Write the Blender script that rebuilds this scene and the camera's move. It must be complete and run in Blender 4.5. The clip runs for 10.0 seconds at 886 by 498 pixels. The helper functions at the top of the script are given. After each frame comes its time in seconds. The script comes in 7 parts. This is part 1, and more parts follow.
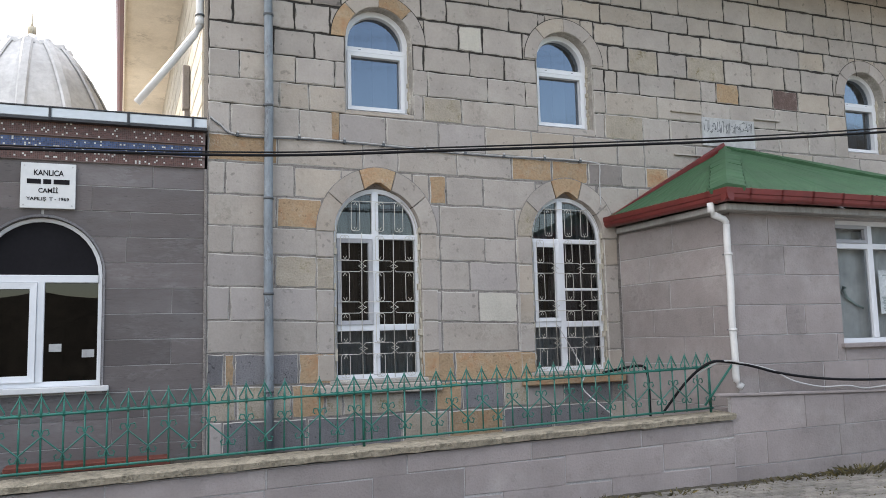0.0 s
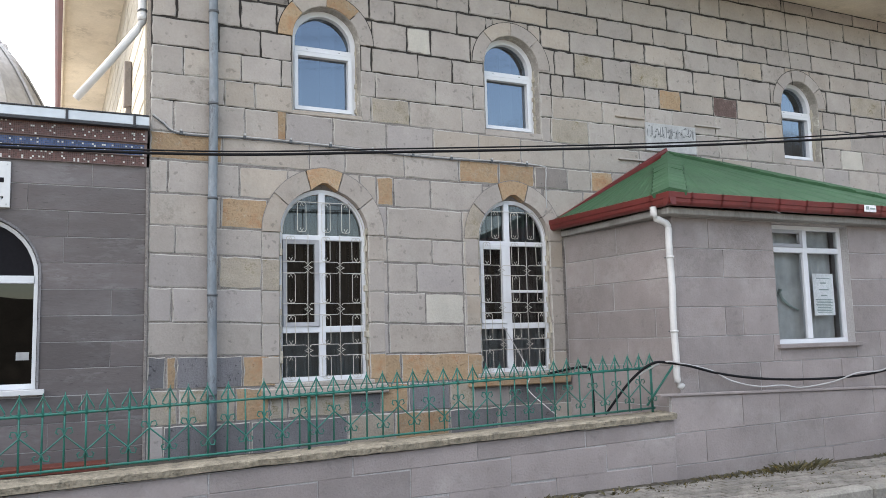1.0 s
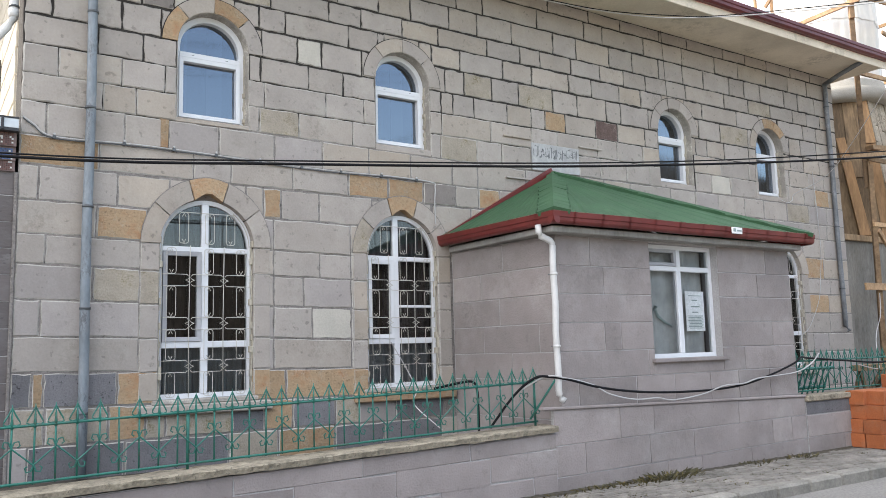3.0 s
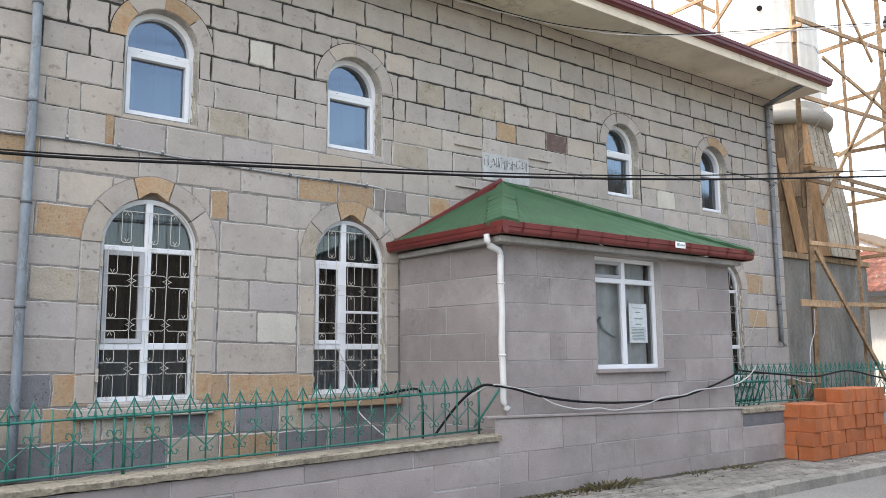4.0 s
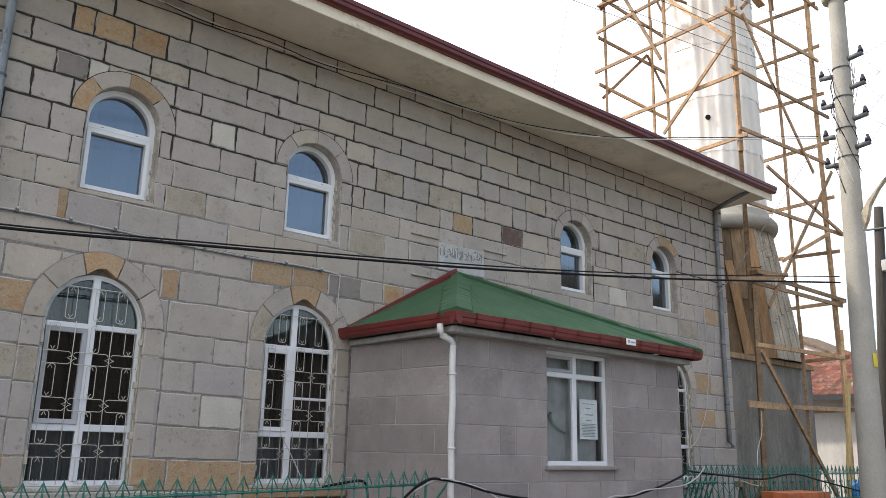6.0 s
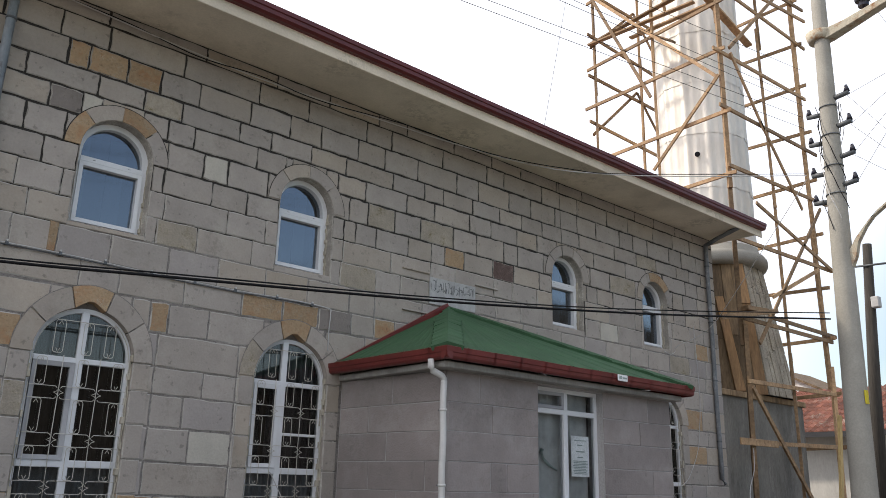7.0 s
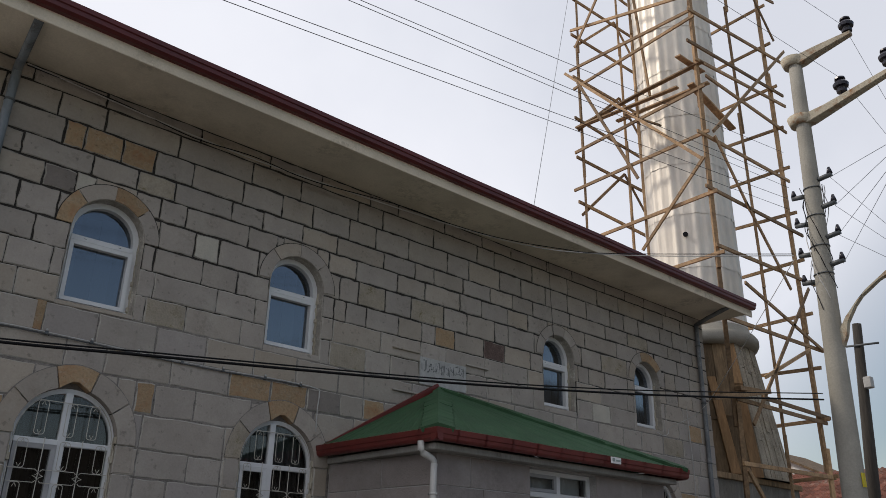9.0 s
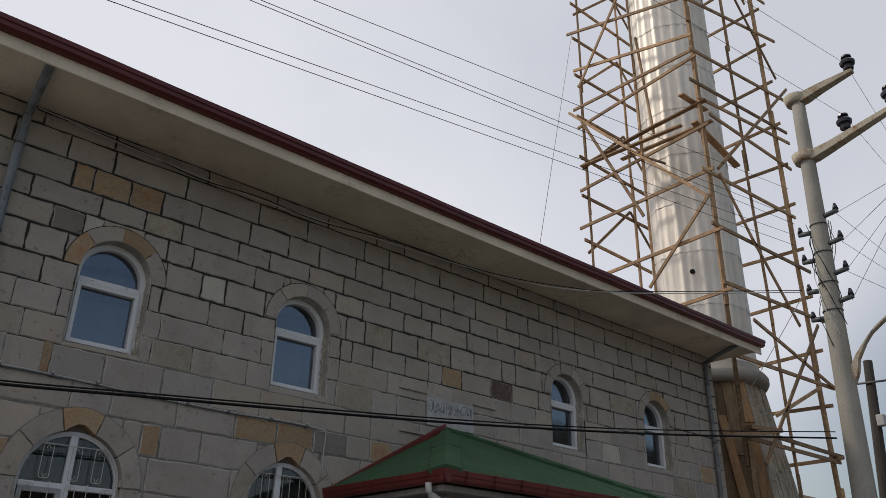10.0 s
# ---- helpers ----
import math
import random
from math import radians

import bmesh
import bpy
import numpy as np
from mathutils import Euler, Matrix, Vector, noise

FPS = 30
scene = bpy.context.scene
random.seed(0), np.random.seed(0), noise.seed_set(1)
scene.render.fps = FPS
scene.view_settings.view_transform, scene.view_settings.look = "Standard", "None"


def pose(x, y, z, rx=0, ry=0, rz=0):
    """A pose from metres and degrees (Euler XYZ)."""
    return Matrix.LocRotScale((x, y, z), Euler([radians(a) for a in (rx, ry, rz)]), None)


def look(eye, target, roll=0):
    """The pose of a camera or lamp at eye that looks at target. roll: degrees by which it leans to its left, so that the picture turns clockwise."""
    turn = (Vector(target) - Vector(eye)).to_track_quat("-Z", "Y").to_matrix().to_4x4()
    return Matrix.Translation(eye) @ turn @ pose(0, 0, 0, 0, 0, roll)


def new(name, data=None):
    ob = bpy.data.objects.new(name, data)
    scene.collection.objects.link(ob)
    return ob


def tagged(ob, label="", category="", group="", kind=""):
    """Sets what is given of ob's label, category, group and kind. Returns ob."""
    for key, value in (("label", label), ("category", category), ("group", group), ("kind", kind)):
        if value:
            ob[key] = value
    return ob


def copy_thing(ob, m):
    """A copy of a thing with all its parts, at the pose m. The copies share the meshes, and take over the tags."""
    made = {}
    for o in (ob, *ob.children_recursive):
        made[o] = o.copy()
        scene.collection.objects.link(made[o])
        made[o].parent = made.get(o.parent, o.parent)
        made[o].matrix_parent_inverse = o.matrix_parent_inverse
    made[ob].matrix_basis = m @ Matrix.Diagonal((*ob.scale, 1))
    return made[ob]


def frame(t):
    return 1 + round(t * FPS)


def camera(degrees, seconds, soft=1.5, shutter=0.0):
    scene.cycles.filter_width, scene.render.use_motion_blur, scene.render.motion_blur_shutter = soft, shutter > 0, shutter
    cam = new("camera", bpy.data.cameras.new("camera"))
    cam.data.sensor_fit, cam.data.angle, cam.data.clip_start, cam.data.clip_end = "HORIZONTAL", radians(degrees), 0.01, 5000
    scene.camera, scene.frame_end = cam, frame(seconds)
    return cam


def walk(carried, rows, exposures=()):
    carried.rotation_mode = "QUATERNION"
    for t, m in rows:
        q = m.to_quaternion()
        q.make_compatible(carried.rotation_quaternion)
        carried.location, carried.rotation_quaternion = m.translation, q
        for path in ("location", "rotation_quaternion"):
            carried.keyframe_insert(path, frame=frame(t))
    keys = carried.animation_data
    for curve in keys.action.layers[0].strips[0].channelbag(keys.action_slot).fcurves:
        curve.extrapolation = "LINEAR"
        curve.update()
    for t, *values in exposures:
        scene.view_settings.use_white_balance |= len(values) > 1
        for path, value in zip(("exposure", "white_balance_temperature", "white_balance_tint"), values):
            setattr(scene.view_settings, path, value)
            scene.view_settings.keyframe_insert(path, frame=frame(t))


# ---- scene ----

# ---------- camera: a phone turned on the spot, across the street ----------
cam = camera(57.32, 10.0, soft=0.6)
EYE = (-0.826, -8.555, 1.900)
# seconds, yaw, pitch, lean
ROWS = [
    (0.0, -21.87, 6.28, 1.39),
    (0.5, -23.89, 6.26, 1.41),
    (1.0, -25.63, 6.31, 1.49),
    (1.5, -27.45, 6.82, 1.74),
    (2.0, -29.54, 6.87, 1.77),
    (2.5, -31.60, 7.10, 1.81),
    (4.0, -37.24, 7.59, 0.51),
    (4.5, -38.72, 8.61, 0.02),
    (5.0, -39.49, 10.19, -0.31),
    (5.5, -40.07, 12.22, -0.86),
    (7.0, -41.05, 16.35, -1.31),
    (7.5, -41.35, 17.69, -1.31),
    (8.0, -41.57, 19.24, -1.09),
    (8.5, -41.73, 20.59, -1.20),
    (9.0, -41.63, 21.95, -1.22),
    (9.5, -41.39, 23.28, -1.21),
    (10.0, -41.09, 24.70, -1.01),
]
EXPOSURES = [(t, s, 6950, 13) for t, s in ((0.0, 1.4), (1.0, 1.57), (2.5, 1.65), (4.0, 1.66), (4.5, 1.61), (5.0, 1.45), (5.5, 1.20), (7.0, 0.54), (7.5, 0.31), (8.5, -0.17), (10.0, -0.63))]
walk(cam, [(t, pose(*EYE, 0, 0, yaw) @ pose(0, 0, 0, 90 + pitch) @ pose(0, 0, 0, 0, 0, -lean)) for t, yaw, pitch, lean in ROWS], EXPOSURES)

# ---------- light ----------
SUN_AZ, SUN_EL = 322.0, 42.0        # clockwise from +y, degrees: behind the building, to its left
world = bpy.data.worlds.new("sky")
scene.world = world
world.use_nodes = True
wn, wl = world.node_tree.nodes, world.node_tree.links
wn.clear()
sky = wn.new("ShaderNodeTexSky")
sky.sky_type, sky.sun_disc = "NISHITA", False
sky.sun_elevation, sky.sun_rotation = radians(SUN_EL), radians(SUN_AZ)
sky.air_density, sky.dust_density, sky.ozone_density = 1.2, 0.7, 1.6
wc = wn.new("ShaderNodeTexCoord")
wnoise = wn.new("ShaderNodeTexNoise")
wnoise.inputs["Scale"].default_value, wnoise.inputs["Detail"].default_value = 1.6, 6.0
wramp = wn.new("ShaderNodeValToRGB")
wramp.color_ramp.elements[0].position, wramp.color_ramp.elements[1].position = 0.36, 0.62
wramp.color_ramp.elements[0].color, wramp.color_ramp.elements[1].color = (0.74, 0.74, 0.74, 1), (0.98, 0.98, 0.98, 1)
# thin cloud, denser and brighter towards the sun
_a, _e = radians(SUN_AZ), radians(SUN_EL)
wdot = wn.new("ShaderNodeVectorMath")
wdot.operation = "DOT_PRODUCT"
wdot.inputs[1].default_value = (math.sin(_a) * math.cos(_e), math.cos(_a) * math.cos(_e), math.sin(_e))
wside = wn.new("ShaderNodeMapRange")
wside.inputs["From Min"].default_value, wside.inputs["From Max"].default_value = -0.13, 0.03
wside.inputs["To Min"].default_value, wside.inputs["To Max"].default_value = 0.06, 1.0
wcover = wn.new("ShaderNodeMath")
wcover.operation = "MULTIPLY"
wbright = wn.new("ShaderNodeMix")
wbright.data_type = "RGBA"
wbright.inputs["A"].default_value, wbright.inputs["B"].default_value = (7.4, 7.9, 8.5, 1), (8.6, 9.25, 10.4, 1)
wmix = wn.new("ShaderNodeMix")
wmix.data_type = "RGBA"
wbg, wout = wn.new("ShaderNodeBackground"), wn.new("ShaderNodeOutputWorld")
wbg.inputs["Strength"].default_value = 0.13
wl.new(wc.outputs["Generated"], wnoise.inputs["Vector"])
wl.new(wc.outputs["Generated"], wdot.inputs[0])
wl.new(wdot.outputs["Value"], wside.inputs["Value"])
wl.new(wnoise.outputs["Fac"], wramp.inputs["Fac"])
wl.new(wramp.outputs["Color"], wcover.inputs[0])
wl.new(wside.outputs["Result"], wcover.inputs[1])
wl.new(wside.outputs["Result"], wbright.inputs["Factor"])
wl.new(wcover.outputs[0], wmix.inputs["Factor"])
wl.new(sky.outputs["Color"], wmix.inputs["A"])
wl.new(wbright.outputs["Result"], wmix.inputs["B"])
wl.new(wmix.outputs["Result"], wbg.inputs["Color"])
wl.new(wbg.outputs["Background"], wout.inputs["Surface"])
sun = new("sun", bpy.data.lights.new("sun", "SUN"))
sun.data.energy, sun.data.angle, sun.data.color = 2.6, radians(4), (1.0, 0.94, 0.84)
sun.matrix_world = look((0, 0, 30), (-math.sin(_a) * math.cos(_e), -math.cos(_a) * math.cos(_e), 30 - math.sin(_e)))

# ---------- materials ----------
def material(name, colour, rough=0.8, metal=0.0, grain=30.0, grain_amount=0.12, blotch=1.2, blotch_amount=0.15,
             bump=0.15, spread=0.0, warm=0.0, stain=None, stain_amount=0.0, stain_scale=3.0, stretch=(1, 1, 1), spec=0.4, pits=0.0, pit_scale=28.0, lichen=None, lichen_amount=0.0, lichen_scale=4.0):
    """A surface with grain, blotches, stains, relief, and its own tone from piece to piece (spread)."""
    m = bpy.data.materials.new(name)
    m.use_nodes = True
    n, l = m.node_tree.nodes, m.node_tree.links
    b = n["Principled BSDF"]
    b.inputs["Roughness"].default_value, b.inputs["Metallic"].default_value = rough, metal
    b.inputs["Specular IOR Level"].default_value = spec
    geo = n.new("ShaderNodeNewGeometry")
    mp = n.new("ShaderNodeMapping")
    mp.inputs["Scale"].default_value = stretch
    l.new(geo.outputs["Position"], mp.inputs["Vector"])
    def tex(scale, detail, rgh=0.6):
        t = n.new("ShaderNodeTexNoise")
        t.inputs["Scale"].default_value, t.inputs["Detail"].default_value, t.inputs["Roughness"].default_value = scale, detail, rgh
        l.new(mp.outputs["Vector"], t.inputs["Vector"])
        k = n.new("ShaderNodeMapRange")
        k.inputs["From Min"].default_value, k.inputs["From Max"].default_value = 0.28, 0.72
        l.new(t.outputs["Fac"], k.inputs["Value"])
        return k.outputs["Result"]
    def math_node(op, a, v, second=None):
        k = n.new("ShaderNodeMath")
        k.operation = op
        l.new(a, k.inputs[0])
        if second is not None:
            l.new(second, k.inputs[1])
        else:
            k.inputs[1].default_value = v
        return k.outputs[0]
    fine, broad = tex(grain, 5), tex(blotch, 3)
    tone = math_node("MULTIPLY_ADD", fine, grain_amount * 2)
    tone.node.inputs[2].default_value = 1 - grain_amount
    t2 = math_node("MULTIPLY_ADD", broad, blotch_amount * 2)
    t2.node.inputs[2].default_value = 1 - blotch_amount
    tone = math_node("MULTIPLY", tone, 0, t2)
    col = n.new("ShaderNodeRGB")
    col.outputs[0].default_value = (*colour, 1)
    base = col.outputs[0]
    if spread:
        oi, isl = n.new("ShaderNodeObjectInfo"), geo
        rsum = math_node("ADD", oi.outputs["Random"], 0, isl.outputs["Random Per Island"])
        rnd = math_node("FRACT", rsum, 0)
        r2 = math_node("MULTIPLY_ADD", rnd, spread * 2)
        r2.node.inputs[2].default_value = 1 - spread
        tone = math_node("MULTIPLY", tone, 0, r2)
        if warm:
            rr = math_node("FRACT", math_node("MULTIPLY", rsum, 7.31), 0)
            wm = n.new("ShaderNodeMix")
            wm.data_type = "RGBA"
            wm.inputs["B"].default_value = (colour[0] * (1 + warm), colour[1] * (1 + 0.35 * warm), colour[2] * (1 - 0.9 * warm), 1)
            l.new(math_node("POWER", rr, 3.0), wm.inputs["Factor"])
            l.new(base, wm.inputs["A"])
            base = wm.outputs["Result"]
    if stain:
        st = n.new("ShaderNodeMapRange")
        st.inputs["From Min"].default_value, st.inputs["From Max"].default_value = 0.5, 0.95
        st.inputs["To Max"].default_value = stain_amount
        l.new(tex(stain_scale, 6, 0.7), st.inputs["Value"])
        sm = n.new("ShaderNodeMix")
        sm.data_type = "RGBA"
        sm.inputs["B"].default_value = (*stain, 1)
        l.new(st.outputs["Result"], sm.inputs["Factor"])
        l.new(base, sm.inputs["A"])
        base = sm.outputs["Result"]
    if lichen:
        pa_, pb_ = n.new("ShaderNodeMapRange"), n.new("ShaderNodeMapRange")
        for k, lo, hi in ((pa_, 0.55, 0.85), (pb_, 0.42, 0.62)):
            k.inputs["From Min"].default_value, k.inputs["From Max"].default_value = lo, hi
        pa_.inputs["To Max"].default_value = lichen_amount
        l.new(tex(lichen_scale, 4, 0.6), pa_.inputs["Value"])
        l.new(tex(lichen_scale * 9, 5, 0.75), pb_.inputs["Value"])
        lm = n.new("ShaderNodeMix")
        lm.data_type = "RGBA"
        lm.inputs["B"].default_value = (*lichen, 1)
        l.new(math_node("MULTIPLY", pa_.outputs["Result"], 0, pb_.outputs["Result"]), lm.inputs["Factor"])
        l.new(base, lm.inputs["A"])
        base = lm.outputs["Result"]
    if pits:
        pt = n.new("ShaderNodeMapRange")
        pt.inputs["From Min"].default_value, pt.inputs["From Max"].default_value = 0.80, 0.97
        pt.inputs["To Min"].default_value, pt.inputs["To Max"].default_value = 1.0, 1.0 - pits
        l.new(tex(pit_scale, 3, 0.55), pt.inputs["Value"])
        tone = math_node("MULTIPLY", tone, 0, pt.outputs["Result"])
    mul = n.new("ShaderNodeMix")
    mul.data_type, mul.blend_type = "RGBA", "MULTIPLY"
    mul.inputs["Factor"].default_value = 1.0
    comb = n.new("ShaderNodeCombineColor")
    for k in range(3):
        l.new(tone, comb.inputs[k])
    l.new(base, mul.inputs["A"])
    l.new(comb.outputs[0], mul.inputs["B"])
    l.new(mul.outputs["Result"], b.inputs["Base Color"])
    if bump:
        bp = n.new("ShaderNodeBump")
        bp.inputs["Strength"].default_value, bp.inputs["Distance"].default_value = bump, 0.01
        l.new(fine, bp.inputs["Height"])
        l.new(bp.outputs["Normal"], b.inputs["Normal"])
    return m

def glass_material(name, tint, ior=1.65, rough=0.01, shine=(1, 1, 1)):
    m = bpy.data.materials.new(name)
    m.use_nodes = True
    n, l = m.node_tree.nodes, m.node_tree.links
    n.clear()
    out, mx = n.new("ShaderNodeOutputMaterial"), n.new("ShaderNodeMixShader")
    tr, gl, fr = n.new("ShaderNodeBsdfTransparent"), n.new("ShaderNodeBsdfGlossy"), n.new("ShaderNodeFresnel")
    tr.inputs["Color"].default_value = (*tint, 1)
    gl.inputs["Roughness"].default_value = rough
    gl.inputs["Color"].default_value = (*shine, 1)
    fr.inputs["IOR"].default_value = ior
    l.new(fr.outputs[0], mx.inputs[0])
    l.new(tr.outputs[0], mx.inputs[1])
    l.new(gl.outputs[0], mx.inputs[2])
    l.new(mx.outputs[0], out.inputs["Surface"])
    return m

STONE = material("grey_andesite", (0.337, 0.302, 0.272), 0.9, grain=42, grain_amount=0.06, blotch=2.2, blotch_amount=0.10, bump=0.22, spread=0.09, warm=0.08, stain=(0.40, 0.375, 0.33), stain_amount=0.40, stain_scale=2.6, pits=0.30, pit_scale=13, lichen=(0.17, 0.15, 0.125), lichen_amount=0.32, lichen_scale=2.7)
LILACSTONE = material("lilac_grey_andesite", (0.312, 0.281, 0.262), 0.9, grain=42, grain_amount=0.06, blotch=2.0, blotch_amount=0.10, bump=0.2, spread=0.10, stain=(0.38, 0.35, 0.32), stain_amount=0.4, stain_scale=2.4, pits=0.25, pit_scale=13)
BROWNSTONE = material("brown_grey_stone", (0.20, 0.175, 0.158), 0.9, grain=42, grain_amount=0.09, blotch=3.0, blotch_amount=0.12, bump=0.3, spread=0.1, pits=0.4, pit_scale=14)
SMEAR = material("mortar_smeared_edge", (0.385, 0.36, 0.325), 0.95, grain=35, grain_amount=0.12, blotch=6, blotch_amount=0.14, bump=0.3, lichen=(0.22, 0.20, 0.178), lichen_amount=0.9, lichen_scale=7)
WORNEDGE = material("worn_stone_edge", (0.315, 0.29, 0.26), 0.95, grain=35, grain_amount=0.15, blotch=6, blotch_amount=0.14, bump=0.3, lichen=(0.12, 0.105, 0.09), lichen_amount=0.9, lichen_scale=8)
OCHRE = material("ochre_stone", (0.347, 0.243, 0.148), 0.9, grain=40, grain_amount=0.15, blotch=5, blotch_amount=0.16, bump=0.6, spread=0.16, stain=(0.24, 0.115, 0.055), stain_amount=0.85, stain_scale=5, pits=0.3, lichen=(0.36, 0.32, 0.25), lichen_amount=0.6, lichen_scale=6)
TAN = material("tan_stone", (0.335, 0.292, 0.235), 0.9, grain=50, grain_amount=0.14, blotch=4, blotch_amount=0.15, bump=0.5, spread=0.1, lichen=(0.17, 0.14, 0.06), lichen_amount=0.8, lichen_scale=4.5)
PALE = material("pale_stone", (0.45, 0.42, 0.365), 0.9, grain=50, grain_amount=0.08, blotch=3, blotch_amount=0.1, bump=0.25)
DARKSTONE = material("dark_basalt", (0.155, 0.15, 0.155), 0.9, grain=60, grain_amount=0.18, blotch=4, blotch_amount=0.14, bump=0.5, spread=0.18, pits=0.6)
REDSTONE = material("red_brown_stone", (0.12, 0.08, 0.07), 0.9, grain=60, grain_amount=0.3, blotch=6, blotch_amount=0.25, bump=0.5, lichen=(0.2, 0.17, 0.15), lichen_amount=0.5, lichen_scale=6)
# mortar colour darkened to take in the shade of the deep upper joints
SHADEMORTAR = material("mortar", (0.036, 0.032, 0.028), 0.95, grain=60, grain_amount=0.3, blotch=3, blotch_amount=0.25, bump=0.7)
POINTING = material("pale_pointing", (0.205, 0.185, 0.17), 0.95, grain=50, grain_amount=0.3, blotch=4, blotch_amount=0.25, bump=0.6, pits=0.5)
LILAC = material("lilac_grey_cladding", (0.262, 0.228, 0.216), 0.75, grain=48, grain_amount=0.05, blotch=1.9, blotch_amount=0.14, bump=0.35, spread=0.11, stain=(0.36, 0.33, 0.31), stain_amount=0.5, stain_scale=1.7, pits=0.12, pit_scale=9, lichen=(0.15, 0.13, 0.115), lichen_amount=0.28, lichen_scale=1.6)
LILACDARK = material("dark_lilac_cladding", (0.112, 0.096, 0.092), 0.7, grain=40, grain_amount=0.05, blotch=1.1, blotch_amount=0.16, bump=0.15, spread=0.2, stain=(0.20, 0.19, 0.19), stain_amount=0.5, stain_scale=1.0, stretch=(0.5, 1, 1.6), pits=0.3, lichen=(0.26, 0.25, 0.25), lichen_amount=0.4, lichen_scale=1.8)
JOINT = material("pale_joint_grout", (0.37, 0.355, 0.345), 0.9, grain=60, grain_amount=0.2, bump=0.3)
CONCRETE = material("cast_concrete", (0.30, 0.29, 0.27), 0.9, grain=35, grain_amount=0.15, blotch=1.4, blotch_amount=0.22, bump=0.4, stain=(0.17, 0.16, 0.15), stain_amount=0.6, stain_scale=1.2, stretch=(1.5, 1.5, 0.35))
COPING = material("weathered_coping", (0.30, 0.26, 0.195), 0.95, grain=34, grain_amount=0.3, blotch=4, blotch_amount=0.22, bump=1.0, stain=(0.10, 0.09, 0.065), stain_amount=0.9, stain_scale=11, pits=0.6, pit_scale=34)
PLASTER = material("cream_plaster", (0.64, 0.565, 0.455), 0.9, grain=40, grain_amount=0.07, blotch=0.8, blotch_amount=0.14, bump=0.2, stain=(0.40, 0.33, 0.24), stain_amount=0.35, stain_scale=0.9, lichen=(0.22, 0.18, 0.13), lichen_amount=0.4, lichen_scale=1.3)
REVEAL = material("grey_render", (0.33, 0.305, 0.27), 0.95, grain=40, grain_amount=0.15, blotch=6, blotch_amount=0.2, bump=0.5, lichen=(0.6, 0.57, 0.5), lichen_amount=0.6, lichen_scale=6)
WHITEWASH = material("whitewashed_stone", (0.43, 0.39, 0.315), 0.9, grain=30, grain_amount=0.1, blotch=3, blotch_amount=0.12, bump=0.4)
MAROON = material("maroon_gutter_metal", (0.10, 0.012, 0.012), 0.4, grain=20, grain_amount=0.08, blotch=2, blotch_amount=0.2, bump=0.03, spec=0.5)
REDGUTTER = material("red_gutter_metal", (0.135, 0.020, 0.016), 0.42, grain=20, grain_amount=0.1, blotch=3, blotch_amount=0.2, bump=0.04, spec=0.5)
BASECONC = material("streaked_raw_concrete", (0.19, 0.178, 0.155), 0.92, grain=30, grain_amount=0.2, blotch=1.2, blotch_amount=0.25, bump=0.5, stain=(0.07, 0.066, 0.062), stain_amount=0.7, stain_scale=1.3, stretch=(1.5, 1.5, 0.4), lichen=(0.33, 0.31, 0.28), lichen_amount=0.5, lichen_scale=1.0)
BOARDCONC = material("board_marked_concrete", (0.34, 0.30, 0.24), 0.92, grain=30, grain_amount=0.2, blotch=2, blotch_amount=0.22, bump=0.5, spread=0.15, lichen=(0.12, 0.09, 0.06), lichen_amount=0.7, lichen_scale=2.5)
GREENROOF = material("green_roof_sheet", (0.028, 0.083, 0.036), 0.7, grain=50, grain_amount=0.12, blotch=1.8, blotch_amount=0.2, bump=0.2, stain=(0.05, 0.105, 0.055), stain_amount=0.5, stain_scale=3)
GREENIRON = material("green_painted_iron", (0.012, 0.125, 0.095), 0.45, grain=60, grain_amount=0.15, blotch=5, blotch_amount=0.25, bump=0.1, lichen=(0.09, 0.05, 0.03), lichen_amount=0.6, lichen_scale=9)
PVC = material("white_plastic", (0.64, 0.65, 0.665), 0.35, grain=30, grain_amount=0.02, blotch=3, blotch_amount=0.04, bump=0.0)
GREYFRAME = material("grey_screen_frame", (0.33, 0.33, 0.34), 0.5, grain=30, grain_amount=0.04, bump=0.0)
PIPEWHITE = material("aged_white_plastic", (0.54, 0.53, 0.51), 0.4, grain=30, grain_amount=0.04, blotch=4, blotch_amount=0.1, bump=0.0)
IRONWHITE = material("cream_painted_iron", (0.46, 0.44, 0.395), 0.5, grain=80, grain_amount=0.15, blotch=8, blotch_amount=0.12, bump=0.1)
BLUEPIPE = material("blue_grey_pipe_paint", (0.18, 0.207, 0.228), 0.5, grain=25, grain_amount=0.15, blotch=5, blotch_amount=0.25, bump=0.15, stain=(0.30, 0.30, 0.30), stain_amount=0.55, stain_scale=8, stretch=(1, 1, 0.4), lichen=(0.07, 0.07, 0.075), lichen_amount=0.7, lichen_scale=6)
GREYPIPE = material("dark_grey_pipe", (0.085, 0.092, 0.098), 0.5, grain=25, grain_amount=0.15, blotch=5, blotch_amount=0.25, bump=0.1)
ENDPIPE = material("weathered_grey_pipe", (0.15, 0.16, 0.17), 0.55, grain=25, grain_amount=0.15, blotch=5, blotch_amount=0.25, bump=0.1, lichen=(0.30, 0.30, 0.30), lichen_amount=0.5, lichen_scale=5)
BLACK = material("black_rubber", (0.009, 0.009, 0.010), 0.6, grain=50, grain_amount=0.1, bump=0.0, spec=0.12)
WHITECABLE = material("grey_cable", (0.42, 0.41, 0.40), 0.6, grain=50, grain_amount=0.1, bump=0.0)
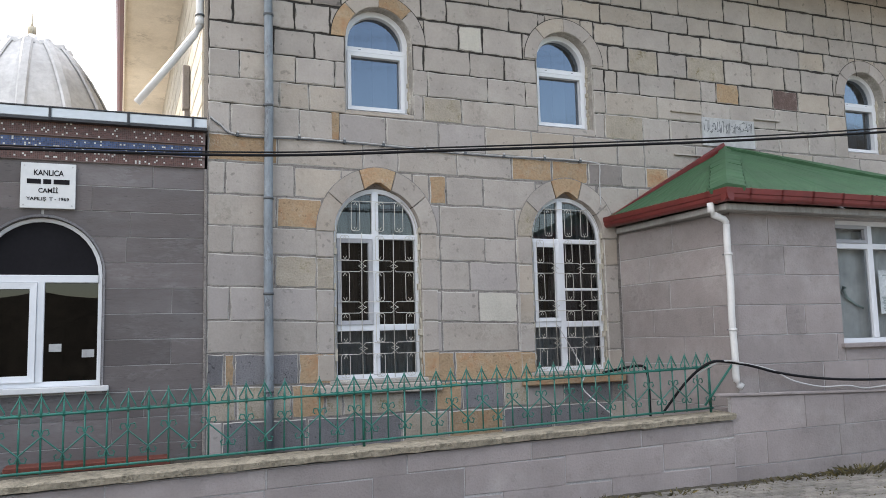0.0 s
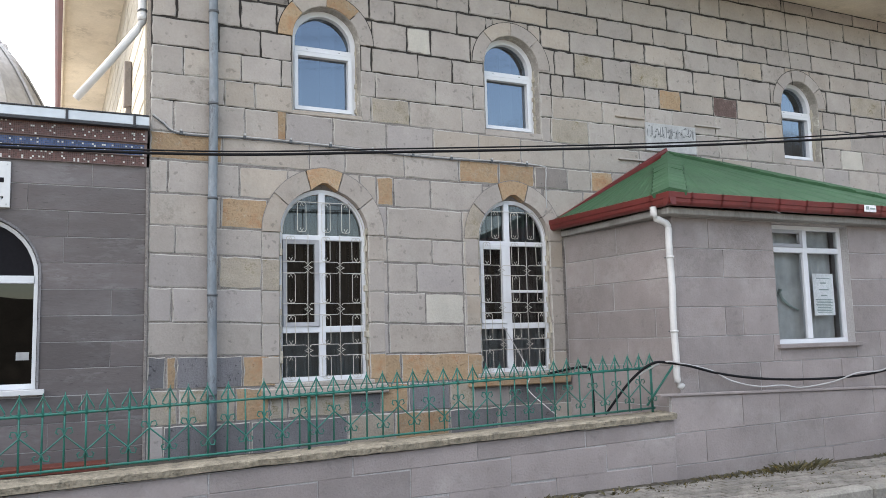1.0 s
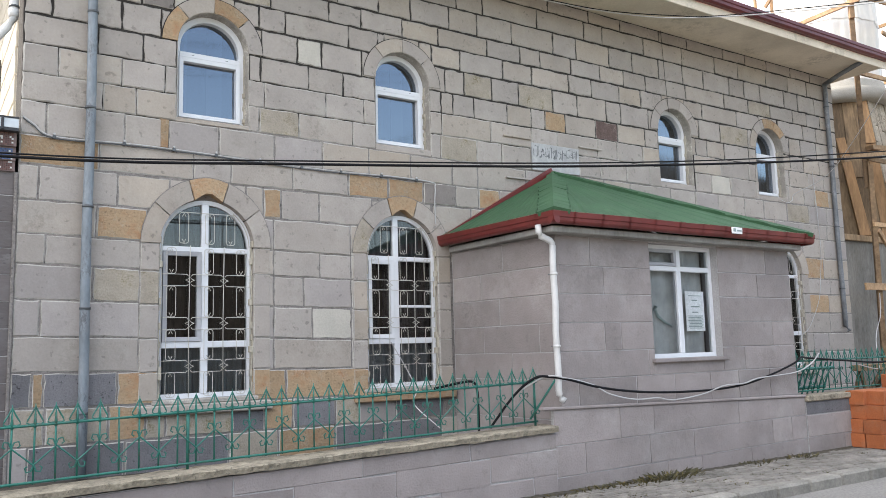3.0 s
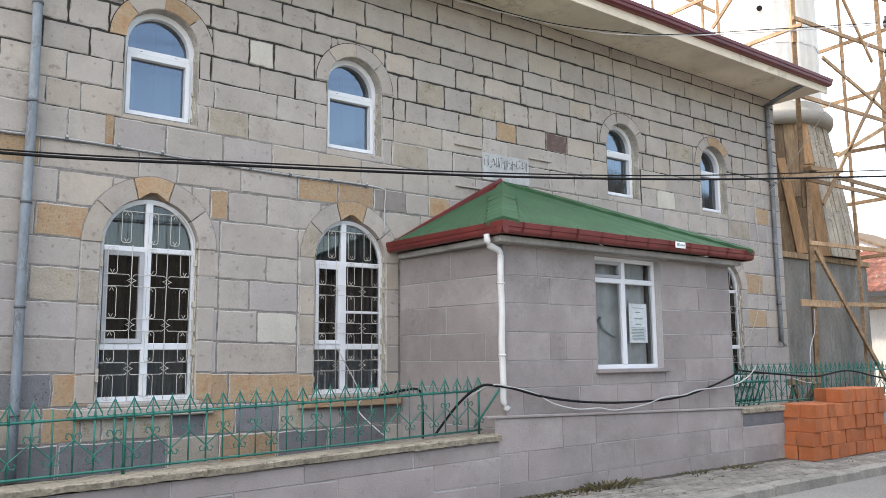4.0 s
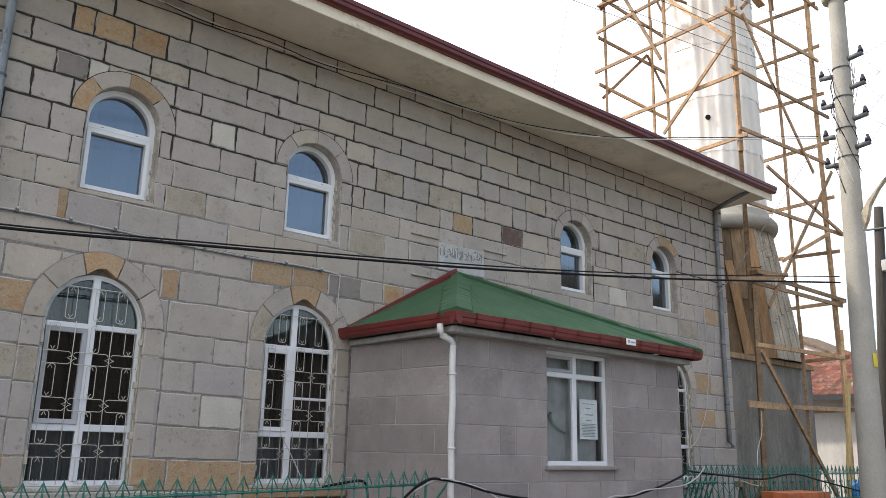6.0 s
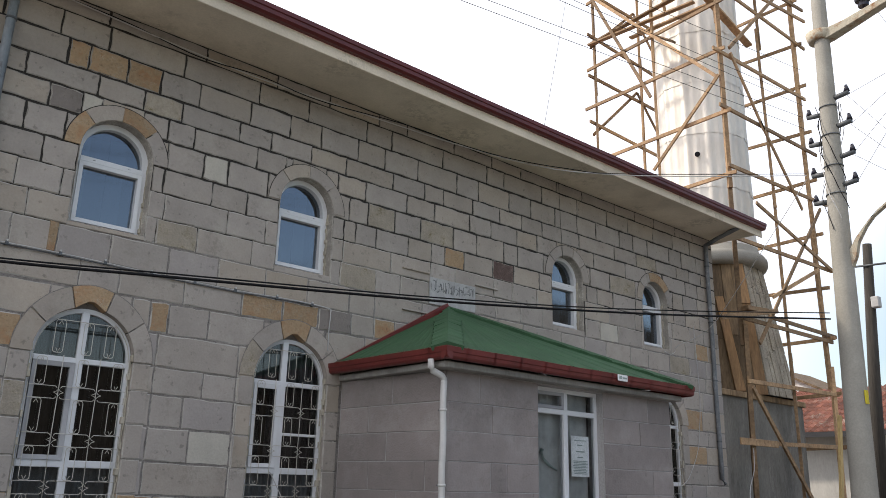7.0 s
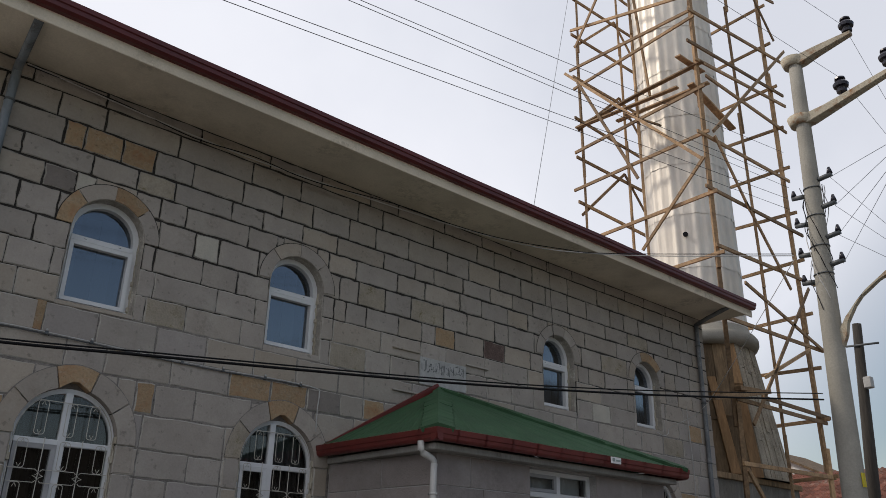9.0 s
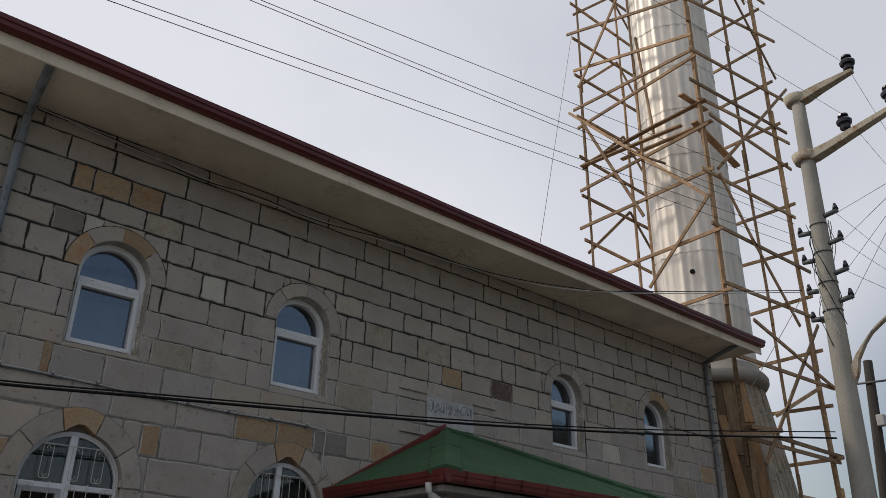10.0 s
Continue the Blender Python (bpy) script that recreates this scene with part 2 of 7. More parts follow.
BRICK = material("orange_hollow_brick", (0.36, 0.108, 0.038), 0.85, grain=50, grain_amount=0.12, blotch=6, blotch_amount=0.12, bump=0.3, spread=0.16, stain=(0.30, 0.16, 0.10), stain_amount=0.4, stain_scale=5)
WOOD = material("scaffold_timber", (0.315, 0.20, 0.108), 0.75, grain=16, grain_amount=0.28, blotch=2, blotch_amount=0.25, bump=0.35, spread=0.42, stain=(0.13, 0.075, 0.042), stain_amount=0.75, stain_scale=1.4)
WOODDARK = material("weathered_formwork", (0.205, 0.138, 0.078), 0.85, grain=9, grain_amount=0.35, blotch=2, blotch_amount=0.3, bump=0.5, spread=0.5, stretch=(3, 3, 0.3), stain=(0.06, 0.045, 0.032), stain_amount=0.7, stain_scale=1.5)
PLYWOOD = material("orange_plywood", (0.30, 0.175, 0.085), 0.8, grain=9, grain_amount=0.25, blotch=1.5, blotch_amount=0.25, bump=0.3, spread=0.2, stretch=(3, 3, 0.3), stain=(0.10, 0.065, 0.04), stain_amount=0.7, stain_scale=1.6)
PALEWOOD = material("fresh_yellow_timber", (0.42, 0.30, 0.13), 0.75, grain=14, grain_amount=0.2, blotch=2, blotch_amount=0.2, bump=0.2, stretch=(3, 3, 0.4))
# pale blue tone holds the sky reflection of the zinc edge
EDGESHEET = material("sky_pale_edge_sheet", (0.50, 0.53, 0.55), 0.4, 0.1, grain=15, grain_amount=0.05, blotch=2, blotch_amount=0.12, bump=0.04)
OLDPOLE = material("black_weathered_pole", (0.040, 0.035, 0.030), 0.9, grain=12, grain_amount=0.3, blotch=2, blotch_amount=0.25, bump=0.5, stretch=(3, 3, 0.3))
STEEL = material("bright_sheet_metal", (0.72, 0.675, 0.605), 0.52, 0.3, grain=7, grain_amount=0.10, blotch=1.1, blotch_amount=0.14, bump=0.08, stretch=(1, 1, 0.3), stain=(0.52, 0.44, 0.33), stain_amount=0.15, stain_scale=1.6)
ZINC = material("dull_zinc_sheet", (0.42, 0.415, 0.405), 0.6, 0.3, grain=15, grain_amount=0.12, blotch=2, blotch_amount=0.2, bump=0.08)
POLE = material("pole_concrete", (0.29, 0.275, 0.24), 0.9, grain=40, grain_amount=0.1, blotch=2, blotch_amount=0.12, bump=0.3)
RUSTY = material("rusty_painted_arm", (0.40, 0.36, 0.28), 0.85, grain=30, grain_amount=0.15, bump=0.3, stain=(0.23, 0.095, 0.03), stain_amount=1.0, stain_scale=6)
PORCELAIN = material("dark_porcelain", (0.022, 0.020, 0.030), 0.2, grain=30, grain_amount=0.05, bump=0.0)
CARVED = material("grey_carved_marble", (0.37, 0.37, 0.365), 0.7, grain=30, grain_amount=0.1, blotch=6, blotch_amount=0.2, bump=0.2)
MARBLE = material("white_marble", (0.58, 0.58, 0.57), 0.4, grain=20, grain_amount=0.04, blotch=3, blotch_amount=0.06, bump=0.0)
# lettering black; also paints the dark inside of pipe mouths and vent hole
INKVOID = material("black_lettering_and_void", (0.012, 0.011, 0.013), 0.6, bump=0.0, spec=0.08)
# dark base colour carries the shade of the unlit rooms
DARKROOM = material("shade_dark_interior", (0.10, 0.095, 0.09), 0.9, bump=0.0)
CURTAIN = material("brown_curtain", (0.045, 0.032, 0.028), 0.95, grain=60, grain_amount=0.1, bump=0.1)
GREYCURTAIN = material("grey_net_curtain", (0.13, 0.13, 0.135), 0.95, grain=90, grain_amount=0.1, bump=0.1)
PALECURTAIN = material("pale_net_curtain", (0.24, 0.24, 0.245), 0.95, grain=90, grain_amount=0.1, bump=0.1)
BLIND = material("pale_blind", (0.46, 0.465, 0.455), 0.9, grain=10, grain_amount=0.05, blotch=2.5, blotch_amount=0.2, bump=0.05)
PAPER = material("white_paper", (0.80, 0.80, 0.80), 0.8, bump=0.0)
PRINT = material("printed_ink", (0.30, 0.36, 0.34), 0.8, bump=0.0)
BLUESHEET = material("blue_plastic_sheet", (0.03, 0.20, 0.55), 0.4, bump=0.1)
ROOFTILE = material("red_clay_tile", (0.19, 0.075, 0.05), 0.85, grain=30, grain_amount=0.2, blotch=2, blotch_amount=0.3, bump=0.3, spread=0.35, lichen=(0.30, 0.25, 0.20), lichen_amount=0.8, lichen_scale=1.2)
PAINTWHITE = material("white_house_paint", (0.72, 0.71, 0.68), 0.9, grain=20, grain_amount=0.06, blotch=1, blotch_amount=0.1, bump=0.1)
PEELED = material("peeling_limewash", (0.62, 0.60, 0.57), 0.92, grain=20, grain_amount=0.15, blotch=1.5, blotch_amount=0.3, bump=0.4, stain=(0.25, 0.18, 0.14), stain_amount=0.8, stain_scale=2.2)
# white paint greyed to put the wall's shade into its colour; stains on top
HOUSEPAINT = material("shade_greyed_house_paint", (0.42, 0.405, 0.375), 0.9, grain=20, grain_amount=0.08, blotch=0.8, blotch_amount=0.2, bump=0.15, stain=(0.25, 0.22, 0.19), stain_amount=0.6, stain_scale=1.0, stretch=(1, 1, 0.4))
PAVER = material("grey_paver", (0.185, 0.17, 0.148), 0.95, grain=45, grain_amount=0.25, blotch=3, blotch_amount=0.25, bump=0.6, spread=0.18, stain=(0.15, 0.135, 0.105), stain_amount=0.4, stain_scale=2)
KERB = material("kerb_concrete", (0.21, 0.198, 0.172), 0.95, grain=40, grain_amount=0.22, blotch=3, blotch_amount=0.25, bump=0.5, spread=0.1)
ROAD = material("worn_road", (0.19, 0.18, 0.164), 0.95, grain=35, grain_amount=0.25, blotch=0.5, blotch_amount=0.2, bump=0.5)
SOIL = material("dry_soil", (0.06, 0.052, 0.039), 0.98, grain=30, grain_amount=0.3, blotch=2, blotch_amount=0.25, bump=0.6)
GRASS = material("weed_leaves", (0.075, 0.068, 0.034), 0.8, grain=20, grain_amount=0.25, bump=0.0, spread=0.4, warm=0.5)
FOREST = material("distant_leaves", (0.036, 0.032, 0.026), 0.9, grain=3, grain_amount=0.5, blotch=0.3, blotch_amount=0.4, bump=0.0)
TILEBROWN = material("brown_mosaic", (0.105, 0.048, 0.038), 0.4, grain=30, grain_amount=0.15, bump=0.0, spread=0.35)
TILEBLUE = material("blue_mosaic", (0.045, 0.075, 0.16), 0.4, grain=30, grain_amount=0.1, bump=0.0, spread=0.4)
GROUT = material("mosaic_grout", (0.17, 0.125, 0.115), 0.9, grain=40, grain_amount=0.15, bump=0.1)
TILEWHITE = material("white_mosaic", (0.55, 0.54, 0.50), 0.4, bump=0.0)
DARKMETAL = material("dark_roof_edge", (0.03, 0.03, 0.033), 0.5, bump=0.0)
REDBOARD = material("red_brown_board", (0.12, 0.032, 0.02), 0.7, grain=25, grain_amount=0.25, bump=0.15)
YELLOW = material("yellow_label", (0.62, 0.50, 0.03), 0.6, bump=0.0)
GLASS = glass_material("window_glass", (0.62, 0.66, 0.66))
CLEARGLASS = glass_material("clear_window_glass", (0.88, 0.9, 0.9), 1.5)
BLUEGLASS = glass_material("tinted_window_glass", (0.30, 0.36, 0.42), 2.6, 0.06, shine=(0.80, 0.89, 1.0))
SMOKED = glass_material("smoked_window_glass", (0.12, 0.12, 0.13), 1.5)

# ---------- building helpers ----------
rng = random.Random(7)

def part(name, bm, mat_, parent=None, label=""):
    """Links a bmesh as one mesh object under a thing or a part."""
    me = bpy.data.meshes.new(name)
    bm.to_mesh(me)
    bm.free()
    me.materials.append(mat_)
    ob = new(name, me)
    if parent is not None:
        ob.parent = parent
        if parent.name in LOC:
            ob.matrix_parent_inverse = Matrix.Translation(-LOC[parent.name])
    if label:
        tagged(ob, label)
    return ob

def raw(name, verts, faces, mat_, parent=None, label="", rim=None):
    """As part(), from plain lists; rim: a second material for the bevel ring of a block()."""
    me = bpy.data.meshes.new(name)
    me.from_pydata(verts, [], faces)
    me.update()
    me.materials.append(mat_)
    if rim is not None:
        me.materials.append(rim)
        n = len(verts) // 3
        me.polygons.foreach_set("material_index", [1 if n <= k < 2 * n else 0 for k in range(len(faces))])
    ob = new(name, me)
    if parent is not None:
        ob.parent = parent
        if parent.name in LOC:
            ob.matrix_parent_inverse = Matrix.Translation(-LOC[parent.name])
    if label:
        tagged(ob, label)
    return ob

def thing(name, at, label, category="", group="", kind=""):
    e = new(name)
    e.empty_display_size = 0.2
    e.location = at
    LOC[e.name] = Vector(at)
    return tagged(e, label, category, group, kind)

LOC = {}

def box(bm, x0, x1, y0, y1, z0, z1, bevel=0.0, m=None):
    r = bmesh.ops.create_cube(bm, size=1)
    t = Matrix.Translation(((x0 + x1) / 2, (y0 + y1) / 2, (z0 + z1) / 2)) @ Matrix.Diagonal((x1 - x0, y1 - y0, z1 - z0, 1))
    bmesh.ops.transform(bm, matrix=(m @ t) if m is not None else t, verts=r["verts"])
    if bevel:
        edges = list({e for v in r["verts"] for e in v.link_edges})
        bmesh.ops.bevel(bm, geom=edges, offset=bevel, segments=1, affect="EDGES", profile=0.6)

def boxed(x0, x1, y0, y1, z0, z1, bevel=0.0, m=None):
    bm = bmesh.new()
    box(bm, x0, x1, y0, y1, z0, z1, bevel, m)
    return bm

def tube(bm, pts, r, sides=8, r_end=None, cap=True):
    """A round tube along points; tapers to r_end."""
    pts = [Vector(p) for p in pts]
    rings, n = [], len(pts)
    for i, p in enumerate(pts):
        d = (pts[min(i + 1, n - 1)] - pts[max(i - 1, 0)]).normalized()
        up = Vector((0, 0, 1)) if abs(d.z) < 0.95 else Vector((0, 1, 0))
        a = d.cross(up).normalized()
        b = a.cross(d).normalized()
        rr = r if r_end is None else r + (r_end - r) * i / (n - 1)
        rings.append([bm.verts.new(p + (a * math.cos(2 * math.pi * k / sides) + b * math.sin(2 * math.pi * k / sides)) * rr) for k in range(sides)])
    for u, v in zip(rings, rings[1:]):
        for k in range(sides):
            f = bm.faces.new((u[k], u[(k + 1) % sides], v[(k + 1) % sides], v[k]))
            f.smooth = sides > 5
    if cap:
        bm.faces.new(rings[0][::-1])
        bm.faces.new(rings[-1])

def tubed(pts, r, sides=8, r_end=None):
    bm = bmesh.new()
    tube(bm, pts, r, sides, r_end)
    return bm

def beam(p, q, w, h):
    """A sawn timber of width w and height h from p to q."""
    p, q = Vector(p), Vector(q)
    d = q - p
    m = Matrix.Translation((p + q) / 2) @ d.to_track_quat("X", "Z").to_matrix().to_4x4()
    return boxed(-d.length / 2, d.length / 2, -w / 2, w / 2, -h / 2, h / 2, 0.004, m)

def arc_points(cx, zs, r, rise, n=14, point=0.0):
    """Points from the left spring to the right one; point lifts the crown into a small peak."""
    out = []
    for i in range(n + 1):
        a = math.pi - math.pi * i / n
        lift = point * max(0.0, 1 - abs(math.cos(a)) / 0.30)
        out.append((cx + r * math.cos(a), zs + (rise - point) * math.sin(a) + lift))
    return out

def outline(x0, x1, z0, zs, rise, n=14, point=0.0):
    c, r = (x0 + x1) / 2, (x1 - x0) / 2
    if rise <= 0:
        return [(x0, z0), (x0, zs), (x1, zs), (x1, z0)]
    return [(x0, z0)] + arc_points(c, zs, r, rise, n, point) + [(x1, z0)]

def slab_with_holes(name, outer, holes, axis, d0, d1, mat_, parent=None, label=""):
    """A wall of outline outer (u, z) with openings, from depth d0 to d1. axis 'y': u is x; axis 'x': u is y."""
    bm = bmesh.new()
    def at(u, z, d):
        return (u, d, z) if axis == "y" else (d, u, z)
    loops = []
    for loop in [outer] + list(holes):
        vs = [bm.verts.new(at(u, z, d0)) for u, z in loop]
        loops.append(vs)
        for a, b in zip(vs, vs[1:] + vs[:1]):
            bm.edges.new((a, b))
    bmesh.ops.triangle_fill(bm, use_beauty=True, use_dissolve=False, edges=bm.edges[:])
    front = bm.faces[:]
    back = {}
    for loop in loops:
        for v in loop:
            back[v] = bm.verts.new(v.co + Vector((0, d1 - d0, 0) if axis == "y" else (d1 - d0, 0, 0)))
    for f in front:
        bm.faces.new([back[v] for v in reversed(f.verts)])
    for loop in loops:
        for a, b in zip(loop, loop[1:] + loop[:1]):
            bm.faces.new((a, b, back[b], back[a]))
    bmesh.ops.recalc_face_normals(bm, faces=bm.faces[:])
    return part(name, bm, mat_, parent, label)

def block(x0, x1, z0, z1, y=0.0, proud=0.02, back=0.03, edge=0.010, jitter=0.004, plane="y", ragged=False):
    """Verts and faces of one dressed stone set into a wall whose face is at y (or x)."""
    j = lambda s=1.0: rng.uniform(-jitter, jitter) * s
    cs = [(x0, z0), (x1, z0), (x1, z1), (x0, z1)]
    if ragged:
        loop = []
        for (a, b), (c, d) in zip(cs, cs[1:] + cs[:1]):
            n = 6 if abs(c - a) > 0.4 else 4
            loop += [(a + (c - a) * k / n, b + (d - b) * k / n) for k in range(n)]
    else:
        loop = cs
    mx, mz, n = (x0 + x1) / 2, (z0 + z1) / 2, len(loop)
    hx, hz = max(1e-4, (x1 - x0) / 2), max(1e-4, (z1 - z0) / 2)
    tx, tz = rng.uniform(-0.0015, 0.0015), rng.uniform(-0.0015, 0.0015)
    mid = [(u + j(), w + j()) for u, w in loop]
    vs = [(u, y + back, w) for u, w in loop]
    vs += [(u, y - proud * 0.4, w) for u, w in mid]
    vs += [(u - edge * (u - mx) / hx + j(0.8), y - proud + tx * (u - mx) / hx + tz * (w - mz) / hz, w - edge * (w - mz) / hz + j(0.8)) for u, w in mid]
    fs = [(a, (a + 1) % n, n + (a + 1) % n, n + a) for a in range(n)] + [(n + a, n + (a + 1) % n, 2 * n + (a + 1) % n, 2 * n + a) for a in range(n)] + [tuple(range(2 * n, 3 * n))]
    if plane == "x":
        vs = [(d, u, w) for u, d, w in vs]
        fs = [f[::-1] for f in fs]
    return vs, fs

# ---------- ground ----------
ROAD_Z, PAVE_Z, YARD_Z = 0.29, 0.39, 0.78
ground = raw("ground", [(-400, -400, ROAD_Z), (400, -400, ROAD_Z), (400, 400, ROAD_Z), (-400, 400, ROAD_Z)], [(0, 1, 2, 3)], ROAD)
tagged(ground, "worn grey road surface reaching to the horizon", "road", kind="structure")
pavement = part("pavement", boxed(-12, 40, -3.05, -1.9, ROAD_Z - 0.1, PAVE_Z - 0.02), SOIL)
tagged(pavement, "grey interlocking concrete pavers with weedy joints along the wall", "pavement", kind="structure")
yard = part("ground_yard", boxed(-12, 40, -1.75, 0.2, ROAD_Z - 0.1, YARD_Z), SOIL)
tagged(yard, "bare narrow yard behind the retaining wall", "ground", kind="structure")

# ---------- retaining wall with coping ----------
def coping_z(x):
    return 0.975 + 0.0225 * x

def retaining(name, x0, x1, label):
    bm = bmesh.new()
    box(bm, x0, x1, -1.93, -1.72, 0.2, 0.6)
    for v in bm.verts:
        if v.co.z > 0.5:
            v.co.z = coping_z(v.co.x) - 0.075
    w = part(name, bm, JOINT)
    tagged(w, label, "wall", kind="structure")
    for k, (z0, z1) in enumerate(((0.30, 0.49), (0.49, 0.742), (0.742, 1.2))):
        x = x0 - (rng.uniform(0, 0.6) if k < 2 else 0.699)
        while x < x1 - 0.02:
            ln = rng.uniform(0.75, 1.15) if k < 2 else 1.18
            a, b = max(x, x0) + 0.006, min(x + ln, x1) - 0.006
            x += ln
            if b - a < 0.08:
                continue
            rise = 0.0225 * ((a + b) / 2)
            top = min(z1 + rise - 0.008, coping_z((a + b) / 2) - 0.078)
            vs, fs = block(a, b, z0 + rise * (k > 0), top, -1.93, 0.008, 0.03, 0.003, 0.004)
            if k == 2:
                vs = [(vx, vy, vz + 0.0225 * (vx - (a + b) / 2)) for vx, vy, vz in vs]
            raw("cladding_slab", vs, fs, LILAC, w)
    bm = bmesh.new()
    n = 220
    prof = [(-1.975, -0.062), (-1.985, -0.012), (-1.975, 0.0), (-1.70, 0.004), (-1.69, -0.012), (-1.69, -0.075)]
    rings = []
    for i in range(n + 1):
        x = x0 + (x1 - x0) * i / n
        rings.append([bm.verts.new((x, y + noise.noise((x * 3, y * 9, 1)) * 0.007 + noise.noise((x * 17, y * 9, dz * 50)) * 0.006, coping_z(x) + dz + noise.noise((x * 4, y * 5, dz * 9)) * 0.006 + noise.noise((x * 19, y * 30, dz * 40)) * 0.007)) for y, dz in prof])
    for u, v in zip(rings, rings[1:]):
        for k in range(len(prof)):
            bm.faces.new((u[k], v[k], v[(k + 1) % len(prof)], u[(k + 1) % len(prof)]))
    bm.faces.new(rings[0])
    bm.faces.new(rings[-1][::-1])
    bmesh.ops.recalc_face_normals(bm, faces=bm.faces[:])
    part("coping", bm, COPING, w, "rough weathered cement coping")
    return w

wall_retaining = retaining("wall_retaining", -12.0, 4.93, "low lilac-grey stone-clad retaining wall under the fence")

def retaining_right():
    w = part("wall_retaining_far", boxed(9.40, 40, -1.93, -1.72, 0.2, 1.08), JOINT)
    tagged(w, "low grey stone-clad retaining wall beyond the porch room", "wall", kind="structure")
    for z0, z1 in ((0.30, 0.60), (0.61, 0.895)):
        x = 9.41
        while x < 18:
            ln = rng.uniform(0.8, 1.2)
            vs, fs = block(x, x + ln - 0.01, z0, z1, -1.93, 0.008, 0.03, 0.003, 0.004)
            raw("cladding_slab", vs, fs, LILAC, w)
            x += ln
    vs, fs = block(9.41, 18, 0.905, 1.075, -1.93, 0.008, 0.03, 0.003, 0.003)
    raw("cladding_strip", vs, fs, DARKSTONE, w)
    part("coping", boxed(9.40, 40, -1.97, -1.68, 1.08, 1.16, 0.012), COPING, w, "rough weathered cement coping")
retaining_right()

# ---------- main building ----------
WALL_T = 0.45
END_X, TOP_Z = 14.05, 6.96
U_C, L_C = (1.878, 4.30, 9.40, 11.9), (1.832, 4.248, 12.05)
U_HALF, U_SILL, U_SPRING, U_RISE = 0.395, 4.44, 5.295, 0.395
U_TRANSOM = 5.195
L_HALF, L_SILL, L_SPRING, L_RISE = 0.505, 1.47, 3.08, 0.58
NOTCH = 0.075            # small peak cut into the keystones of the lower arches
door_c = 6.9

holes = [outline(c - U_HALF - 0.01, c + U_HALF + 0.01, U_SILL, U_SPRING, U_RISE + 0.01) for c in U_C]
holes += [outline(c - L_HALF - 0.01, c + L_HALF + 0.01, L_SILL, L_SPRING, L_RISE + 0.01, 24, NOTCH) for c in L_C]
wall_main = slab_with_holes("wall_main", [(0.0, 0.2), (END_X, 0.2), (END_X, TOP_Z + 0.3), (0.0, TOP_Z + 0.3)], holes, "y", 0.0, WALL_T, SHADEMORTAR)
tagged(wall_main, "grey and ochre dressed stone wall with thick mortar joints", "wall", kind="structure")

low_holes = [outline(c - L_HALF - 0.01, c + L_HALF + 0.01, L_SILL, L_SPRING, L_RISE + 0.01, 24, NOTCH) for c in L_C]
slab_with_holes("pointing_layer", [(0.0, 0.5), (END_X, 0.5), (END_X, 4.40), (0.0, 4.40)], low_holes, "y", -0.0105, 0.0, POINTING, wall_main, "paler mortar pointing between the lower stones")

# courses: floor height, ceiling height, joints along the wall
STONES = []
def course(z0, z1, *joints):
    xs = [0.0] + list(joints) + [END_X]
    filled = [xs[0]]
    for b in xs[1:]:
        a = filled[-1]
        if b - a > 1.35:
            n = max(1, round((b - a) / 0.68))
            for k in range(1, n):
                filled.append(a + (b - a) * k / n + rng.uniform(-0.12, 0.12))
        filled.append(b)
    STONES.append((z0, z1, filled))

course(0.70, 1.05, 0.16, 1.02, 2.07, 2.62, 3.30, 3.95)
course(1.05, 1.39, 0.30, 0.86, 1.22, 1.41, 2.10, 2.46, 2.79, 3.31, 3.62, 4.10)
course(1.39, 1.77, 0.18, 0.28, 0.94, 1.34, 2.36, 2.71, 3.72, 4.75)
course(1.77, 2.12, 1.14, 2.57, 3.53, 4.92)
course(2.12, 2.46, 0.23, 1.14, 2.57, 3.03, 3.53, 4.92)
course(2.46, 2.80, 0.69, 1.14, 2.57, 2.93, 3.53, 4.92)
course(2.80, 3.10, 0.26, 1.14, 2.57, 3.13, 3.53, 4.92)
course(3.10, 3.42, 0.71, 1.20, 2.57, 3.53, 4.95, 5.6)
course(3.42, 3.73, 0.18, 0.90, 1.60, 2.45, 2.66, 3.13, 3.9, 4.7, 5.3)
course(3.73, 3.99, 0.72, 1.67, 2.08, 2.8, 3.51, 4.06, 4.57, 5.07, 5.43, 5.78)
course(3.99, 4.33, 0.23, 0.96, 1.40, 1.94, 2.58, 3.18, 3.79, 4.39, 5.02, 5.43, 6.25, 7.05, 7.75, 8.3, 9.2, 9.8, 10.37, 11.06, 11.59, 12.27, 12.93, 13.5)
course(4.33, 4.65, 0.74, 1.07, 2.40, 2.88, 3.58, 4.85, 5.43, 5.85, 6.36, 7.27, 7.70, 8.24, 8.75, 9.84, 10.22, 10.72, 11.42, 12.36, 12.83, 13.15, 13.6)
course(4.65, 4.97, 0.32, 0.92, 1.36, 2.46, 3.23, 3.74, 4.88, 5.67, 6.39, 6.86, 7.66, 8.06, 8.62, 9.84, 10.49, 11.25, 11.45, 12.42, 13.0, 13.5)
course(4.97, 5.34, 0.68, 1.13, 2.42, 3.01, 3.46, 4.88, 5.07, 5.41, 5.97, 6.40, 6.65, 7.04, 7.64, 8.10, 8.7, 9.9, 10.18, 10.62, 11.29, 12.5, 12.9, 13.4)
course(5.34, 5.64, 0.25, 0.91, 1.31, 2.43, 2.87, 3.18, 3.72, 4.95, 5.26, 5.72, 6.19, 6.82, 7.29, 7.88, 8.19, 8.80, 10.0, 10.55, 11.30, 12.5, 12.85, 13.35)
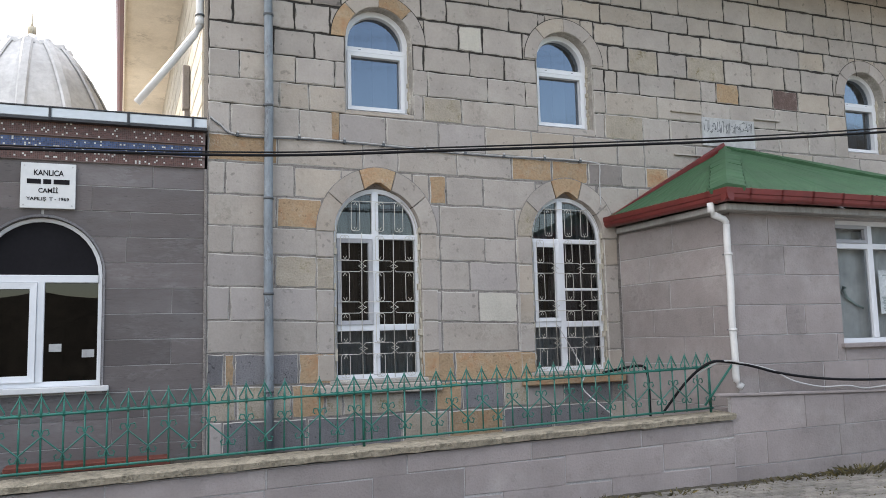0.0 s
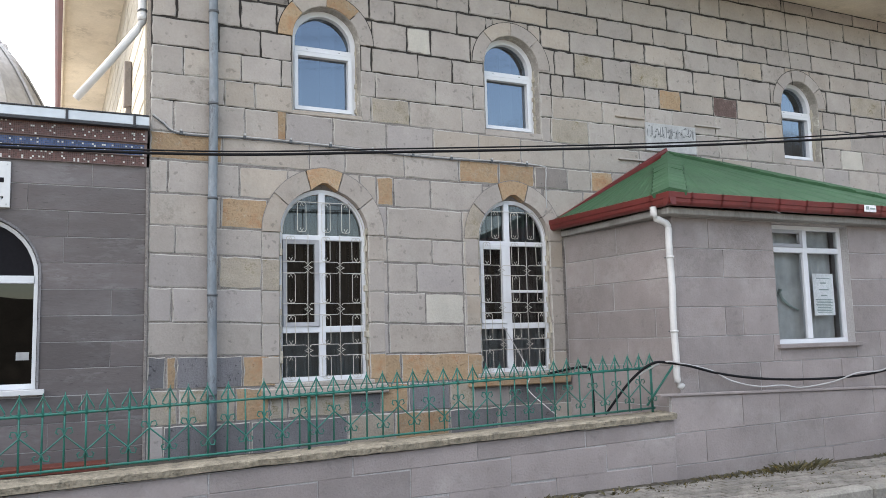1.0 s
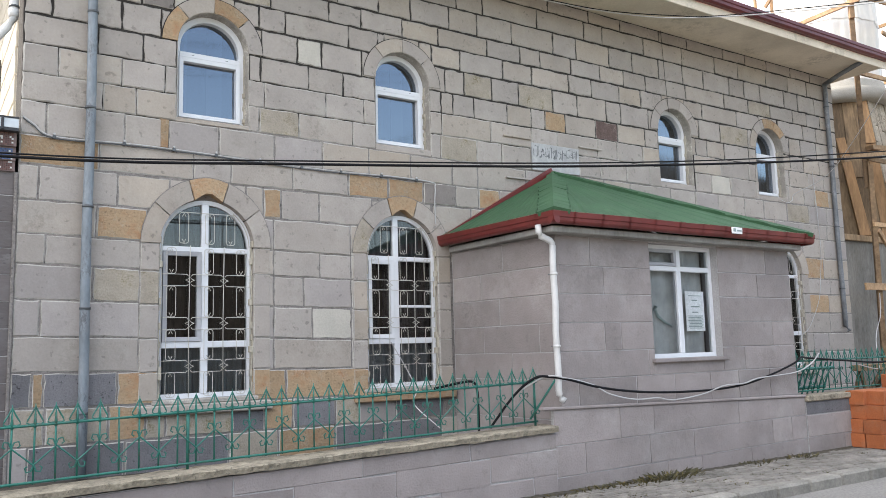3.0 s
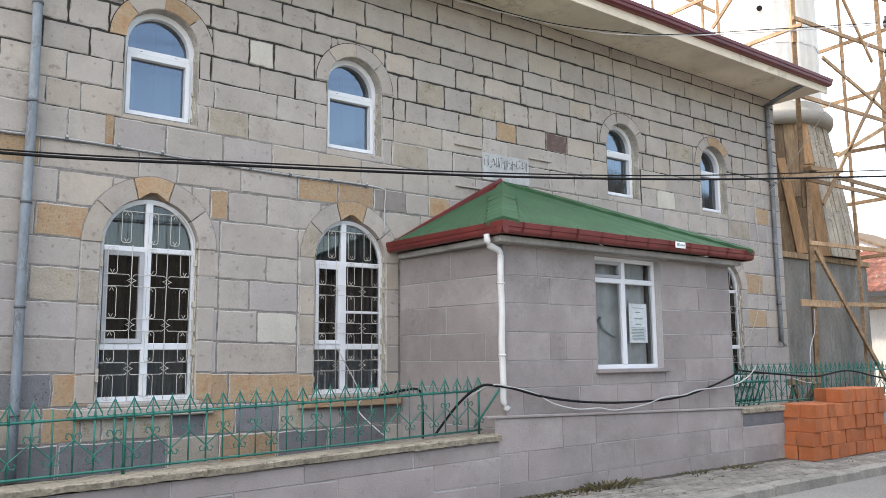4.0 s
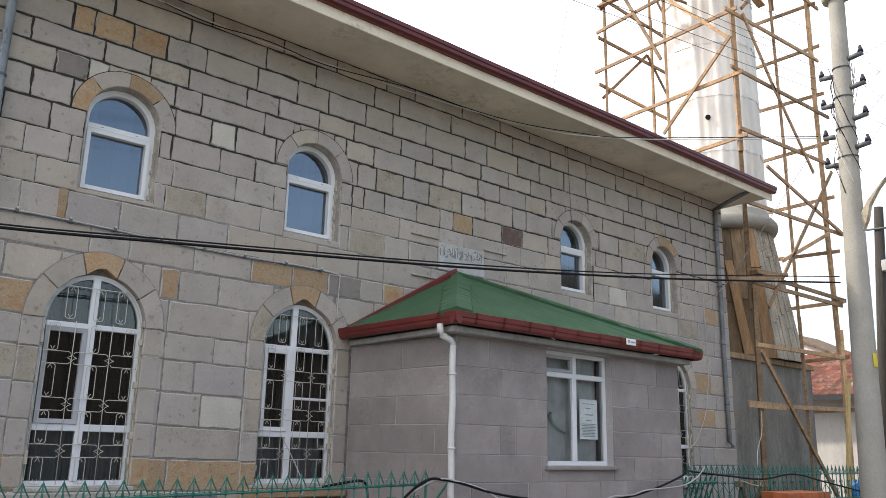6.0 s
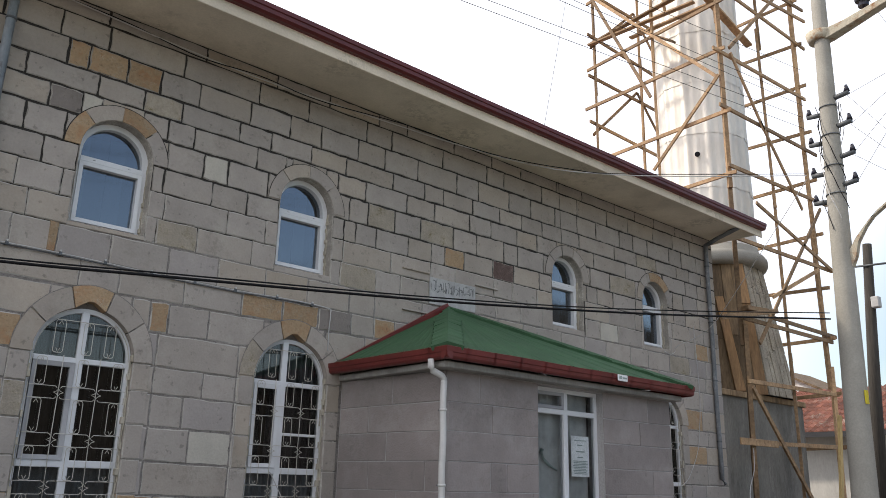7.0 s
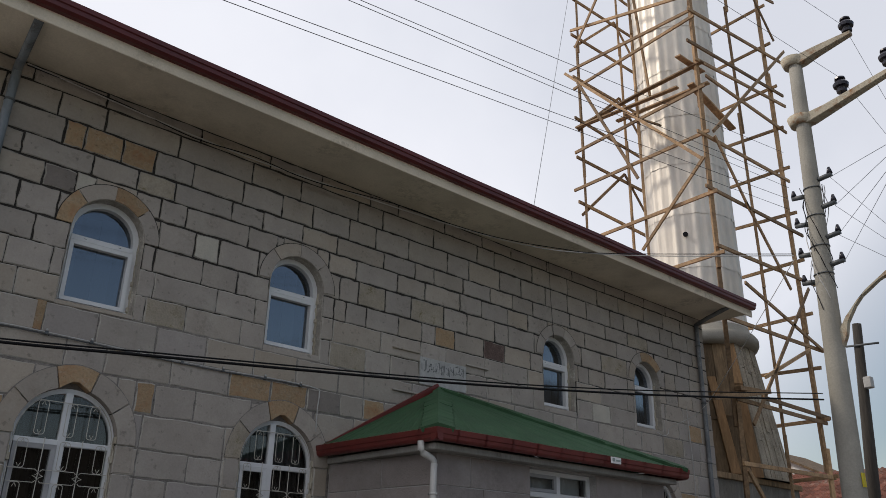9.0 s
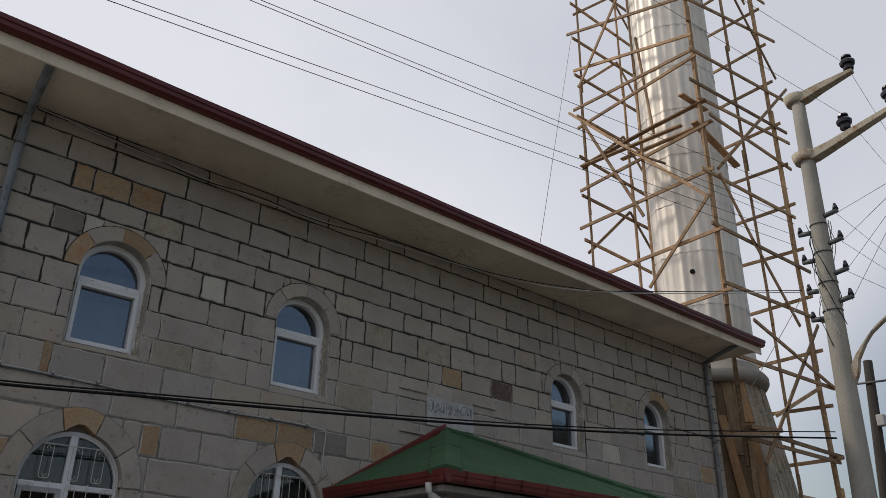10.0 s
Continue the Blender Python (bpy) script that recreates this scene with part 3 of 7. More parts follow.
course(5.64, 5.89, 0.45, 1.11, 1.44, 1.80, 2.40, 2.72, 3.54, 3.95, 4.75, 5.20, 5.92, 6.44, 7.14, 7.60, 8.17, 8.65, 9.30, 10.11, 11.02, 11.65, 12.2, 12.96, 13.38)
course(5.89, 6.16, 0.30, 0.84, 1.58, 2.09, 2.54, 3.28, 3.72, 4.31, 4.86, 5.66, 6.24, 6.61, 7.20, 7.79, 8.29, 8.78, 9.73, 10.71, 11.38, 12.0, 12.68, 13.12, 13.55)
course(6.16, 6.47, 0.62, 1.22, 1.44, 1.86, 2.25, 2.73, 3.40, 3.97, 4.44, 5.04, 5.50, 6.10, 6.87, 7.32, 8.00, 8.50, 9.11, 9.68, 10.20, 10.88, 11.29, 11.74, 12.45, 12.88, 13.4)
course(6.47, 6.77, 0.55, 1.11, 1.63, 2.51, 3.50, 4.23, 5.17, 5.61, 6.58, 7.50, 7.88, 8.78, 9.69, 10.52, 11.15, 11.95, 12.6, 13.2)
course(6.77, 6.96, 0.8, 1.59, 2.76, 3.73, 4.54, 5.37, 5.88, 6.80, 7.61, 8.28, 9.16, 9.84, 10.77, 11.38, 12.0, 12.72, 13.34)

# true heights of the course joints at the left end and from x = 5 on: the courses sink a little to the right
NOMINAL = (0.20, 0.70, 1.05, 1.39, 1.77, 2.12, 2.46, 2.80, 3.10, 3.42, 3.73, 3.99, 4.33, 4.65, 4.97, 5.34, 5.64, 5.89, 6.16, 6.47, 8.0)
AT_LEFT = (0.20, 0.70, 1.11, 1.47, 1.795, 2.14, 2.485, 2.83, 3.12, 3.445, 3.79, 4.09, 4.425, 4.705, 5.005, 5.31, 5.635, 5.905, 6.165, 6.47, 8.0)
AT_RIGHT = (0.20, 0.70, 1.09, 1.38, 1.70, 2.03, 2.39, 2.73, 3.01, 3.395, 3.745, 4.025, 4.36, 4.68, 4.975, 5.262, 5.597, 5.885, 6.14, 6.47, 8.0)
def lie(x, z):
    """Height at x of a point of the courses drawn at z."""
    f = min(1.0, max(0.0, x / 5.0))
    return float(np.interp(z, NOMINAL, AT_LEFT)) * (1 - f) + float(np.interp(z, NOMINAL, AT_RIGHT)) * f

def spans_clear_of(x0, x1, z0, z1):
    """The stretches of a stone that lie clear of the window openings."""
    spans = [(x0, x1)]
    cuts = []
    for cs, half, sill, spring, rise in ((U_C, U_HALF, U_SILL, U_SPRING, U_RISE), (L_C, L_HALF, L_SILL, L_SPRING, L_RISE)):
        for c in cs:
            if z1 <= sill + 0.03 or z0 >= spring + rise - 0.02:
                continue
            if z0 <= spring:
                w = half
            else:
                w = half * math.sqrt(max(0.0, 1 - ((z0 - spring) / rise) ** 2))
            cuts.append((c - w - 0.004, c + w + 0.004))
    for a, b in cuts:
        spans = [s for u, v in spans for s in ((u, min(v, a)), (max(u, b), v)) if s[1] - s[0] > 0.05]
    return spans

# stones that stand out by their colour: middle of the stone -> material
SPECIAL = [(7.85, 5.12, REDSTONE), (3.02, 5.45, PALE), (6.82, 5.15, OCHRE), (10.9, 5.45, TAN), (6.3, 5.4, TAN),
           (1.33, 6.3, OCHRE), (1.65, 6.3, OCHRE), (2.05, 6.3, OCHRE), (0.92, 4.8, OCHRE), (0.4, 3.86, OCHRE), (1.05, 3.26, OCHRE),
           (3.8, 3.86, OCHRE), (4.3, 3.86, OCHRE), (0.9, 2.63, TAN), (3.28, 2.29, PALE), (1.15, 1.55, OCHRE), (0.6, 1.55, DARKSTONE),
           (0.23, 1.55, OCHRE), (2.55, 1.55, OCHRE), (3.2, 1.55, OCHRE), (0.1, 1.55, DARKSTONE), (3.05, 1.2, DARKSTONE), (2.6, 1.2, OCHRE),
           (0.6, 0.9, DARKSTONE), (1.5, 0.9, DARKSTONE), (2.3, 0.9, TAN), (2.9, 0.9, OCHRE), (3.6, 0.9, DARKSTONE), (4.3, 0.9, DARKSTONE)]
SPECIAL += [(1.3, 5.75, BROWNSTONE), (1.6, 5.75, PALE), (2.3, 6.0, TAN), (4.9, 3.86, BROWNSTONE), (0.6, 1.2, TAN), (1.1, 1.2, OCHRE), (1.32, 1.2, TAN), (2.3, 1.2, DARKSTONE), (3.5, 1.2, TAN), (4.6, 1.2, DARKSTONE), (0.2, 1.2, TAN), (1.8, 1.2, TAN),
           (5.2, 4.48, TAN), (5.3, 5.5, TAN), (13.3, 4.48, OCHRE), (5.6, 3.86, OCHRE), (11.7, 6.02, TAN), (12.9, 4.1, TAN), (13.2, 3.3, OCHRE),
           (2.5, 3.58, OCHRE), (10.6, 4.48, PALE), (13.2, 2.6, OCHRE), (5.0, 1.9, TAN), (2.45, 4.5, TAN)]
count = 0
rest_v, rest_f = [], []
for z0, z1, xs in STONES:
    for a, b in zip(xs, xs[1:]):
        for u, v in spans_clear_of(a, b, lie((a + b) / 2, z0), lie((a + b) / 2, z1)):
            if 5.1 < (u + v) / 2 < 9.2 and z1 < 3.4:
                continue
            high = z0 > 4.9
            g = rng.uniform(0.007, 0.012) if high else rng.uniform(0.002, 0.006)
            gz = rng.uniform(0.009, 0.015) if high else g
            proud = rng.uniform(0.007, 0.012) if high else rng.uniform(0.014, 0.022)
            vs, fs = block(u + g, v - g, z0 + gz, z1 - gz, 0.0, proud, 0.03, 0.008 if high else 0.013, 0.008 if high else 0.006, ragged=True)
            vs = [(vx, vy, lie(vx, vz)) for vx, vy, vz in vs]
            m = LILACSTONE if z1 < 2.85 and rng.random() < 0.55 or z1 < 4.4 and rng.random() < 0.2 else STONE
            for sx, sz, sm in SPECIAL:
                if u < sx < v and z0 < sz < z1:
                    m = sm
            if m is STONE and u > 11.3 and count > 240:
                k = len(rest_v)
                rest_v += vs
                rest_f += [tuple(i + k for i in f) for f in fs]
            else:
                raw("stone", vs, fs, m, wall_main, rim=WORNEDGE if high else SMEAR)
                count += 1
if rest_v:
    tagged(raw("stones_far_end", rest_v, rest_f, STONE, wall_main), kind="stuff")
# stones cut to sit over the crowns of the arches
for cs, half, spring, rise in ((U_C, U_HALF, U_SPRING, U_RISE), (L_C, L_HALF, L_SPRING, L_RISE)):
    crown = spring + rise
    for c in cs:
        for z0, z1 in zip(NOMINAL[1:], NOMINAL[2:]):
            lo, hi = lie(c, z0), lie(c, z1)
            if lo < crown - 0.02 < hi and hi - crown > 0.04:
                w = half * math.sqrt(max(0.0, 1 - (max(0.0, lo - spring) / rise) ** 2))
                vs, fs = block(c - w - 0.004, c + w + 0.004, crown + 0.012, hi - 0.008, 0.0, 0.012, 0.03, 0.008, 0.004, ragged=True)
                raw("stone", vs, fs, STONE, wall_main, rim=WORNEDGE)
# small ochre inset beside a joint
vs, fs = block(1.315, 1.40, 4.10, 4.41, 0.0, 0.026, 0.02, 0.006, 0.004)
raw("stone", vs, fs, OCHRE, wall_main)

def voussoirs(c, half, spring, rise, ring, n, colours, point=0.0, jamb_to=None, front=0.032, swell=1.0):
    """Arch stones round an opening, deeper at the crown by swell; jamb stones down to jamb_to."""
    for k in range(n):
        a0, a1 = math.pi - math.pi * k / n, math.pi - math.pi * (k + 1) / n
        gap = 0.012
        a0, a1 = a0 - gap, a1 + gap
        steps = 5
        verts, faces = [], []
        def at(a, rad):
            lift = point * max(0.0, 1 - abs(math.cos(a)) / 0.30) * (1.0 if rad == 0 else 0.15)
            return c + (half + rad) * math.cos(a), spring + (rise - point + rad * swell) * math.sin(a) + lift
        for i in range(steps + 1):
            a = a0 + (a1 - a0) * i / steps
            (xi, zi), (xo, zo) = at(a, 0.0), at(a, ring)
            verts += [(xi, -front, zi), (xo, -front, zo), (xi, 0.13, zi), (xo, 0.02, zo)]
        for i in range(steps):
            p, q = 4 * i, 4 * i + 4
            faces += [(p, q, q + 1, p + 1), (p, p + 2, q + 2, q), (p + 1, q + 1, q + 3, p + 3)]
        e = 4 * steps
        faces += [(0, 1, 3, 2), (e, e + 2, e + 3, e + 1)]
        raw("arch_stone", verts, faces, colours.get(k, STONE), wall_main)
    # thin mortar line round the ring
    vs, fs, m = [], [], 28
    for i in range(m + 1):
        a = math.pi - math.pi * i / m
        lift = point * max(0.0, 1 - abs(math.cos(a)) / 0.30) * 0.15
        for rad in (ring - 0.004, ring + 0.007 + 0.004 * rng.random()):
            vs.append((c + (half + rad) * math.cos(a), 0.003 - front, spring + (rise - point + rad * swell) * math.sin(a) + lift))
    for i in range(m):
        fs.append((2 * i, 2 * i + 2, 2 * i + 3, 2 * i + 1))
    raw("arch_joint", vs, fs, POINTING if point else SHADEMORTAR, wall_main)
    if jamb_to is not None:
        for side in (-1, 1):
            for z, top in ((jamb_to, 1.77), (1.77, 2.12), (2.12, 2.46), (2.46, 2.80), (2.80, spring)):
                u0, u1 = c + side * half, c + side * (half + ring)
                verts, faces = block(min(u0, u1), max(u0, u1), (lie(c, z) if z > jamb_to else z) + 0.004, (lie(c, top) if top < spring else top) - 0.004, 0.0, 0.026, 0.13, 0.010, 0.003, ragged=True)
                tint = OCHRE if z < 1.75 and c < 6 and (side > 0) == (c < 3) else TAN if side < 0 and z == 2.46 and c < 3 else STONE
                raw("jamb_stone", verts, faces, tint, wall_main, rim=SMEAR)

voussoirs(U_C[0], U_HALF, U_SPRING, U_RISE, 0.165, 4, {0: OCHRE, 2: OCHRE}, front=0.019)
voussoirs(U_C[1], U_HALF, U_SPRING, U_RISE, 0.165, 4, {}, front=0.019)
voussoirs(U_C[2], U_HALF, U_SPRING, U_RISE, 0.165, 5, {}, front=0.019)
voussoirs(U_C[3], U_HALF, U_SPRING, U_RISE, 0.165, 5, {2: OCHRE, 3: OCHRE}, front=0.019)
voussoirs(L_C[0], L_HALF, L_SPRING, L_RISE, 0.19, 5, {2: OCHRE}, NOTCH, L_SILL, swell=1.15)
voussoirs(L_C[1], L_HALF, L_SPRING, L_RISE, 0.19, 5, {0: TAN, 2: OCHRE}, NOTCH, L_SILL, swell=1.15)
voussoirs(L_C[2], L_HALF, L_SPRING, L_RISE, 0.19, 5, {}, NOTCH, L_SILL, swell=1.15)
for c in L_C:
    part("window_sill", boxed(c - 0.70, c + 0.70, -0.09, 0.12, 1.325, 1.425, 0.012), OCHRE if 3 < c < 6 else STONE, wall_main, "projecting stone sill")
    bed = boxed(c - 0.56, c + 0.56, -0.03, 0.12, 1.425, L_SILL + 0.008, 0.012)
    part("sill_bedding", bed, REVEAL, wall_main, "rough cement bedding under the window")
for c in U_C:
    part("window_sill", boxed(c - U_HALF - 0.012, c + U_HALF + 0.012, -0.014, 0.16, lie(c, 4.33) + 0.004, U_SILL + 0.012, 0.006), STONE, wall_main, "flush stone sill")

# rest of the shell: side, back and far walls, floor inside, roof
wall_side = part("wall_side", boxed(0.0, WALL_T, WALL_T, 12, 0.2, 7.25), WHITEWASH)
tagged(wall_side, "whitewashed side wall of the tall building", "wall", kind="structure")
for zc in range(10):
    y = 0.47
    while y < 11.5:
        ln = rng.uniform(0.5, 0.9)
        vs, fs = block(y, y + ln - 0.02, 4.25 + zc * 0.29, 4.25 + zc * 0.29 + 0.27, 0.0, 0.02, 0.02, 0.01, 0.006, "x")
        raw("stone", vs, fs, WHITEWASH, wall_side)
        y += ln
conduit = thing("conduit", (-0.06, 2.1, 4.9), "brown vertical conduit fixed to the whitewashed side wall", "conduit")
part("pipe", boxed(-0.11, -0.02, 2.10, 2.24, 4.92, 5.50, 0.01), BROWNSTONE, conduit)
part("pipe_tail", boxed(-0.08, -0.02, 2.15, 2.21, 4.30, 4.92, 0.005), BROWNSTONE, conduit)
wall_end = part("wall_end", boxed(END_X - WALL_T, END_X, WALL_T, 12, 0.2, 7.25), SHADEMORTAR)
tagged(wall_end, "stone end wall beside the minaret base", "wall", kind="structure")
wall_back = part("wall_back", boxed(0, END_X, 12, 12.4, 0.2, 7.25), SHADEMORTAR)
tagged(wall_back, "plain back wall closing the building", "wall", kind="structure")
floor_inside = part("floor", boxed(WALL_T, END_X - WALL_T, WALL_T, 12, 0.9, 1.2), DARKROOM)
tagged(floor_inside, "interior floor with the room's dimness put into its colour", "floor", kind="structure")
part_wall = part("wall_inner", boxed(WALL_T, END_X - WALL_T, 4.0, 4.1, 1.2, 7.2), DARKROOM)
tagged(part_wall, "inner wall behind the windows, coloured dark for the unlit room", "wall", kind="structure")

def main_roof():
    ex0, ex1, ey0, ey1 = -0.80, 14.32, -0.97, 13.3
    e = thing("roof_main", (7, 6, 7.0), "maroon metal roof with cream plastered eaves", "roof", kind="structure")
    # soffit ring
    bm = bmesh.new()
    box(bm, ex0, ex1, ey0, 0.30, 6.965, 7.05, 0.0)
    box(bm, ex0, 0.30, 0.30, ey1, 6.965, 7.05, 0.0)
    part("soffit", bm, PLASTER, e, "cream plastered soffit with stains")
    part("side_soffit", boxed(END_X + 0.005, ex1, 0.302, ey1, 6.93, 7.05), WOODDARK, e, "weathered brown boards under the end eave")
    part("fascia", boxed(ex0 - 0.03, ex1, ey0 - 0.03, ey0, 6.88, 7.02, 0.006), PLASTER, e, "cream plastered fascia lip")
    part("fascia", boxed(ex0 - 0.03, ex0, ey0, ey1, 6.88, 7.02, 0.006), PLASTER, e)
    # stepped gutter along the front and the left side
    prof = [(0.0, 0.0), (0.06, 0.0), (0.095, 0.025), (0.10, 0.07), (0.115, 0.08), (0.12, 0.13), (0.105, 0.135), (0.0, 0.135)]
    for nm, p0, p1, out in (("gutter", (ex0 - 0.15, ey0 - 0.03), (ex1, ey0 - 0.03), (0, -1)), ("gutter", (ex0 - 0.03, ey1), (ex0 - 0.03, ey0 - 0.15), (-1, 0))):
        bm = bmesh.new()
        n, rings = 30, []
        for i in range(n + 1):
            f = i / n
            x, y = p0[0] + (p1[0] - p0[0]) * f, p0[1] + (p1[1] - p0[1]) * f
            w = noise.noise((x * 0.7, y * 0.7, 3)) * 0.012
            rings.append([bm.verts.new((x + out[0] * o, y + out[1] * o, 7.02 + h + w)) for o, h in prof])
        for u, v in zip(rings, rings[1:]):
            for k in range(len(prof)):
                bm.faces.new((u[k], v[k], v[(k + 1) % len(prof)], u[(k + 1) % len(prof)]))
        bm.faces.new(rings[0])
        bm.faces.new(rings[-1][::-1])
        bmesh.ops.recalc_face_normals(bm, faces=bm.faces[:])
        part(nm, bm, MAROON, e, "maroon sheet-metal gutter")
    r = [(ex0, ey0, 7.06), (ex1, ey0, 7.06), (ex1, ey1, 7.06), (ex0, ey1, 7.06), (5.5, 6.1, 8.6), (8.0, 6.1, 8.6)]
    raw("roof_sheet", r, [(0, 1, 5, 4), (1, 2, 5), (2, 3, 4, 5), (3, 0, 4), (0, 3, 2, 1)], MAROON, e)
main_roof()

# ---------- windows ----------
def ring(bm, pts_out, pts_in, y0, y1):
    """A closed moulding between two outlines of the same number of points."""
    n = len(pts_out)
    q = []
    for (a, b), (c, d) in zip(pts_out, pts_in):
        q.append([bm.verts.new(p) for p in ((a, y0, b), (c, y0 + 0.006, d), (c, y1, d), (a, y1, b))])
    for i in range(n):
        u, v = q[i], q[(i + 1) % n]
        for k in range(4):
            bm.faces.new((u[k], v[k], v[(k + 1) % 4], u[(k + 1) % 4]))
    bmesh.ops.recalc_face_normals(bm, faces=bm.faces[:])

def pane(parent, pts, y, mat_, name="pane"):
    ob = raw(name, [(x, y, z) for x, z in pts], [tuple(range(len(pts)))], mat_, parent)
    ob.visible_shadow = False
    return ob

def upper_window(name, c):
    x0, x1 = c - U_HALF + 0.004, c + U_HALF - 0.004
    y0, y1 = 0.13, 0.22
    glass_y = 0.205
    e = thing(name, (c, 0.15, U_SILL), "white plastic arched window with blue-tinted glass set deep in stone", "window", "upper windows", "structure")
    bm = bmesh.new()
    ring(bm, outline(x0, x1, U_SILL + 0.014, U_SPRING, U_RISE - 0.004), outline(x0 + 0.06, x1 - 0.06, U_SILL + 0.065, U_SPRING, U_RISE - 0.064), y0, y1)
    part("window_frame", bm, PVC, e)
    bm = bmesh.new()
    ring(bm, outline(c - U_HALF - 0.006, c + U_HALF + 0.006, U_SILL - 0.002, U_SPRING, U_RISE + 0.006), outline(c - U_HALF + 0.004, c + U_HALF - 0.004, U_SILL + 0.010, U_SPRING, U_RISE - 0.004), -0.010, 0.132)
    part("reveal_lining", bm, REVEAL, e, "rough grey rendered reveal")
    part("transom", boxed(x0 + 0.05, x1 - 0.05, y0 - 0.002, y1, U_TRANSOM - 0.012, U_TRANSOM + 0.05, 0.006), PVC, e)
    for dx in (-0.19, 0.19):
        part("drain_slot", boxed(c + dx - 0.014, c + dx + 0.014, y0 - 0.0035, y0, U_TRANSOM + 0.018, U_TRANSOM + 0.024), GREYPIPE, e, "dark drain slot")
        part("drain_slot", boxed(c + dx - 0.014, c + dx + 0.014, y0 - 0.001, y0 + 0.004, U_SILL + 0.030, U_SILL + 0.036), GREYPIPE, e)
    bm = bmesh.new()
    a, b, lo, hi = x0 + 0.05, x1 - 0.05, U_SILL + 0.06, U_TRANSOM - 0.016
    ring(bm, [(a, lo), (a, hi), (b, hi), (b, lo)], [(a + 0.045, lo + 0.045), (a + 0.045, hi - 0.045), (b - 0.045, hi - 0.045), (b - 0.045, lo + 0.045)], y0 - 0.018, y1 - 0.01)
    part("sash", bm, PVC, e)
    pane(e, [(a + 0.04, lo + 0.04), (b - 0.04, lo + 0.04), (b - 0.04, hi - 0.04), (a + 0.04, hi - 0.04)], glass_y - 0.02, BLUEGLASS)
    arch = outline(c - U_HALF + 0.06, c + U_HALF - 0.06, U_TRANSOM + 0.045, U_SPRING, U_RISE - 0.06)
    pane(e, list(reversed(arch)), glass_y, BLUEGLASS)
    bm = bmesh.new()
    for i in range(6):
        box(bm, x0 + 0.02 + (0.4 if i > 2 else 0) + (i % 3) * 0.06, x0 + 0.05 + (0.4 if i > 2 else 0) + (i % 3) * 0.06 + 0.03, 0.36, 0.38, U_SILL, U_SPRING + 0.3)
    part("curtain", bm, GREYCURTAIN, e, "thin grey curtain inside")
    # uneven white sealing plaster round the reveal
    bm = bmesh.new()
    for side in (-1, 1):
        for i in range(17):
            z = U_SILL + 0.02 + i * 0.05
            w = 0.006 + 0.018 * rng.random() ** 2
            xx = c + side * (U_HALF - 0.003)
            box(bm, min(xx, xx - side * w), max(xx, xx - side * w), 0.075 + 0.04 * rng.random(), 0.135, z, z + 0.052, 0.003)
    part("sealing_plaster", bm, WHITEWASH, e, "uneven pale sealing plaster")
for i, c in enumerate(U_C):
    upper_window("window_%d" % (i + 1), c)

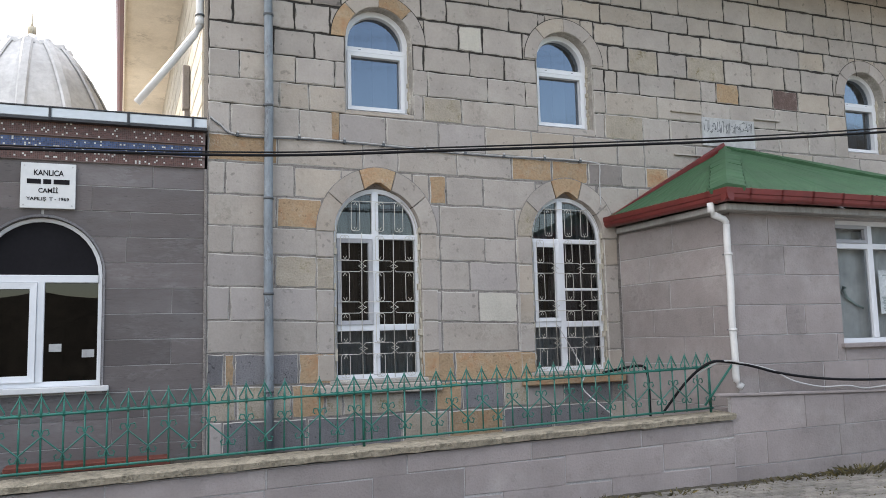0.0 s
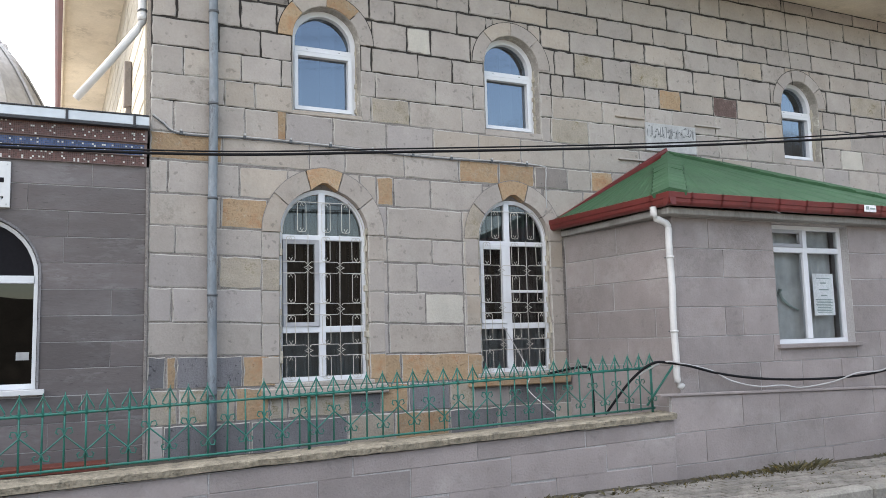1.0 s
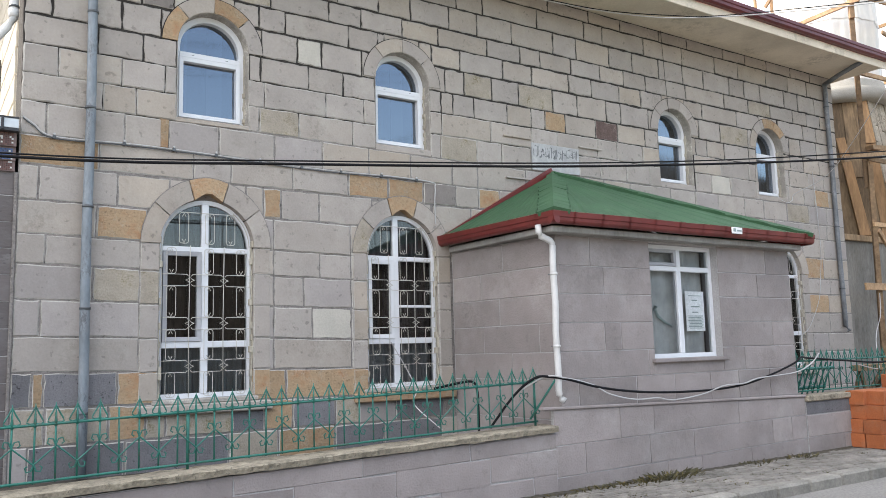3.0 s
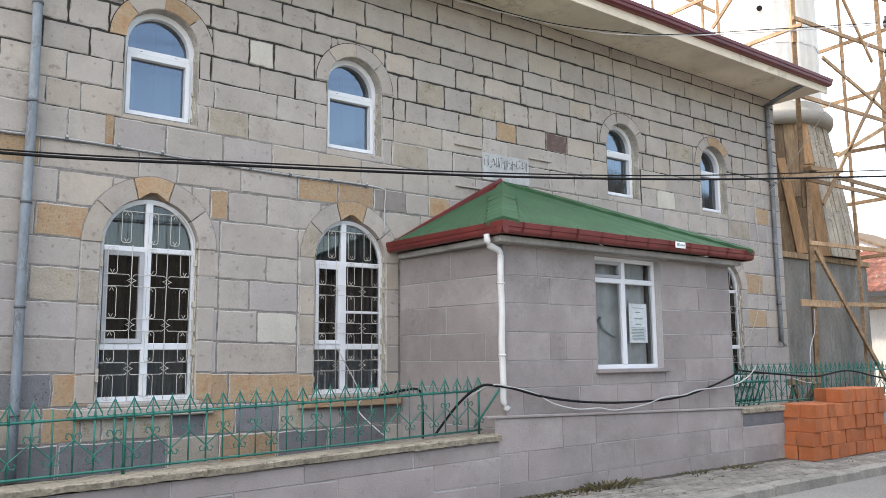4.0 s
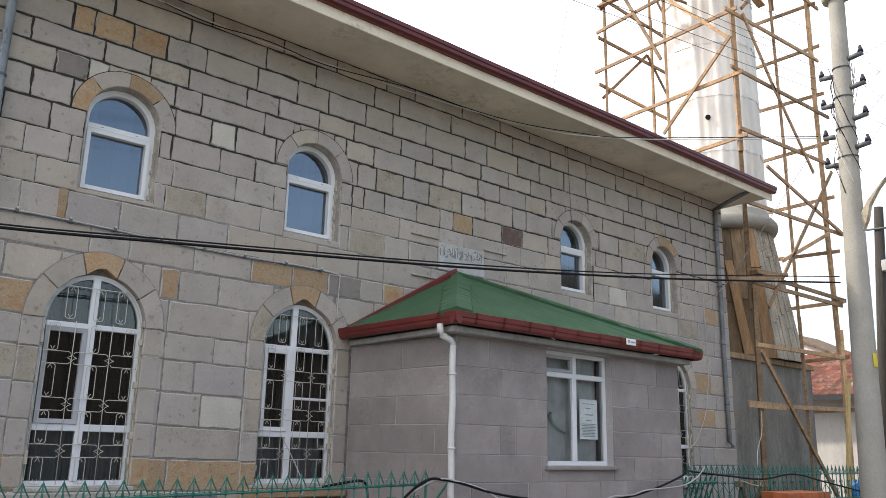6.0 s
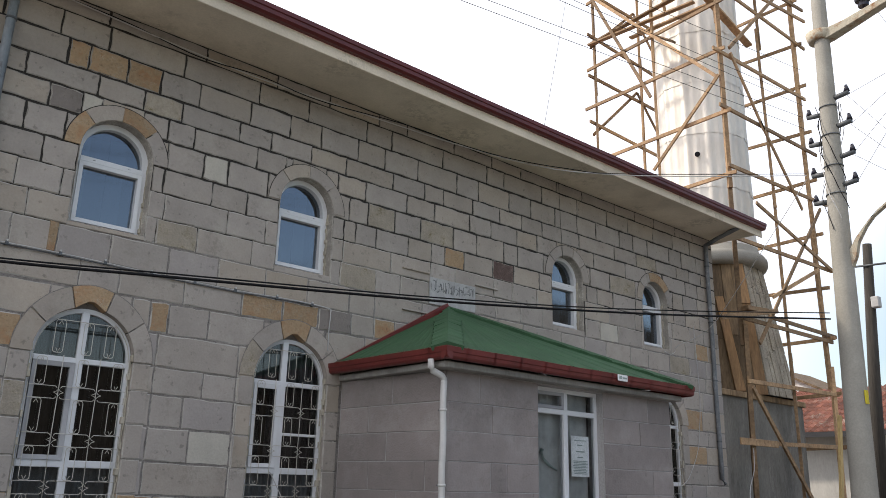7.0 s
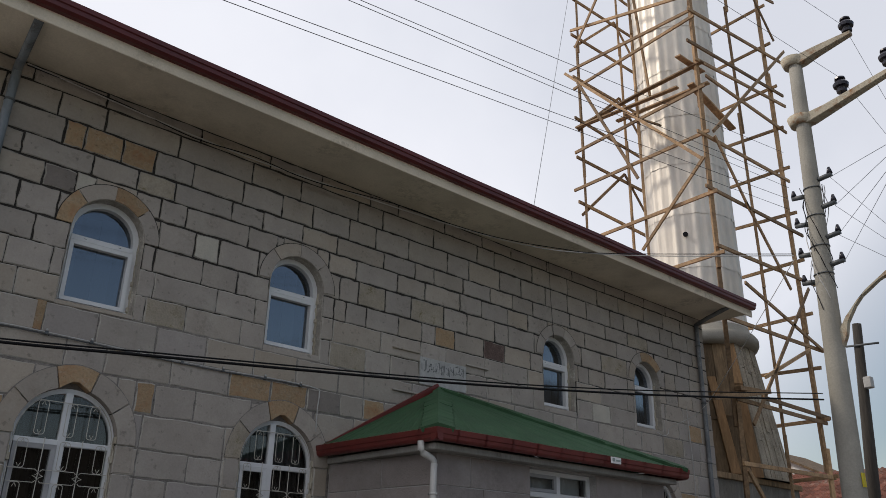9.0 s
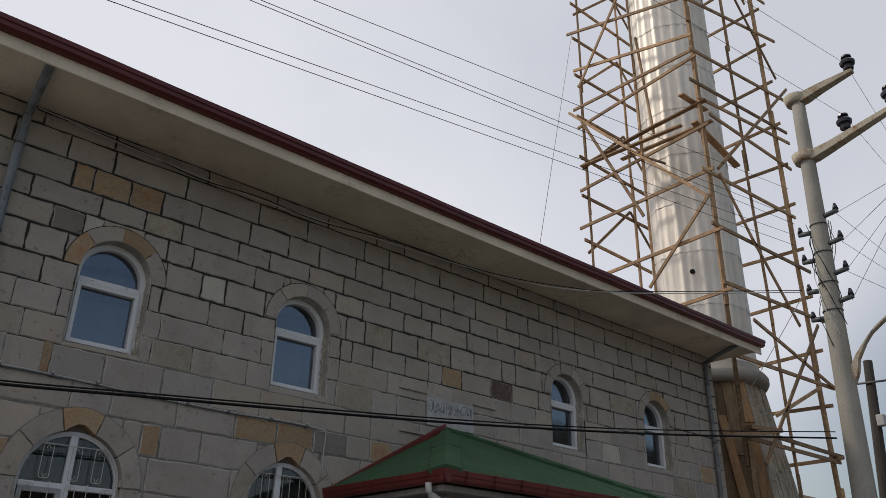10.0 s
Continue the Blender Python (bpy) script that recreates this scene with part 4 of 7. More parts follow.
def lower_window(name, c, open_mid=False):
    x0, x1 = c - L_HALF + 0.004, c + L_HALF - 0.004
    y0, y1 = 0.055, 0.115
    e = thing(name, (c, 0.08, L_SILL), "tall arched white plastic window behind a cream wrought-iron grille", "window", "lower windows", "structure")
    bm = bmesh.new()
    ring(bm, outline(x0, x1, L_SILL + 0.01, L_SPRING, L_HALF - 0.004, 24), outline(x0 + 0.045, x1 - 0.045, L_SILL + 0.06, L_SPRING, L_HALF - 0.05, 24), y0, y1)
    part("window_frame", bm, PVC, e)
    # added filler behind the notch; its brown paints the keystone's shaded underside
    vs = [(c + dx, 0.075, L_SPRING + dz) for dx, dz in ((-0.20, 0.44), (0.20, 0.44), (0.20, 0.48), (0.0, 0.60), (-0.20, 0.48))]
    vs += [(x, 0.13, z) for x, _, z in vs]
    raw("head_packing", vs, [(0, 1, 2, 3, 4), (9, 8, 7, 6, 5)] + [(k, k + 5, (k + 1) % 5 + 5, (k + 1) % 5) for k in range(5)], BROWNSTONE, e, "added brown filler over the frame, toned as the keystone's shaded underside")
    mx = c - (0.012 if c < 3 else 0.065)
    part("mullion", boxed(mx - 0.038, mx + 0.038, y0 - 0.004, y1, L_SILL + 0.05, L_SPRING + L_HALF - 0.04, 0.006), PVC, e)
    part("transom", boxed(x0 + 0.045, x1 - 0.045, y0 - 0.002, y1, L_SPRING - 0.065, L_SPRING - 0.01, 0.006), PVC, e)
    part("transom", boxed(x0 + 0.045, x1 - 0.045, y0 - 0.002, y1, 2.0, 2.07, 0.006), PVC, e)
    lo, hi = 2.07, L_SPRING - 0.065
    bm = bmesh.new()
    a, b = x0 + 0.05, mx - 0.04
    ring(bm, [(a, lo), (a, hi), (b, hi), (b, lo)], [(a + 0.045, lo + 0.045), (a + 0.045, hi - 0.045), (b - 0.045, hi - 0.045), (b - 0.045, lo + 0.045)], y0 - 0.016, y1 - 0.03)
    part("sash", bm, PVC if open_mid else GREYFRAME, e, "white sash" if open_mid else "grey insect-screen frame")
    if open_mid:
        part("glazing_bar", boxed(mx + 0.04, x1 - 0.05, y0, y1, 2.44, 2.47, 0.004), PVC, e)
    pane(e, [(x0 + 0.045, lo), (mx - 0.03, lo), (mx - 0.03, hi), (x0 + 0.045, hi)], y0 + 0.03, GLASS)
    pane(e, [(mx + 0.03, lo), (x1 - 0.045, lo), (x1 - 0.045, hi), (mx + 0.03, hi)], y0 + 0.032, GLASS)
    pane(e, [(x0 + 0.045, L_SILL + 0.05), (mx - 0.03, L_SILL + 0.05), (mx - 0.03, 2.02), (x0 + 0.045, 2.02)], y0 + 0.03, GLASS)
    pane(e, [(mx + 0.03, L_SILL + 0.05), (x1 - 0.045, L_SILL + 0.05), (x1 - 0.045, 2.02), (mx + 0.03, 2.02)], y0 + 0.032, GLASS)
    pane(e, list(reversed(arc_points(c, L_SPRING - 0.01, L_HALF - 0.045, L_HALF - 0.045, 24))), y0 + 0.034, GLASS)
    # smeared pale sealing plaster round the opening
    bm = bmesh.new()
    for side in (-1, 1):
        for i in range(26):
            z = L_SILL + 0.02 + i * 0.064
            wd = 0.008 + 0.030 * rng.random() ** 2
            xx = c + side * (L_HALF - 0.002)
            box(bm, min(xx, xx - side * wd), max(xx, xx - side * wd), -0.015 + 0.05 * rng.random(), 0.06, z, z + 0.068, 0.003)
    part("sealing_plaster", bm, WHITEWASH, e, "smeared pale sealing plaster")
    # pleated curtains inside
    for k, (za, zb, m) in enumerate(((2.05, 3.05, CURTAIN), (1.45, 2.0, PALECURTAIN), (3.06, 3.6, GREYCURTAIN))):
        vs, fs, n = [], [], 44
        for i in range(n + 1):
            x = c - 0.55 + 1.1 * i / n
            d = 0.22 + 0.1 * (k == 0) + 0.022 * math.sin(i * 1.7) + 0.012 * math.sin(i * 0.6 + k)
            vs += [(x, d, za), (x, d, zb)]
        fs = [(2 * i, 2 * i + 2, 2 * i + 3, 2 * i + 1) for i in range(n)]
        raw("curtain", vs, fs, m, e, "pleated brown curtain" if k == 0 else "grey pleated net curtain")
    return e

def grille(c):
    """Wrought-iron grille in front of a tall window."""
    e = thing("window_grille", (c, -0.01, L_SILL), "cream-painted wrought-iron window grille with looped bars", "grille", "window grilles")
    y, R = 0.022, 0.0044
    x0, x1 = c - 0.475, c + 0.475
    for x in (x0, x1):
        part("bar", tubed([(x, y, L_SILL + 0.04), (x, y, L_SPRING + 0.02)], R, 6), IRONWHITE, e)
    bars = (c - 0.18, c + 0.185)
    for x in bars:
        part("bar", tubed([(x, y + 0.008, L_SILL + 0.02), (x - 0.004, y + 0.008, 2.3), (x + 0.004, y + 0.008, L_SPRING + 0.0)], R, 6), IRONWHITE, e)
    for zb in (1.81, 2.256, 2.71):
        for a, b in ((x0, bars[0] - 0.024), (bars[0] + 0.024, bars[1] - 0.024), (bars[1] + 0.024, x1)):
            for s in (-1, 1):
                pts = [(a, y, zb + s * 0.061), (b - 0.012 * (b < x1 - 0.01), y, zb + s * 0.061)]
                if a > x0:
                    pts = [(a - 0.008, y, zb + s * 0.042), (a, y, zb + s * 0.055), (a + 0.012, y, zb + s * 0.061)] + pts[1:]
                if b < x1:
                    pts = pts + [(b, y, zb + s * 0.055), (b + 0.008, y, zb + s * 0.042)]
                part("rail", tubed(pts, R * 0.85, 5), IRONWHITE, e)
        for x in bars:
            pts = []
            for k in range(9):
                u, w = math.cos(k * math.pi / 4), math.sin(k * math.pi / 4)
                pts.append((x + 0.048 * abs(u) ** 3 * math.copysign(1, u), y - 0.004, zb + 0.036 * abs(w) ** 3 * math.copysign(1, w)))
            part("star_loop", tubed(pts, R * 0.8, 5), IRONWHITE, e)
    loops = [(c + dx, za, zb) for za, zb in ((1.50, 1.752), (1.875, 2.19), (2.322, 2.645), (2.775, 3.05)) for dx in (-0.372, 0.023, 0.373)]
    loops += [(c + dx, 3.10, 3.43) for dx in (-0.247, 0.028, 0.256)]
    for x, za, zb in loops:
        pts = []
        for k in range(7):
            a = math.pi * k / 6
            pts.append((x - 0.048 * math.copysign(abs(math.cos(a)) ** 0.6, math.cos(a)), y, zb - 0.026 + 0.026 * math.sin(a)))
        for k in range(7):
            a = math.pi * k / 6
            pts.append((x + 0.048 * math.copysign(abs(math.cos(a)) ** 0.6, math.cos(a)), y, za + 0.026 - 0.026 * math.sin(a)))
        part("loop", tubed(pts + pts[:1], R * 0.85, 5), IRONWHITE, e)
        for zz, s in ((zb, -1), (za, 1)):
            part("curl", tubed([(x - 0.020, y, zz + s * 0.045), (x - 0.010, y, zz + s * 0.028), (x, y, zz + s * 0.004), (x + 0.010, y, zz + s * 0.028), (x + 0.020, y, zz + s * 0.045)], R * 0.75, 4), IRONWHITE, e)
    part("arch_rail", tubed([(c - 0.30, y, L_SPRING + 0.352), (c + 0.31, y, L_SPRING + 0.352)], R, 5), IRONWHITE, e)
    for s in (-1, 1):
        part("arch_rail", tubed([(c + s * 0.465 * math.cos(k * 0.13), y, L_SPRING + 0.465 * math.sin(k * 0.13)) for k in range(8)], R, 5), IRONWHITE, e)
    return e

for i, c in enumerate(L_C):
    lower_window("window_%d" % (i + 5), c, i == 1)
first_grille = grille(L_C[0])
for c in L_C[1:]:
    copy_thing(first_grille, Matrix.Translation((c, -0.01, L_SILL)))

# ---------- porch room with green roof ----------
AX0, AX1, AY, ATOP = 5.10, 9.335, -1.86, 3.14
SIDE_X, SKEW = 4.98, 0.12         # the side wall leaves the stone wall at SIDE_X and runs out a little skew
WX0, WX1, WZ0, WZ1 = 6.58, 7.83, 1.74, 3.12

def porch():
    core = slab_with_holes("wall_porch_front", [(AX0, 0.2), (AX1, 0.2), (AX1, ATOP), (AX0, ATOP)], [[(WX0, WZ0), (WX0, WZ1), (WX1, WZ1), (WX1, WZ0)]], "y", AY, AY + 0.25, JOINT)
    tagged(core, "lilac-grey stone-clad porch room wall with pale joints", "wall", kind="structure")
    zs = (1.12, 1.55, 1.85, 2.168, 2.487, 2.80, 3.135)
    splits = ((5.35, 6.25, 6.9, 7.55, 8.1, 8.75), (6.475, WX0, WX1, 8.26), (5.78, 6.04, WX0, WX1, 8.88), (WX0, WX1), (5.80, WX0, WX1, 8.615), (5.602, WX0, WX1, 8.825))
    for (z0, z1), sp in zip(zip(zs, zs[1:]), splits):
        xs = [AX0 - 0.02] + list(sp) + [AX1 + 0.02]
        for a, b in zip(xs, xs[1:]):
            cells = [(a, b, z0, z1)]
            if b > WX0 + 0.01 and a < WX1 - 0.01 and z1 > WZ0:
                cells = [(a, b, z0, WZ0)] if z0 < WZ0 else []
                if z0 < WZ0:
                    cells += [(a, WX0, WZ0, z1)] if a < WX0 - 0.05 else []
                    cells += [(WX1, b, WZ0, z1)] if b > WX1 + 0.05 else []
                elif z1 > WZ1:
                    cells = [(a, b, WZ1, z1)]
            for u, v, p, q in cells:
                if v - u > 0.03 and q - p > 0.03:
                    vs, fs = block(u + 0.006, v - 0.006, p + 0.005, q - 0.005, AY, 0.008, 0.03, 0.003, 0.003)
                    raw("cladding_slab", vs, fs, LILAC, core)
    # plinth, a little proud, in line with the retaining wall; its courses follow the street
    px0, px1 = 4.92, AX1 + 0.06
    top = lambda x: 1.245 - 0.0225 * (x - 4.9)
    line_b = lambda x: 0.868 + 0.009 * (x - 5.0)
    line_c = lambda x: 0.538 + 0.012 * (x - 4.4)
    foot = lambda x: 0.28
    bm = boxed(px0, px1, AY - 0.055, AY - 0.018, 0.2, 1.0)
    for v in bm.verts:
        if v.co.z > 0.5:
            v.co.z = top(v.co.x)
    part("plinth", bm, JOINT, core)
    for lo, hi, sp in ((foot, line_c, (6.629, 7.232, 8.186)), (line_c, line_b, (5.353, 6.35, 7.109, 8.65, 9.066)), (line_b, top, (5.893, 6.442, 7.98))):
        xs = [px0] + list(sp) + [px1]
        for a, b in zip(xs, xs[1:]):
            m = (a + b) / 2
            vs, fs = block(a + 0.004, b - 0.004, lo(m) + 0.004, hi(m) - 0.004, AY - 0.055, 0.008, 0.02, 0.003, 0.003)
            vs = [(vx, vy, vz + (lo(vx) - lo(m) if vz < (lo(m) + hi(m)) / 2 else hi(vx) - hi(m))) for vx, vy, vz in vs]
            raw("cladding_slab", vs, fs, LILAC, core)
    bm = boxed(px0 - 0.16, px1 + 0.01, AY - 0.085, AY - 0.015, 0.0, 0.032, 0.008)
    for v in bm.verts:
        v.co.z += top(v.co.x)
    part("plinth_cap", bm, LILAC, core, "thin projecting stone ledge")
    skewed = lambda y: SKEW * y / AY
    bm = boxed(SIDE_X, SIDE_X + 0.25, AY + 0.02, 0.0, 0.2, ATOP - 0.004)
    for v in bm.verts:
        v.co.x += skewed(v.co.y)
    side = part("wall_porch_side", bm, JOINT)
    tagged(side, "lilac-grey stone-clad side wall of the porch room", "wall", kind="structure")
    for k, (z0, z1) in enumerate(zip((0.75,) + zs, zs)):
        if z1 - z0 < 0.05:
            continue
        cuts = {3.135: (-0.98,), 2.80: (-0.57,), 2.487: (-0.90,), 2.168: (-1.56, -0.60)}.get(z1, (-1.1,))
        ys = [AY - 0.018, *cuts, -0.025]
        for a, b in zip(ys, ys[1:]):
            vs, fs = block(a + 0.006, b - 0.006, z0 + 0.005, z1 - 0.005, SIDE_X, 0.008, 0.03, 0.003, 0.003, "x")
            vs = [(vx + skewed(vy), vy, vz) for vx, vy, vz in vs]
            raw("cladding_slab", vs, fs, LILAC, side)
    far = part("wall_porch_far", boxed(AX1 - 0.25, AX1, AY + 0.25, 0.0, 0.2, ATOP), LILAC)
    tagged(far, "lilac-grey far side wall of the porch room", "wall", kind="structure")
    ceil = part("ceiling_porch", boxed(SIDE_X - 0.06, AX1 + 0.1, AY - 0.17, -0.03, ATOP, ATOP + 0.07, 0.008), CONCRETE)
    tagged(ceil, "grey concrete slab under the porch roof", "ceiling", kind="structure")
    inner = part("wall_porch_inner", boxed(AX0 + 0.3, AX1 - 0.3, -0.40, -0.36, 0.9, ATOP), PAINTWHITE)
    tagged(inner, "pale inner wall of the porch room", "wall", kind="structure")

    roof = thing("roof_porch", (6.7, -1.0, 3.3), "green sheet porch roof with dark red edge and gutter", "roof", kind="structure")
    ex0, ex1, ey, ez = 4.84, 9.54, -2.09, 3.345
    apex = Vector((6.72, -0.03, 4.33))
    corners = [Vector((ex0, -0.03, ez)), Vector((ex0 + 0.06, ey, ez)), Vector((ex1, ey, ez)), Vector((ex1, -0.03, ez))]
    def slope(a, b):
        n = (b - a).cross(apex - a).normalized()
        return -n if n.z < 0 else n
    for side_i in range(3):
        a, b = corners[side_i], corners[side_i + 1]
        nrm = slope(a, b)
        ln = (b - a).length
        # sheets laid side by side, each a little wavy, with pressed ribs running up the slope
        cols_n = 1
        for cidx in range(cols_n):
            n, m = 96, 6
            vs, fs = [], []
            for i in range(n + 1):
                g = (cidx + i / n) / cols_n
                rib = 0.010 * max(0.0, math.cos(g * ln / 0.16 * 2 * math.pi)) ** 6
                for k in range(m + 1):
                    f = k / m
                    w = 0.010 * noise.noise((g * ln * 1.6, f * 2.5, side_i * 5)) + 0.004 * noise.noise((g * ln * 6, f * 7, side_i))
                    vs.append(a.lerp(b, g).lerp(apex, f) + nrm * (0.012 + 0.004 * (cidx % 2) + (rib + w) * (1 - f)))
            fs = [(i * (m + 1) + k, (i + 1) * (m + 1) + k, (i + 1) * (m + 1) + k + 1, i * (m + 1) + k + 1) for i in range(n) for k in range(m)]
            raw("roof_sheet", vs, fs, GREENROOF, roof)
    # folded flashings over the two hips, in overlapping lengths with wavy edges and rivets
    for k in (1, 2):
        nl, nr = slope(corners[k - 1], corners[k]), slope(corners[k], corners[k + 1])
        along = (apex - corners[k]).normalized()
        sl, sr = nl.cross(along).normalized(), nr.cross(along).normalized()
        sl = sl if sl.dot(corners[k - 1] - corners[k]) > 0 else -sl
        sr = sr if sr.dot(corners[k + 1] - corners[k]) > 0 else -sr
        pieces = 2 if k == 1 else 3
        for q in range(pieces):
            vs, n = [], 20
            for i in range(n + 1):
                f = (q + i / n * 1.03) / pieces
                base = corners[k].lerp(apex, min(f, 1.0))
                wide = 0.17 * min(1.0, 3.2 * (1.02 - f)) + 0.010 * math.sin(f * 70)
                lift = 0.034 + 0.014 * (1 - i / n) + 0.016 * abs(math.sin(f * 35 + 1))
                vs += [base + sl * wide + nl * lift, base + nl * 0.02 + nr * 0.02 + Vector((0, 0, 0.022)), base + sr * wide + nr * lift,
                       base + sl * wide + nl * 0.012, base + sr * wide + nr * 0.012]
            fs = []
            for i in range(n):
                u, v = 5 * i, 5 * i + 5
                fs += [(u, v, v + 1, u + 1), (u + 1, v + 1, v + 2, u + 2), (u + 3, v + 3, v, u), (u + 2, v + 2, v + 4, u + 4)]
            raw("hip_flashing", vs, fs + [(0, 1, 2, 4, 3)], GREENROOF, roof, "folded green hip flashing")
        for i in range(9):
            f = 0.06 + 0.1 * i
            base = corners[k].lerp(apex, f)
            for sd, nn in ((sl, nl), (sr, nr)):
                c0 = base + sd * 0.13 * min(1.0, 3.2 * (1.02 - f)) + nn * 0.036
                part("rivet", tubed([c0, c0 + nn * 0.012], 0.009, 6), GREENROOF, roof)
    p, q = corners[0] + Vector((-0.03, -0.01, -0.05)), apex + Vector((-0.02, -0.02, 0.05))
    bm = beam(p, q, 0.05, 0.09)
    part("verge_trim", bm, REDGUTTER, roof, "maroon metal flashing against the stone wall")
    prof = [(0.0, 0.0), (0.03, -0.006), (0.052, 0.0), (0.068, 0.011), (0.077, 0.027), (0.080, 0.06), (0.090, 0.07), (0.095, 0.125), (0.08, 0.13), (0.0, 0.13)]
    for (p0, p1, out) in (((ex0 - 0.03, ey), (ex1, ey), (0, -1)), ((ex0, -0.03), (ex0 + 0.06, ey - 0.09), (-1, 0)), ((ex1, ey), (ex1, -0.03), (1, 0))):
        bm = bmesh.new()
        rings, n = [], 16
        for i in range(n + 1):
            f = i / n
            x, y = p0[0] + (p1[0] - p0[0]) * f, p0[1] + (p1[1] - p0[1]) * f
            w = noise.noise((x * 1.1, y, 8)) * 0.006
            rings.append([bm.verts.new((x + out[0] * o, y + out[1] * o, 3.215 + h + w)) for o, h in prof])
        for u, v in zip(rings, rings[1:]):
            for k in range(len(prof)):
                bm.faces.new((u[k], v[k], v[(k + 1) % len(prof)], u[(k + 1) % len(prof)]))
        bm.faces.new(rings[0])
        bm.faces.new(rings[-1][::-1])
        bmesh.ops.recalc_face_normals(bm, faces=bm.faces[:])
        part("gutter", bm, REDGUTTER, roof, "dark red sheet-metal gutter")
    def strap(at):
        bm = bmesh.new()
        lip = [(0.052, -0.004), (0.079, 0.018), (0.085, 0.06), (0.096, 0.07), (0.101, 0.128), (0.08, 0.137)]
        rows_ = [[bm.verts.new(at(o, 3.215 + h, s)) for o, h in lip] for s in (-0.010, 0.010)]
        for k in range(len(lip) - 1):
            bm.faces.new((rows_[0][k], rows_[1][k], rows_[1][k + 1], rows_[0][k + 1]))
        bmesh.ops.solidify(bm, geom=bm.faces[:], thickness=0.004)
        part("gutter_strap", bm, REDGUTTER, roof)
    for i in range(11):
        strap(lambda o, z, sd: (5.12 + i * 0.42 + sd, ey - o, z))
    for i in range(5):
        strap(lambda o, z, sd: (ex0 + 0.055 - 0.012 * i - o, -1.90 + i * 0.42 + sd, z))
    tag = thing("sign_label", (7.82, -2.2, 3.30), "small white label with unreadable dark print on the gutter", "label")
    part("plate", boxed(7.73, 7.93, -2.205, -2.192, 3.255, 3.335, 0.003), PAPER, tag)
    part("print_bar", boxed(7.75, 7.80, -2.209, -2.205, 3.28, 3.32), PRINT, tag)
    part("print_bar", boxed(7.82, 7.91, -2.209, -2.205, 3.285, 3.305), PRINT, tag)

    w = thing("window_8", (7.15, AY, WZ0), "white plastic porch window with pale blind and taped notice", "window", kind="structure")
    y0, y1 = AY + 0.10, AY + 0.16
    bm = bmesh.new()
    ring(bm, [(WX0, WZ0), (WX0, WZ1), (WX1, WZ1), (WX1, WZ0)], [(WX0 + 0.05, WZ0 + 0.05), (WX0 + 0.05, WZ1 - 0.05), (WX1 - 0.05, WZ1 - 0.05), (WX1 - 0.05, WZ0 + 0.05)], y0, y1)
    part("window_frame", bm, PVC, w)
    part("transom", boxed(WX0 + 0.05, WX1 - 0.05, y0 - 0.002, y1, 2.80, 2.865, 0.006), PVC, w)
    part("mullion", boxed(7.165, 7.245, y0 - 0.004, y1, WZ0 + 0.05, WZ1 - 0.05, 0.006), PVC, w)
    part("window_sill", boxed(WX0 - 0.05, WX1 + 0.06, AY - 0.06, AY + 0.12, WZ0 - 0.05, WZ0 - 0.004, 0.006), LILAC, w)
    for a, b, p, q in ((WX0 + 0.05, 7.165, WZ0 + 0.05, 2.80), (7.245, WX1 - 0.05, WZ0 + 0.05, 2.80), (WX0 + 0.05, 7.165, 2.865, WZ1 - 0.05), (7.245, WX1 - 0.05, 2.865, WZ1 - 0.05)):
        pane(w, [(a, p), (b, p), (b, q), (a, q)], y0 + 0.03, CLEARGLASS)
    bm = bmesh.new()
    a, b, lo, hi = WX0 + 0.05, 7.165, 2.865, WZ1 - 0.05
    ring(bm, [(a, lo), (a, hi), (b, hi), (b, lo)], [(a + 0.04, lo + 0.04), (a + 0.04, hi - 0.04), (b - 0.04, hi - 0.04), (b - 0.04, lo + 0.04)], y0 - 0.012, y1 - 0.02)
    part("vent_sash", bm, GREYFRAME, w, "grey tilting vent sash")
    # full-height blind; its pale tone stands in for the interior and sky reflections
    vs, fs, n = [], [], 30
    for i in range(n + 1):
        x = WX0 + 0.03 + (WX1 - WX0 - 0.06) * i / n
        d = AY + 0.24 + 0.012 * math.sin(i * 1.1)
        vs += [(x, d, WZ0), (x, d, WZ1)]
    raw("blind", vs, [(2 * i, 2 * i + 2, 2 * i + 3, 2 * i + 1) for i in range(n)], BLIND, w, "pale blind inside the glass, carried up to stand in for interior and reflections")
    note = thing("paper_notice", (7.43, y0, 2.1), "white printed paper notice taped inside the window", "notice")
    part("sheet", boxed(7.34, 7.69, y0 + 0.034, y0 + 0.037, 2.06, 2.56), PAPER, note)
    for a, b, z, h in ((7.40, 7.63, 2.50, 0.008), (7.46, 7.56, 2.44, 0.014), (7.44, 7.60, 2.36, 0.014), (7.46, 7.57, 2.29, 0.012)):
        part("print_bar", boxed(a, b, y0 + 0.0315, y0 + 0.034, z, z + h), PRINT, note)
    for k in range(9):
        part("print_bar", boxed(7.375 + 0.01 * (k % 3), 7.655 - 0.03 * (k * k % 4), y0 + 0.0315, y0 + 0.034, 2.245 - 0.019 * k, 2.253 - 0.019 * k), PRINT, note)
    spot = thing("pull_handle", (6.85, AY + 0.14, 2.2), "dark curved handle hanging behind the porch window", "handle")
    part("loop", tubed([(6.88, AY + 0.21, 2.37), (6.86, AY + 0.21, 2.33), (6.91, AY + 0.21, 2.25), (7.02, AY + 0.21, 2.18), (7.15, AY + 0.21, 2.13)], 0.026, 8, 0.012), PRINT, spot)
porch()

